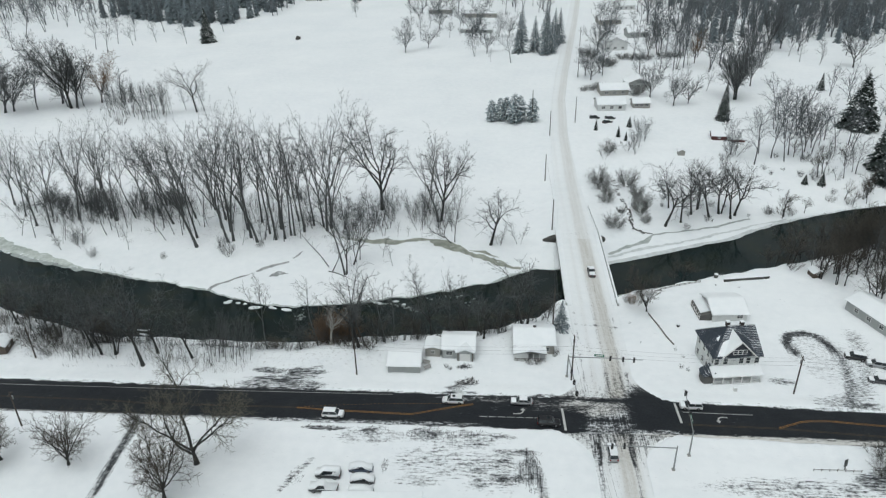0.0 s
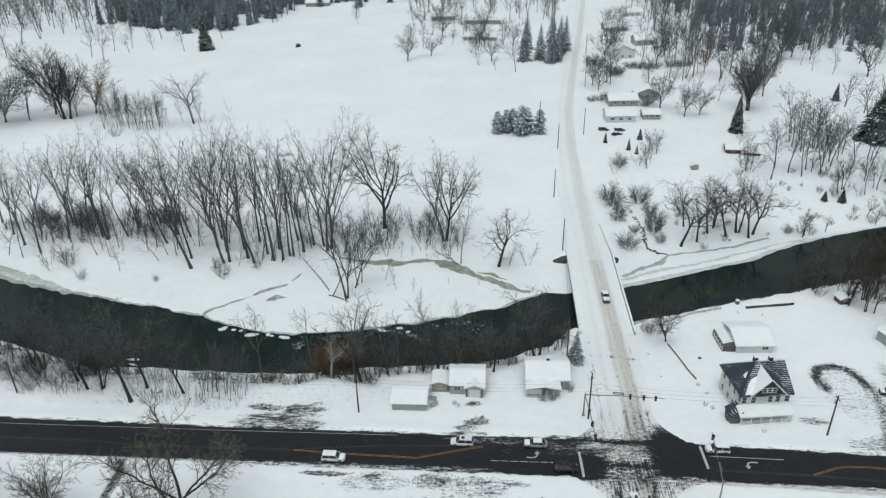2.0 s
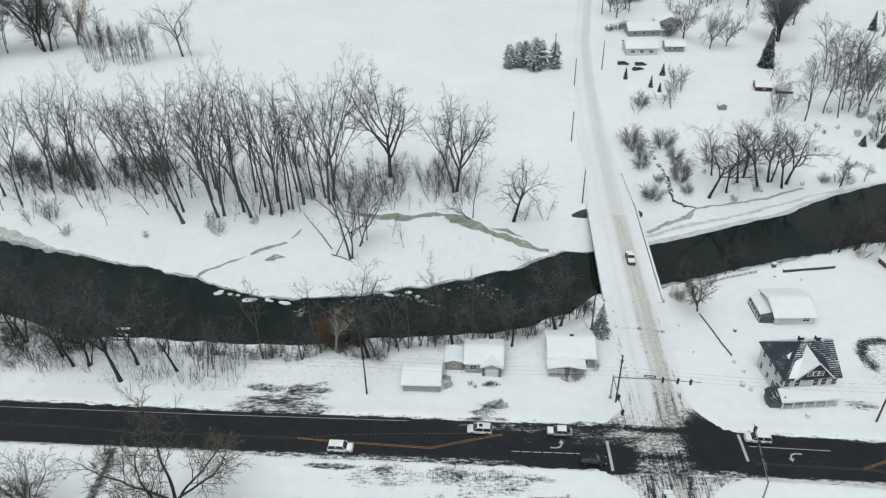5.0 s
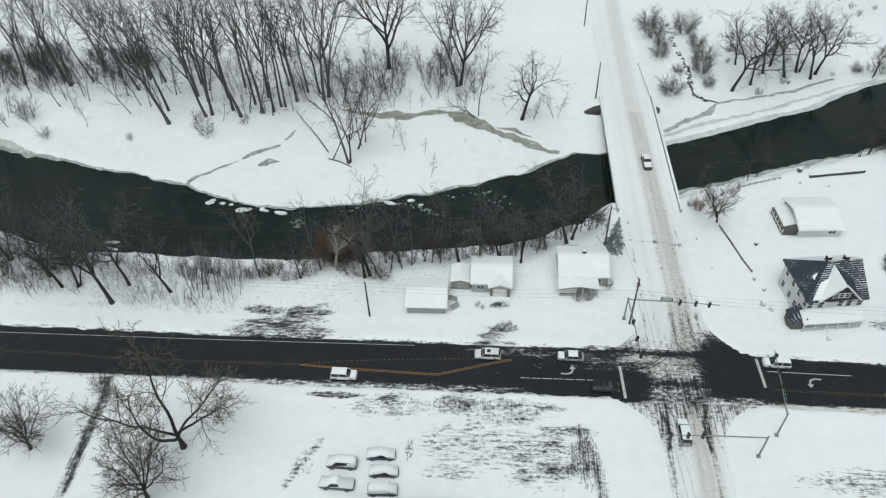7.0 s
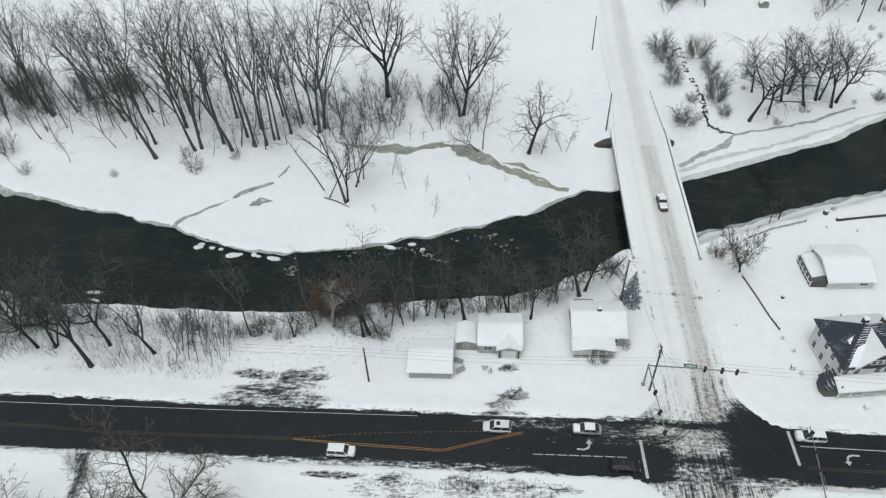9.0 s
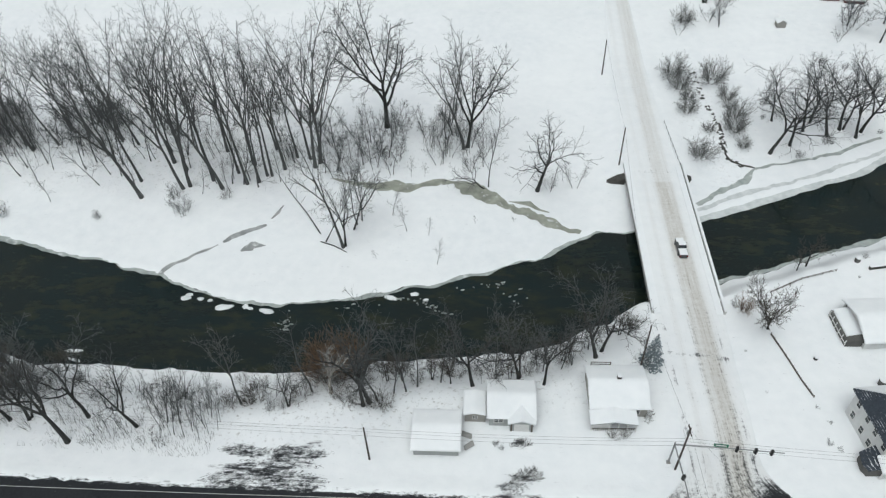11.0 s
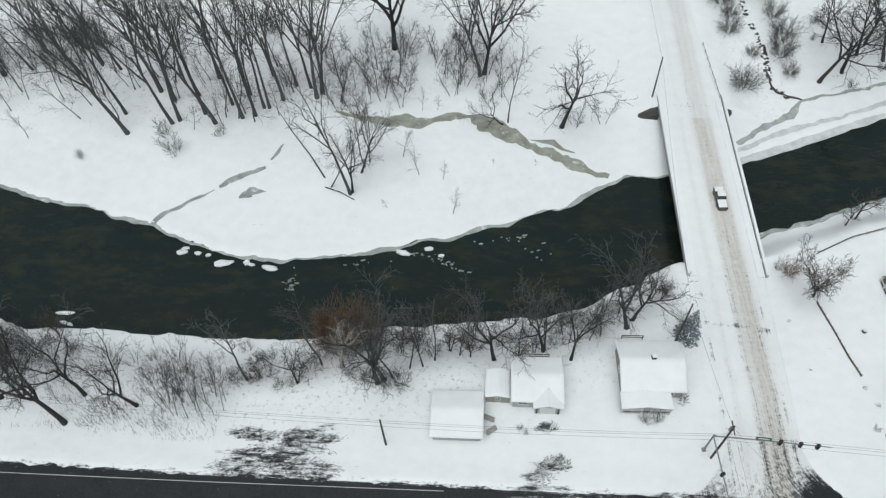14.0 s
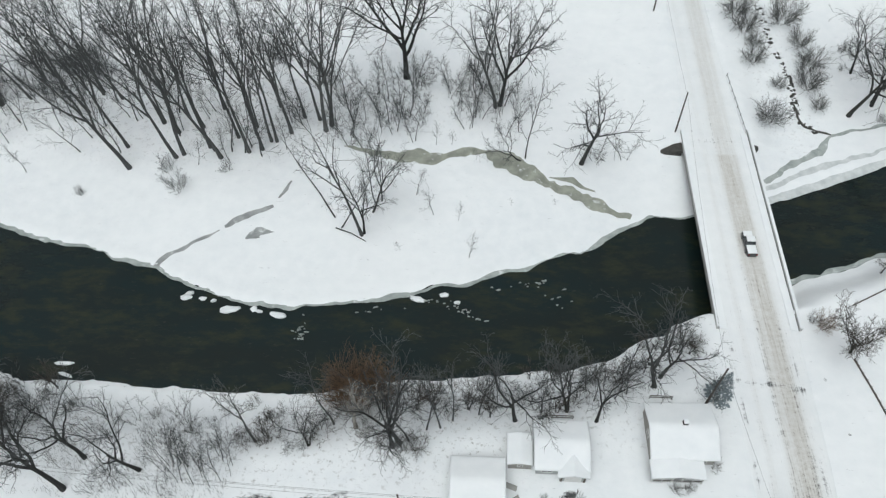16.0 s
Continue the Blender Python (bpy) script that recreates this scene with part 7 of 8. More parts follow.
def signal_mast(px_, py_, height, arms, label):
    """A steel pole with mast arms; arms: (dx, dy, [distances of heads], sign distance)."""
    mast = thing("traffic_signal", label, "traffic signal", "signals at the crossroads")
    z0 = ground_z(px_, py_) - 0.1
    part("pole", Build().tube([(0, 0, 0), (0, 0, height)], [0.17, 0.12], 10), M_STEEL, mast)
    part("base_plate", Build().box(-0.3, -0.3, 0, 0.3, 0.3, 0.35), M_CONCRETE, mast)
    for dx, dy, heads, sign in arms:
        ln = math.hypot(dx, dy)
        arm = part("mast_arm", Build().tube([(0, 0, height - 0.5), (dx * 0.5, dy * 0.5, height - 0.1), (dx, dy, height)], [0.12, 0.10, 0.07], 8), M_STEEL, mast)
        turn = math.degrees(math.atan2(dy, dx))
        for h in heads:
            signal_head(mast, dx * h / ln, dy * h / ln, height + 0.35, turn)
        if sign:
            x, y = dx * sign / ln, dy * sign / ln
            plate = part("street_sign", Build().box(-1.1, -0.04, -0.25, 1.1, 0.04, 0.25), M_GREEN_SIGN, mast, "green street sign")
            part("lettering", Build().box(-0.8, -0.055, -0.09, 0.8, -0.042, 0.09), M_TRIM, plate, "plain white bar")
            plate.matrix_local = pose(x, y, height + 0.45, -25, 0, turn)
    mast.matrix_world = pose(px_, py_, z0)
    return mast


signal_mast(18.3, 134.9, 6.2, ((16.3, -1.3, (9.3, 12.1, 14.5), 6.8), (0.6, -13.6, (5.8, 9.6, 13.3), 0)), "steel traffic signal mast with two long arms")
signal_mast(36.3, 106.6, 6.2, ((-16.4, -0.5, (10.0, 12.3, 15.0), 0),), "steel traffic signal mast with one long arm")
signal_mast(40.2, 110.6, 6.6, ((1.2, 12.6, (5, 8, 11.5), 3.0),), "steel traffic signal mast reaching over the main road")


def utility_pole(x, y, height, lean=(0.0, 0.0), arm=0.0, label="weathered wooden utility pole with cross-arm"):
    pole = thing("utility_pole", label, "utility pole", "utility poles")
    part("shaft", Build().tube([(0, 0, -0.8), (0, 0, height * 0.5), (0, 0, height)], [0.19, 0.16, 0.12], 8), M_WOODPOLE, pole)
    if arm:
        part("cross_arm", Build().box(-arm, -0.07, height - 0.75, arm, 0.07, height - 0.6), M_WOODPOLE, pole)
        for k in (-1, -0.4, 0.4, 1):
            part("insulator", Build().tube([(k * arm * 0.95, 0, height - 0.6), (k * arm * 0.95, 0, height - 0.4)], [0.05, 0.06], 6), M_CONCRETE_DARK, pole)
        part("transformer", Build().tube([(0.32, 0, height - 2.2), (0.32, 0, height - 1.3)], [0.22, 0.22], 10), M_STEEL, pole)
    pole.matrix_world = pose(x, y, ground_z(x, y), lean[0], lean[1], 90)
    return pole


for x, y, h, a in ((19.2, 133.7, 12.2, 1.0), (-30.3, 133.9, 9.6, 0), (-110, 137.4, 9.0, 0), (67.6, 130.8, 10.2, 0.9), (-99.3, 113.5, 9.3, 0.8), (16.3, 153.0, 13.0, 0), (20.9, 217.0, 11.0, 0), (21.2, 259, 10.9, 0), (26, 305, 11, 0), (38.5, 321, 12, 0), (47.5, 398, 13, 0), (56, 470, 12, 0), (19.0, 321, 15, 0)):
    utility_pole(x, y, h, arm=a)


def cable(a, b, sag, group="overhead cables"):
    t = np.linspace(0, 1, 14)
    p = np.outer(1 - t, a) + np.outer(t, b)
    p[:, 2] -= sag * 4 * t * (1 - t)
    return solid("overhead_cable", Build().tube(p, np.full(14, 0.015), 4), M_BLACK, "thin dark overhead cable between poles", "cable", group)


tops = [(-170, 139.5, 9.4), (-110, 137.4, 8.6), (-30.3, 133.9, 9.3), (19.2, 133.7, 9.4), (67.6, 130.8, 9.6), (140, 127, 9.4)]
for a, b in zip(tops, tops[1:]):
    for dz, dy in ((0, 0), (-1.1, 0.15), (-1.9, -0.1)):
        cable((a[0], a[1] + dy, a[2] + dz), (b[0], b[1] + dy, b[2] + dz), 0.7)
cable((19.2, 133.7, 11.6), (16.3, 153.0, 12.2), 0.3)
cable((16.3, 153.0, 12.0), (20.9, 217.0, 7.5), 1.0)
cable((20.9, 217.0, 7.4), (21.2, 259, 7.6), 0.6)
cable((19.2, 133.7, 11.6), (40.2, 110.6, 6.9), 0.5)
cable((19.2, 133.7, 11.7), (24, 60, 11), 1.2)
cable((18.2, 133.7, 11.7), (23, 60, 11), 1.2)


# ---- fences, walls and yard things ----
def fence(pts, spacing, height, label, rails=2, boards=False):
    ob = thing("fence", label, "fence")
    p = np.array(pts, float)
    s = np.concatenate([[0], np.cumsum(np.hypot(*np.diff(p, axis=0).T))])
    t = np.arange(0, s[-1], spacing)
    xy = [(float(np.interp(k, s, p[:, 0])), float(np.interp(k, s, p[:, 1]))) for k in t]
    for x, y in xy:
        z = ground_z(x, y)
        part("post", Build().box(x - 0.045, y - 0.045, z - 0.4, x + 0.045, y + 0.045, z + height), M_FENCE, ob)
    for (x0, y0), (x1, y1) in zip(xy, xy[1:]):
        z0, z1 = ground_z(x0, y0), ground_z(x1, y1)
        if boards:
            nx, ny = -(y1 - y0) * 0.03 / spacing, (x1 - x0) * 0.03 / spacing
            ends = [(x0 - nx, y0 - ny, z0), (x1 - nx, y1 - ny, z1), (x1 + nx, y1 + ny, z1), (x0 + nx, y0 + ny, z0)]
            part("board", Build().add([(x, y, z - 0.2) for x, y, z in ends] + [(x, y, z + height * 0.5) for x, y, z in ends], [(0, 1, 5, 4), (1, 2, 6, 5), (2, 3, 7, 6), (3, 0, 4, 7), (4, 5, 6, 7)]), M_FENCE, ob)
        for k in range(rails):
            h = height * (k + 0.7) / (rails + 0.2)
            part("rail", Build().tube([(x0, y0, ground_z(x0, y0) + h), (x1, y1, ground_z(x1, y1) + h)], [0.06, 0.06], 4), M_FENCE, ob)
    return ob


fence([(41.8, 162.0), (44.1, 152.3), (45.5, 147.5)], 1.3, 0.65, "dark weathered fence half buried in snow", 1, True)
fence([(44.5, 172.5), (52, 176.5), (60, 179.0)], 1.6, 0.7, "low fence along the snowy bank")
solid("retaining_wall", Build().box(-6.6, -0.25, -0.6, 6.6, 0.25, 0.75), M_STONE, "long low dark stone wall beside the yard", "wall", at=pose(72.4, 180.6, ground_z(72.4, 180.6), 0, 0, 9.6))
solid("wall_snow", Build().soft_box(-6.7, -0.32, 0.0, 6.7, 0.32, 0.22, 0.12), M_SNOW, "ridge of snow on the stone wall", "snow", at=pose(72.4, 180.6, ground_z(72.4, 180.6) + 0.75, 0, 0, 9.6))


def bin_thing(name, x, y, w, h, material, label, cat):
    ob = thing(name, label, cat)
    part("body", Build().tube([(0, 0, -0.1), (0, 0, h * 0.8), (0, 0, h)], [w * 0.9, w, w * 0.95], 10), material, ob)
    part("snow_cap", Build().tube([(0, 0, h), (0, 0, h + 0.15), (0, 0, h + 0.26)], [w, w * 0.9, w * 0.4], 10), M_SNOW, ob, "cap of snow")
    ob.matrix_world = pose(x, y, ground_z(x, y))
    return ob


bin_thing("barrel", 57.8, 151.2, 0.75, 1.3, M_CONCRETE_DARK, "dark barrel with a cap of snow in the yard", "barrel")
bin_thing("barrel", 64.2, 181.6, 0.6, 1.0, M_CONCRETE_DARK, "dark barrel with a cap of snow by the wall", "barrel")
bin_thing("bucket", 48.2, 156.5, 0.4, 0.6, M_BLACK, "dark bucket in the snow", "bucket")
for x, y, w in ((45.2, 146.0, 0.5), (46.4, 143.0, 0.5), (45.0, 139.0, 0.8), (46.3, 138.0, 0.6), (36.5, 158.5, 0.35), (37.6, 149, 0.3), (66, 182.5, 0.8), (63, 177, 0.4), (69, 176, 0.35)):
    plant("greybrush", x, y, w * 2)
mailbox = thing("trash_bin", "pale snow-topped bin in front of the house", "bin")
part("body", Build().soft_box(-0.35, -0.35, 0, 0.35, 0.35, 0.9, 0.1), M_TRIM, mailbox)
part("snow_cap", Build().soft_box(-0.38, -0.38, 0.9, 0.38, 0.38, 1.1, 0.1), M_SNOW, mailbox, "cap of snow")
mailbox.matrix_world = pose(55.0, 131.2, ground_z(55, 131.2))

fence([(63.0, 107.4), (67.5, 107.5), (72.6, 107.5)], 1.5, 0.6, "low grey rail in the snow beside the lot", 1)
board = thing("signboard", "narrow dark signboard standing in the snow", "sign")
part("post", Build().box(-0.07, -0.07, -0.3, 0.07, 0.07, 1.2), M_WOODPOLE, board)
part("board", Build().soft_box(-0.35, -0.06, 1.0, 0.35, 0.06, 2.8, 0.05), M_DARKSTEEL, board, "dark sign board")
board.matrix_world = pose(69.0, 107.9, ground_z(69, 107.9), 0, -6, 20)
for x, y, h in ((74.6, 107.0, 2.6), (75.6, 106.2, 3.0), (76.8, 107.2, 3.2), (78, 106, 3)):
    plant("brush", x, y, h)
for cx, cy, turn in ((-14.0, 136.6, 35), (-14.4, 138.6, -20)):
    solid("plank_panel", Build().box(-0.9, -0.5, 0.0, 0.9, -0.4, 0.9).box(-0.9, -0.4, 0.02, -0.8, 0.5, 0.1).box(0.8, -0.4, 0.02, 0.9, 0.5, 0.1), M_CONCRETE, "grey panel propped beside the garage", "panel", at=pose(cx, cy, ground_z(cx, cy), -40, 0, turn))

# fallen trunks on the snowy point
log = Build().tube([(-61.5, 209.5, ground_z(-61.5, 209.5) + 2.2), (-58, 204.4, ground_z(-58, 204.4) + 1.8), (-53, 198, ground_z(-53, 198) + 0.9), (-49.2, 192.6, ground_z(-49.2, 192.6) + 0.05)], [0.05, 0.09, 0.13, 0.16], 6)
for k in range(7):
    f = k / 7
    x, y, z = -61 + 8 * f, 208.8 - 11 * f, ground_z(-58, 204) + 2.0 - 1.2 * f
    log.tube([(x, y, z), (x - 1.2 + k % 3, y + 1.4, z + 0.9), (x - 2.0 + 1.6 * (k % 3), y + 2.2, z + 1.2)], [0.05, 0.035, 0.02], 4)
solid("fallen_tree", log, M_BARK_DARK, "thin fallen tree leaning across the snow", "log")
solid("fallen_log", Build().tube([(-48.8, 190.2, ground_z(-48.8, 190.2) + 0.1), (-45.5, 189, ground_z(-45.5, 189) + 0.25), (-42.5, 187.4, ground_z(-42.5, 187.4) + 0.1)], [0.14, 0.12, 0.1], 6), M_BARK_DARK, "short fallen log in the snow", "log")
solid("field_stone", Build().tube([(-132.5, 497, ground_z(-132, 497) - 0.2), (-131.5, 497, ground_z(-132, 497) + 1.2), (-130, 497.5, ground_z(-130, 497) + 0.9)], [1.2, 1.6, 0.8], 7), M_STONE, "dark heap in the snowy field", "stone heap")

# the ditch with dark stones
ditch_rng = random.Random(5)
DITCH = [(47, 262), (47.3, 251), (48.4, 241.7), (49.2, 235), (48.6, 228.7), (48.7, 222.5), (51.3, 219.7)]
ditch_len = np.array(DITCH, float)
for i in range(90):
    t = ditch_rng.random() * (len(DITCH) - 1.001)
    k = int(t)
    x = DITCH[k][0] + (DITCH[k + 1][0] - DITCH[k][0]) * (t - k) + ditch_rng.uniform(-0.7, 0.7)
    y = DITCH[k][1] + (DITCH[k + 1][1] - DITCH[k][1]) * (t - k) + ditch_rng.uniform(-0.5, 0.5)
    a, b, c = ditch_rng.uniform(0.15, 0.6), ditch_rng.uniform(0.12, 0.4), ditch_rng.uniform(0.12, 0.3)
    n = 7
    v = [(a * s * math.cos(j * 6.283 / n) * ditch_rng.uniform(0.8, 1.2), b * s * math.sin(j * 6.283 / n) * ditch_rng.uniform(0.8, 1.2), h * c) for s, h in ((1, -0.6), (0.9, 0.5), (0.4, 1.0)) for j in range(n)]
    f = [(q * n + j, q * n + (j + 1) % n, q * n + n + (j + 1) % n, q * n + n + j) for q in range(2) for j in range(n)] + [tuple(range(2 * n, 3 * n))]
    solid("ditch_stone", Build().add(v, f), M_STONE, "dark stone showing in the snowy ditch", "stone", "stones in the ditch", at=pose(x, y, ground_z(x, y), 0, 0, ditch_rng.uniform(0, 180)))
ribbon("ditch_water", [(48.4, 228.5), (48.3, 224), (49.6, 220.6), (53, 219.4), (54.5, 219.2)], [0.2, 0.25, 0.35, 0.35, 0.2], M_STONE, "dark open water of the ditch", "water", seed=41, lift=0.08)


# ---- vehicles ----
def vehicle(kind, paint, x, y, heading, label, snow=0.0, group=""):
    """A car, SUV or pickup with shaped body, glass, lamps and wheels. It faces along +x before turning by heading."""
    L, W, H, ground_c = {"sedan": (4.75, 1.82, 1.42, 0.2), "suv": (4.75, 1.9, 1.70, 0.24), "pickup": (5.6, 1.98, 1.82, 0.28), "van": (5.0, 1.95, 1.9, 0.24)}[kind]
    car = thing({"sedan": "car", "suv": "suv", "pickup": "pickup_truck", "van": "van"}[kind], label, {"pickup": "pickup truck"}.get(kind, "car"), group)
    belt = H * (0.62 if kind == "sedan" else 0.60)
    hood = belt * 0.97
    # lower body: stations along the length with rounded plan and shoulders
    xs = np.array([-0.5, -0.485, -0.44, -0.30, 0.0, 0.28, 0.42, 0.48, 0.5]) * L
    top = np.array([0.80, 0.93, 1.0, 1.0, 1.0, 0.98, 0.90, 0.80, 0.62]) * hood
    wid = np.array([0.76, 0.90, 0.97, 1.0, 1.0, 1.0, 0.95, 0.82, 0.58]) * W / 2
    v, n = [], 10
    for a, t, w in zip(xs, top, wid):
        lo = ground_c
        v += [(a, -w * 0.92, lo), (a, -w, lo + 0.18), (a, -w, t * 0.72), (a, -w * 0.94, t * 0.95), (a, -w * 0.80, t), (a, w * 0.80, t), (a, w * 0.94, t * 0.95), (a, w, t * 0.72), (a, w, lo + 0.18), (a, w * 0.92, lo)]
    m = len(xs)
    f = [(i * n + j, i * n + (j + 1) % n, i * n + n + (j + 1) % n, i * n + n + j) for i in range(m - 1) for j in range(n)] + [tuple(range(n))[::-1], tuple(range((m - 1) * n, m * n))]
    part("body", Build().add(v, f), paint, car, "", True)
    # cabin: glass sides below a painted roof
    c0, c1, r0, r1 = {"sedan": (-0.42, 0.24, -0.24, 0.07), "suv": (-0.485, 0.26, -0.41, 0.10), "pickup": (-0.10, 0.24, -0.06, 0.12), "van": (-0.49, 0.28, -0.45, 0.14)}[kind]
    c0, c1, r0, r1 = c0 * L, c1 * L, r0 * L, r1 * L
    wb, wr = W / 2 * 0.92, W / 2 * 0.74
    cab = [(c0, -wb, belt * 0.95), (c1, -wb, belt * 0.95), (c1, wb, belt * 0.95), (c0, wb, belt * 0.95), (r0, -wr, H - 0.06), (r1, -wr, H - 0.06), (r1, wr, H - 0.06), (r0, wr, H - 0.06)]
    part("window_glass", Build().add(cab, [(0, 1, 5, 4), (1, 2, 6, 5), (2, 3, 7, 6), (3, 0, 4, 7), (4, 5, 6, 7)]), M_GLASS, car, "dark tinted windows")
    part("roof", Build().soft_box(r0 - 0.04, -wr - 0.03, H - 0.09, r1 + 0.04, wr + 0.03, H + 0.02, 0.05), paint, car)
    for sy_ in (-1, 1):
        for a, b in ((c0, r0), ((c0 + c1) / 2 - 0.1, (r0 + r1) / 2), (c1, r1)):
            part("pillar", Build().tube([(a, sy_ * wb, belt * 0.95), (b, sy_ * wr, H - 0.05)], [0.05, 0.045], 4), paint, car)
        part("mirror", Build().soft_box(c1 - 0.35, sy_ * (W / 2 + 0.08) - 0.09, belt * 0.98, c1 - 0.2, sy_ * (W / 2 + 0.08) + 0.09, belt * 0.98 + 0.16, 0.03), paint, car)
    if kind == "suv" and not snow:
        part("sunroof", Build().soft_box(r1 - 1.0, -0.36, H + 0.02, r1 - 0.35, 0.36, H + 0.035, 0.01), M_GLASS, car, "dark glass sunroof")
    if kind == "pickup":
        part("truck_bed", Build().box(-0.46 * L, -W / 2 * 0.84, hood - 0.02, -0.12 * L, W / 2 * 0.84, hood + 0.02), M_BLACK, car, "dark truck bed")
    for sx in (-1, 1):
        for sy_ in (-1, 1):
            r = 0.33 if kind == "sedan" else 0.37
            cx, cy = sx * L * 0.3, sy_ * (W / 2 - 0.10)
            wheel = part("wheel", Build().tube([(cx, cy - 0.12, r), (cx, cy + 0.12, r)], [r, r], 14), M_TYRE, car, "black tyre")
            part("rim", Build().tube([(cx, cy + sy_ * 0.10, r), (cx, cy + sy_ * 0.135, r)], [r * 0.6, r * 0.55], 10), M_RIM, wheel, "alloy rim")
    for sy_ in (-1, 1):
        part("headlight", Build().soft_box(0.462 * L, sy_ * W * 0.36 - 0.17, hood * 0.60, 0.492 * L, sy_ * W * 0.36 + 0.17, hood * 0.76, 0.02), M_LAMP, car)
        part("tail_light", Build().soft_box(-0.503 * L, sy_ * W * 0.37 - 0.12, hood * 0.62, -0.485 * L, sy_ * W * 0.37 + 0.12, hood * 0.90, 0.02), M_TAIL, car)
    if snow >= 0.3:
        poly = [(-0.49 * L, hood * 0.9), (0.48 * L, hood * 0.82), (0.465 * L, hood + snow * 0.6), (c1 + 0.2, hood + snow), (r1 + 0.2, H + snow * 0.8), (r1 - 0.2, H + snow), (r0 + 0.2, H + snow), (r0 - 0.15, H + snow * 0.8), (min(c0 - 0.1, r0 - 0.3), hood + snow), (-0.49 * L, hood + snow * 0.6)]
        w0, w1 = W * 0.47, W * 0.36
        n = len(poly)
        top_y = [w1 if z > hood + snow * 0.7 else w0 for _, z in poly]
        part("snow_mantle", Build().add([(a, -w, z) for (a, z), w in zip(poly, top_y)] + [(a, w, z) for (a, z), w in zip(poly, top_y)], [(i, (i + 1) % n, n + (i + 1) % n, n + i) for i in range(n)] + [tuple(range(n))[::-1], tuple(range(n, 2 * n))]), M_SNOW, car, "thick snow over roof and bonnet", True)
    elif snow:
        part("roof_snow", Build().soft_box(r0 - 0.1, -wr - 0.05, H, r1 + 0.15, wr + 0.05, H + snow, snow * 0.8), M_SNOW, car, "thick snow on the roof", True)
        part("hood_snow", Build().soft_box(c1 + 0.05, -W * 0.42, hood * 0.95, 0.47 * L, W * 0.42, hood + snow * 0.9, snow * 0.8), M_SNOW, car, "thick snow on the bonnet", True)
        if kind == "pickup":
            part("bed_snow", Build().soft_box(-0.47 * L, -W * 0.43, hood, -0.12 * L, W * 0.43, hood + snow, snow * 0.8), M_SNOW, car, "snow in the truck bed", True)
    if abs(y - float(along(ROAD_MID, x))) < 5.3:
        z = 0.03
    elif abs(x - lane_x(y)) < 6:
        z = lane_z(y) + 0.05
    else:
        z = ground_z(x, y) - 0.05
    car.matrix_world = pose(x, y, z, 0, 0, heading)
    return car


vehicle("suv", PAINT["white"], 43.9, 125.1, 178, "white SUV waiting at the stop bar", 0.06)
vehicle("suv", PAINT["black"], 13.1, 118.7, -1, "black SUV waiting at the stop bar")
vehicle("suv", PAINT["white"], -7.4, 125.0, 179, "white SUV on the main road")
vehicle("sedan", PAINT["silver"], 7.6, 125.2, 179, "silver car with snow on its roof at the junction", 0.05)
vehicle("suv", PAINT["white"], -33.0, 119.5, -1, "white SUV with roof bars on the main road", 0.05)
vehicle("pickup", PAINT["charcoal"], 30.1, 186.5, 91, "dark pickup with snow in its bed crossing the bridge", 0.07)
vehicle("suv", PAINT["silver"], 25.1, 110.2, 90, "snow-dusted SUV waiting at the crossroads", 0.12)
for kind, p, x, y, h, s in (("van", "charcoal", -30.6, 102.2, 178, 0.3), ("pickup", "charcoal", -30.8, 98.6, 178, 0.35), ("sedan", "blue", -24.4, 104.0, 2, 0.35), ("sedan", "charcoal", -23.6, 101.0, 2, 0.4), ("suv", "black", -23.4, 97.9, 2, 0.35)):
    vehicle(kind, PAINT[p], x, y, h, "parked vehicle buried under thick snow in the lot", s, "vehicles parked in the lot")
for kind, p, x, y, h in (("suv", "black", 86.5, 144.4, 165), ("suv", "silver", 90.2, 141.6, 165), ("sedan", "charcoal", 88.0, 135.6, 170)):
    vehicle(kind, PAINT[p], x, y, h, "dark car parked in the snowy yard", 0.12, "cars parked in the yard")
for kind, p, x, y, h in (("suv", "black", 48, 327, 0), ("suv", "charcoal", 55, 326, 10), ("sedan", "black", 53, 321, 20)):
    vehicle(kind, PAINT[p], x, y, h, "dark snow-dusted car parked by the far house", 0.15, "cars parked by the far house")


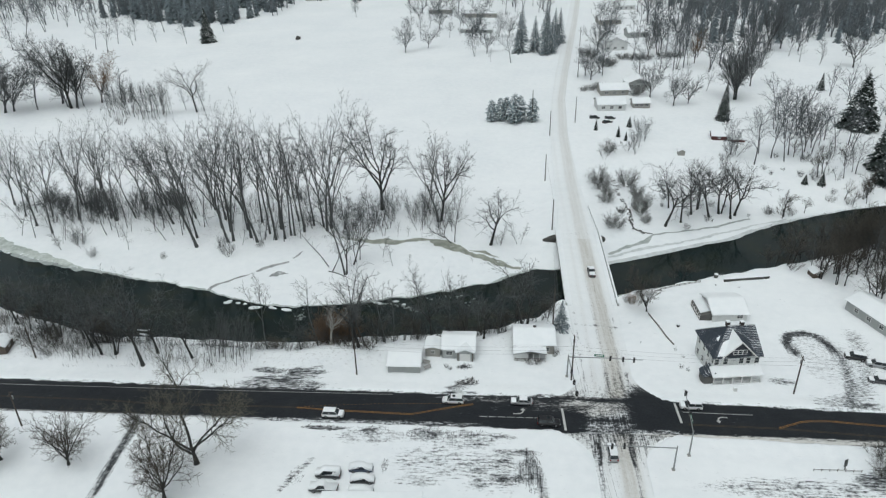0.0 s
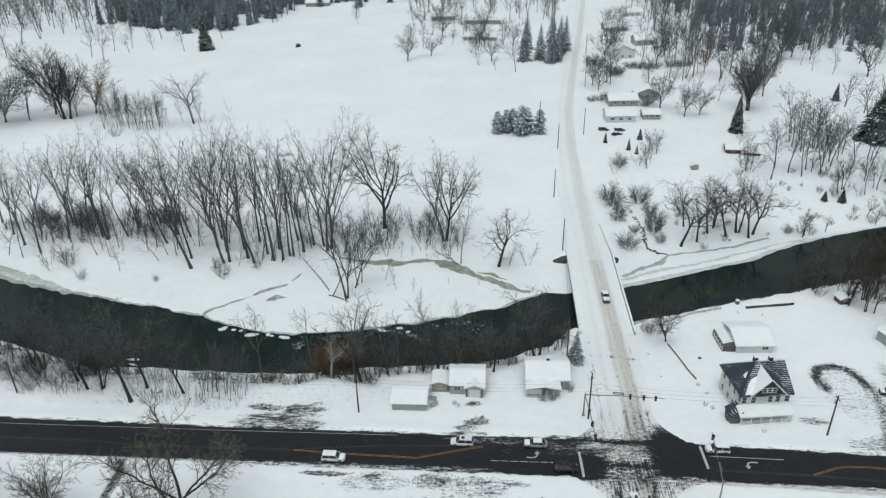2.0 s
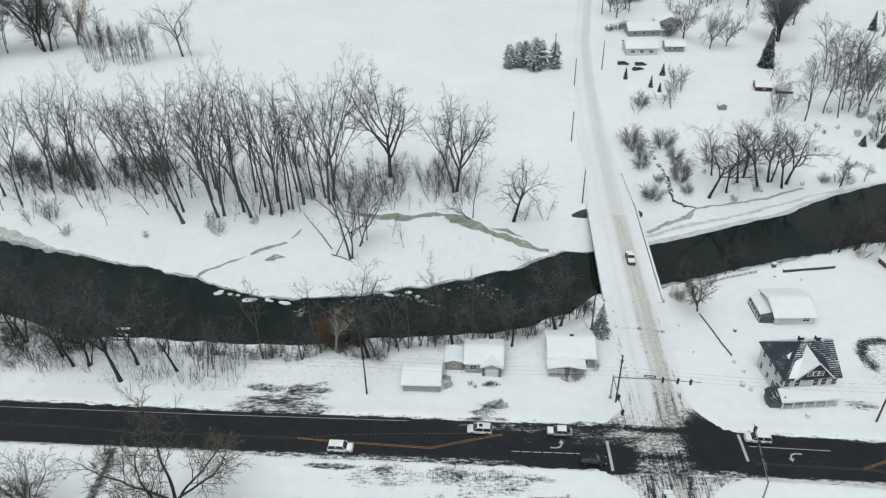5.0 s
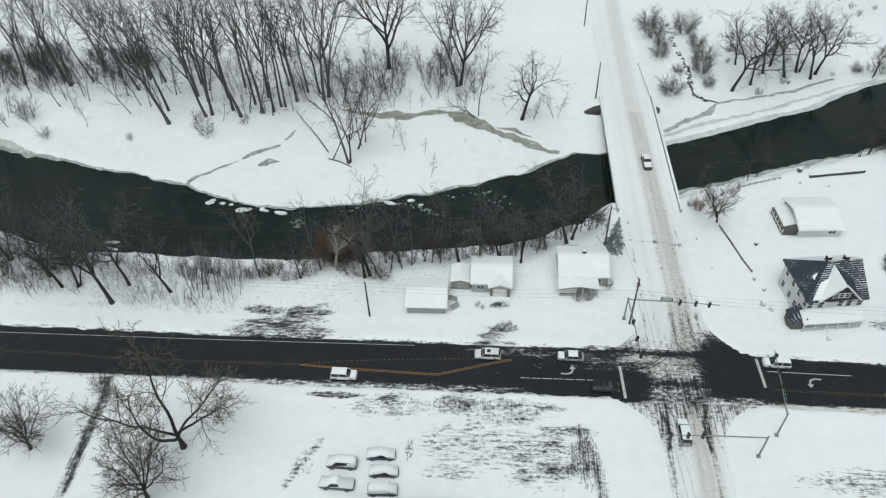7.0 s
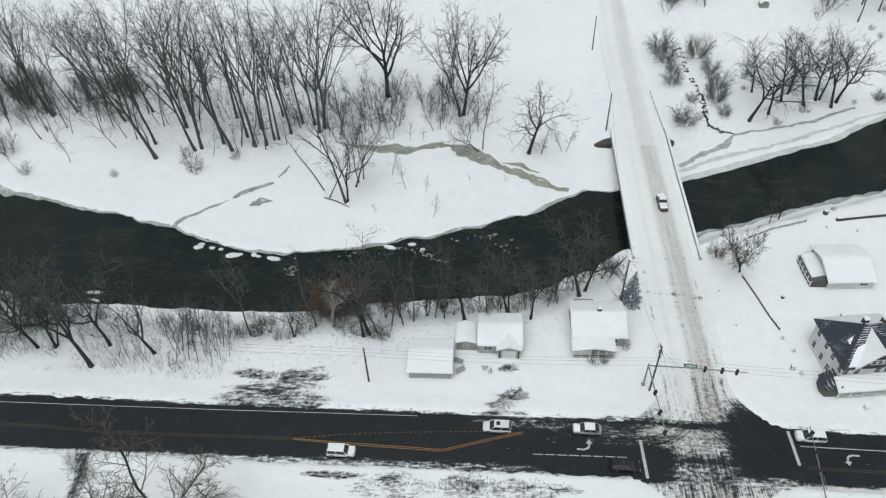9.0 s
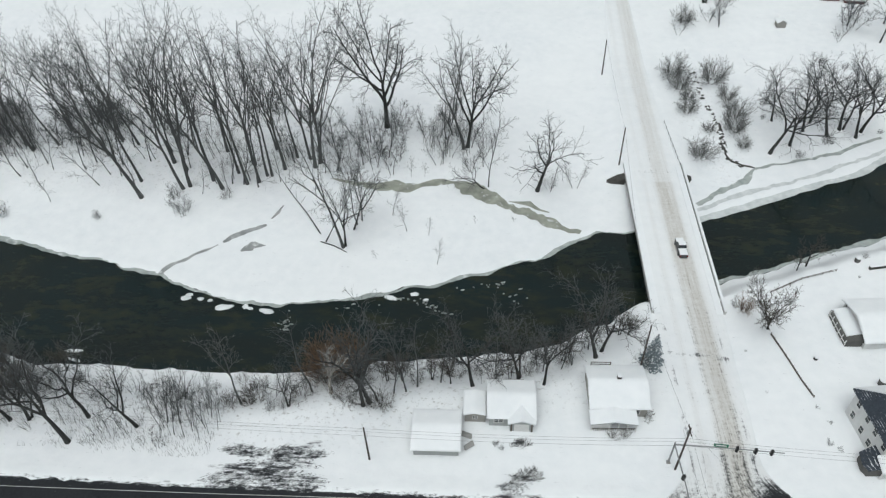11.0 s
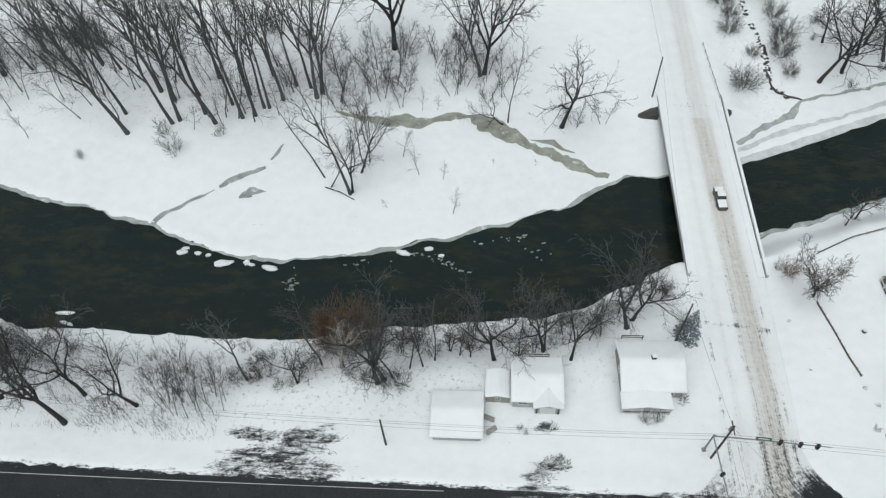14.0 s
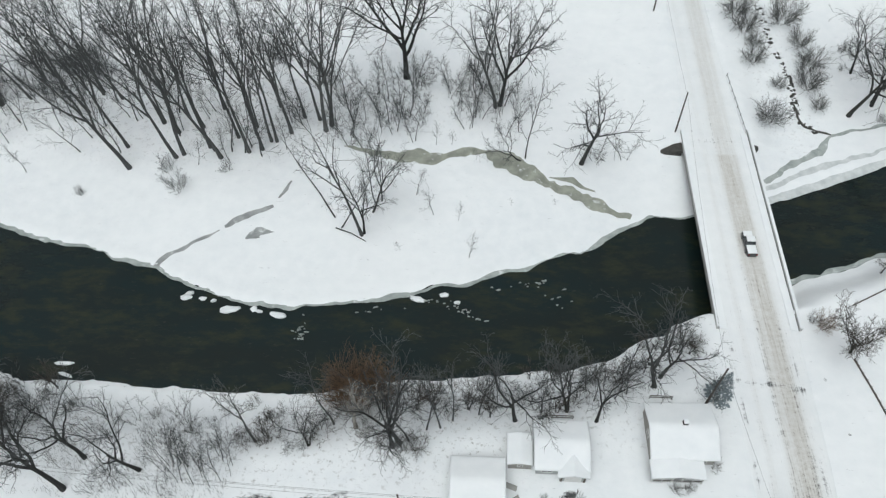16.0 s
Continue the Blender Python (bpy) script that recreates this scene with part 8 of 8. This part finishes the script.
# ---- dry grass and matted stalks in the snow ----
def blades(name, places, length, width, rise, material, label, category, seed):
    """Thin bent blades, too many to count. places: x, y, heading; rise: how steeply they stand, in degrees."""
    r = random.Random(seed)
    b = Build()
    for x, y, heading in places:
        a, up = math.radians(heading), math.radians(r.uniform(*rise))
        ln, w = r.uniform(*length), r.uniform(*width)
        dx, dy, dz = math.cos(a) * math.cos(up) * ln, math.sin(a) * math.cos(up) * ln, math.sin(up) * ln
        z = ground_z(x, y) - 0.03
        sx, sy_ = -math.sin(a) * w, math.cos(a) * w
        b.add([(x - sx, y - sy_, z), (x + sx, y + sy_, z), (x + dx * 0.6 + sx, y + dy * 0.6 + sy_, z + dz * 0.75), (x + dx * 0.6 - sx, y + dy * 0.6 - sy_, z + dz * 0.75), (x + dx, y + dy, z + dz * 0.8)], [(0, 1, 2, 3), (3, 2, 4)])
    return tagged(new(name, b.mesh(name, material)), label, category, "", "stuff")


grass_rng = random.Random(31)


def strewn(spots):
    """Positions inside ellipses: x, y, half-widths, count, mean heading and its spread."""
    out = []
    for cx, cy, rx_, ry_, count, heading, spread in spots:
        for _ in range(count):
            a, q = grass_rng.uniform(0, 6.283), math.sqrt(grass_rng.random())
            out.append((cx + rx_ * q * math.cos(a), cy + ry_ * q * math.sin(a), heading + grass_rng.gauss(0, spread)))
    return out


blades("matted_stalks", strewn(((-47, 129.4, 10.5, 2.2, 420, 12, 22), (-45, 132.6, 8, 1.0, 130, 8, 18), (-42.5, 134.7, 6, 1.2, 130, 8, 18), (-51.5, 134.9, 5, 0.9, 90, 5, 18), (-48, 127.2, 11, 0.8, 130, 15, 20),
                                (-4.6, 131.6, 2.6, 1.1, 150, 30, 30), (-7.0, 129.4, 2.4, 1.1, 90, 25, 25), (-5.4, 137.4, 2.0, 0.8, 110, 40, 50), (-34, 115.4, 5.5, 0.6, 80, 0, 20), (-24, 114.6, 4, 1.3, 130, 80, 40), (-12, 114.4, 5, 1.8, 220, 80, 30),
                                (-2, 114.2, 6, 1.4, 120, 70, 40), (6, 109.9, 5, 0.8, 110, 0, 15), (3, 106.4, 5, 1.6, 130, 5, 25), (9, 104, 2.2, 5, 230, 95, 12), (4, 102.4, 4, 1.2, 130, 0, 30), (-37, 102, 1.6, 2.6, 60, 60, 20), (-20, 105, 0.6, 2, 30, 80, 20))),
       (0.3, 1.0), (0.015, 0.04), (3, 22), M_BLACK, "dark matted stalks lying in the snow", "dead weeds", 3)
slope = []
for _ in range(5200):
    x = grass_rng.uniform(-128, -57)
    y = float(bank_s(x)) - 6 - 16 * grass_rng.random()
    if y > 130.5 and value_noise(x * 0.25, y * 0.25, 81) > -0.35:
        slope.append((x, y, 110 + grass_rng.gauss(0, 30)))
blades("dry_grass", slope, (0.35, 1.1), (0.008, 0.018), (25, 65), M_TWIG, "thin dry grass and twigs on the snowy slope", "grass", 4)
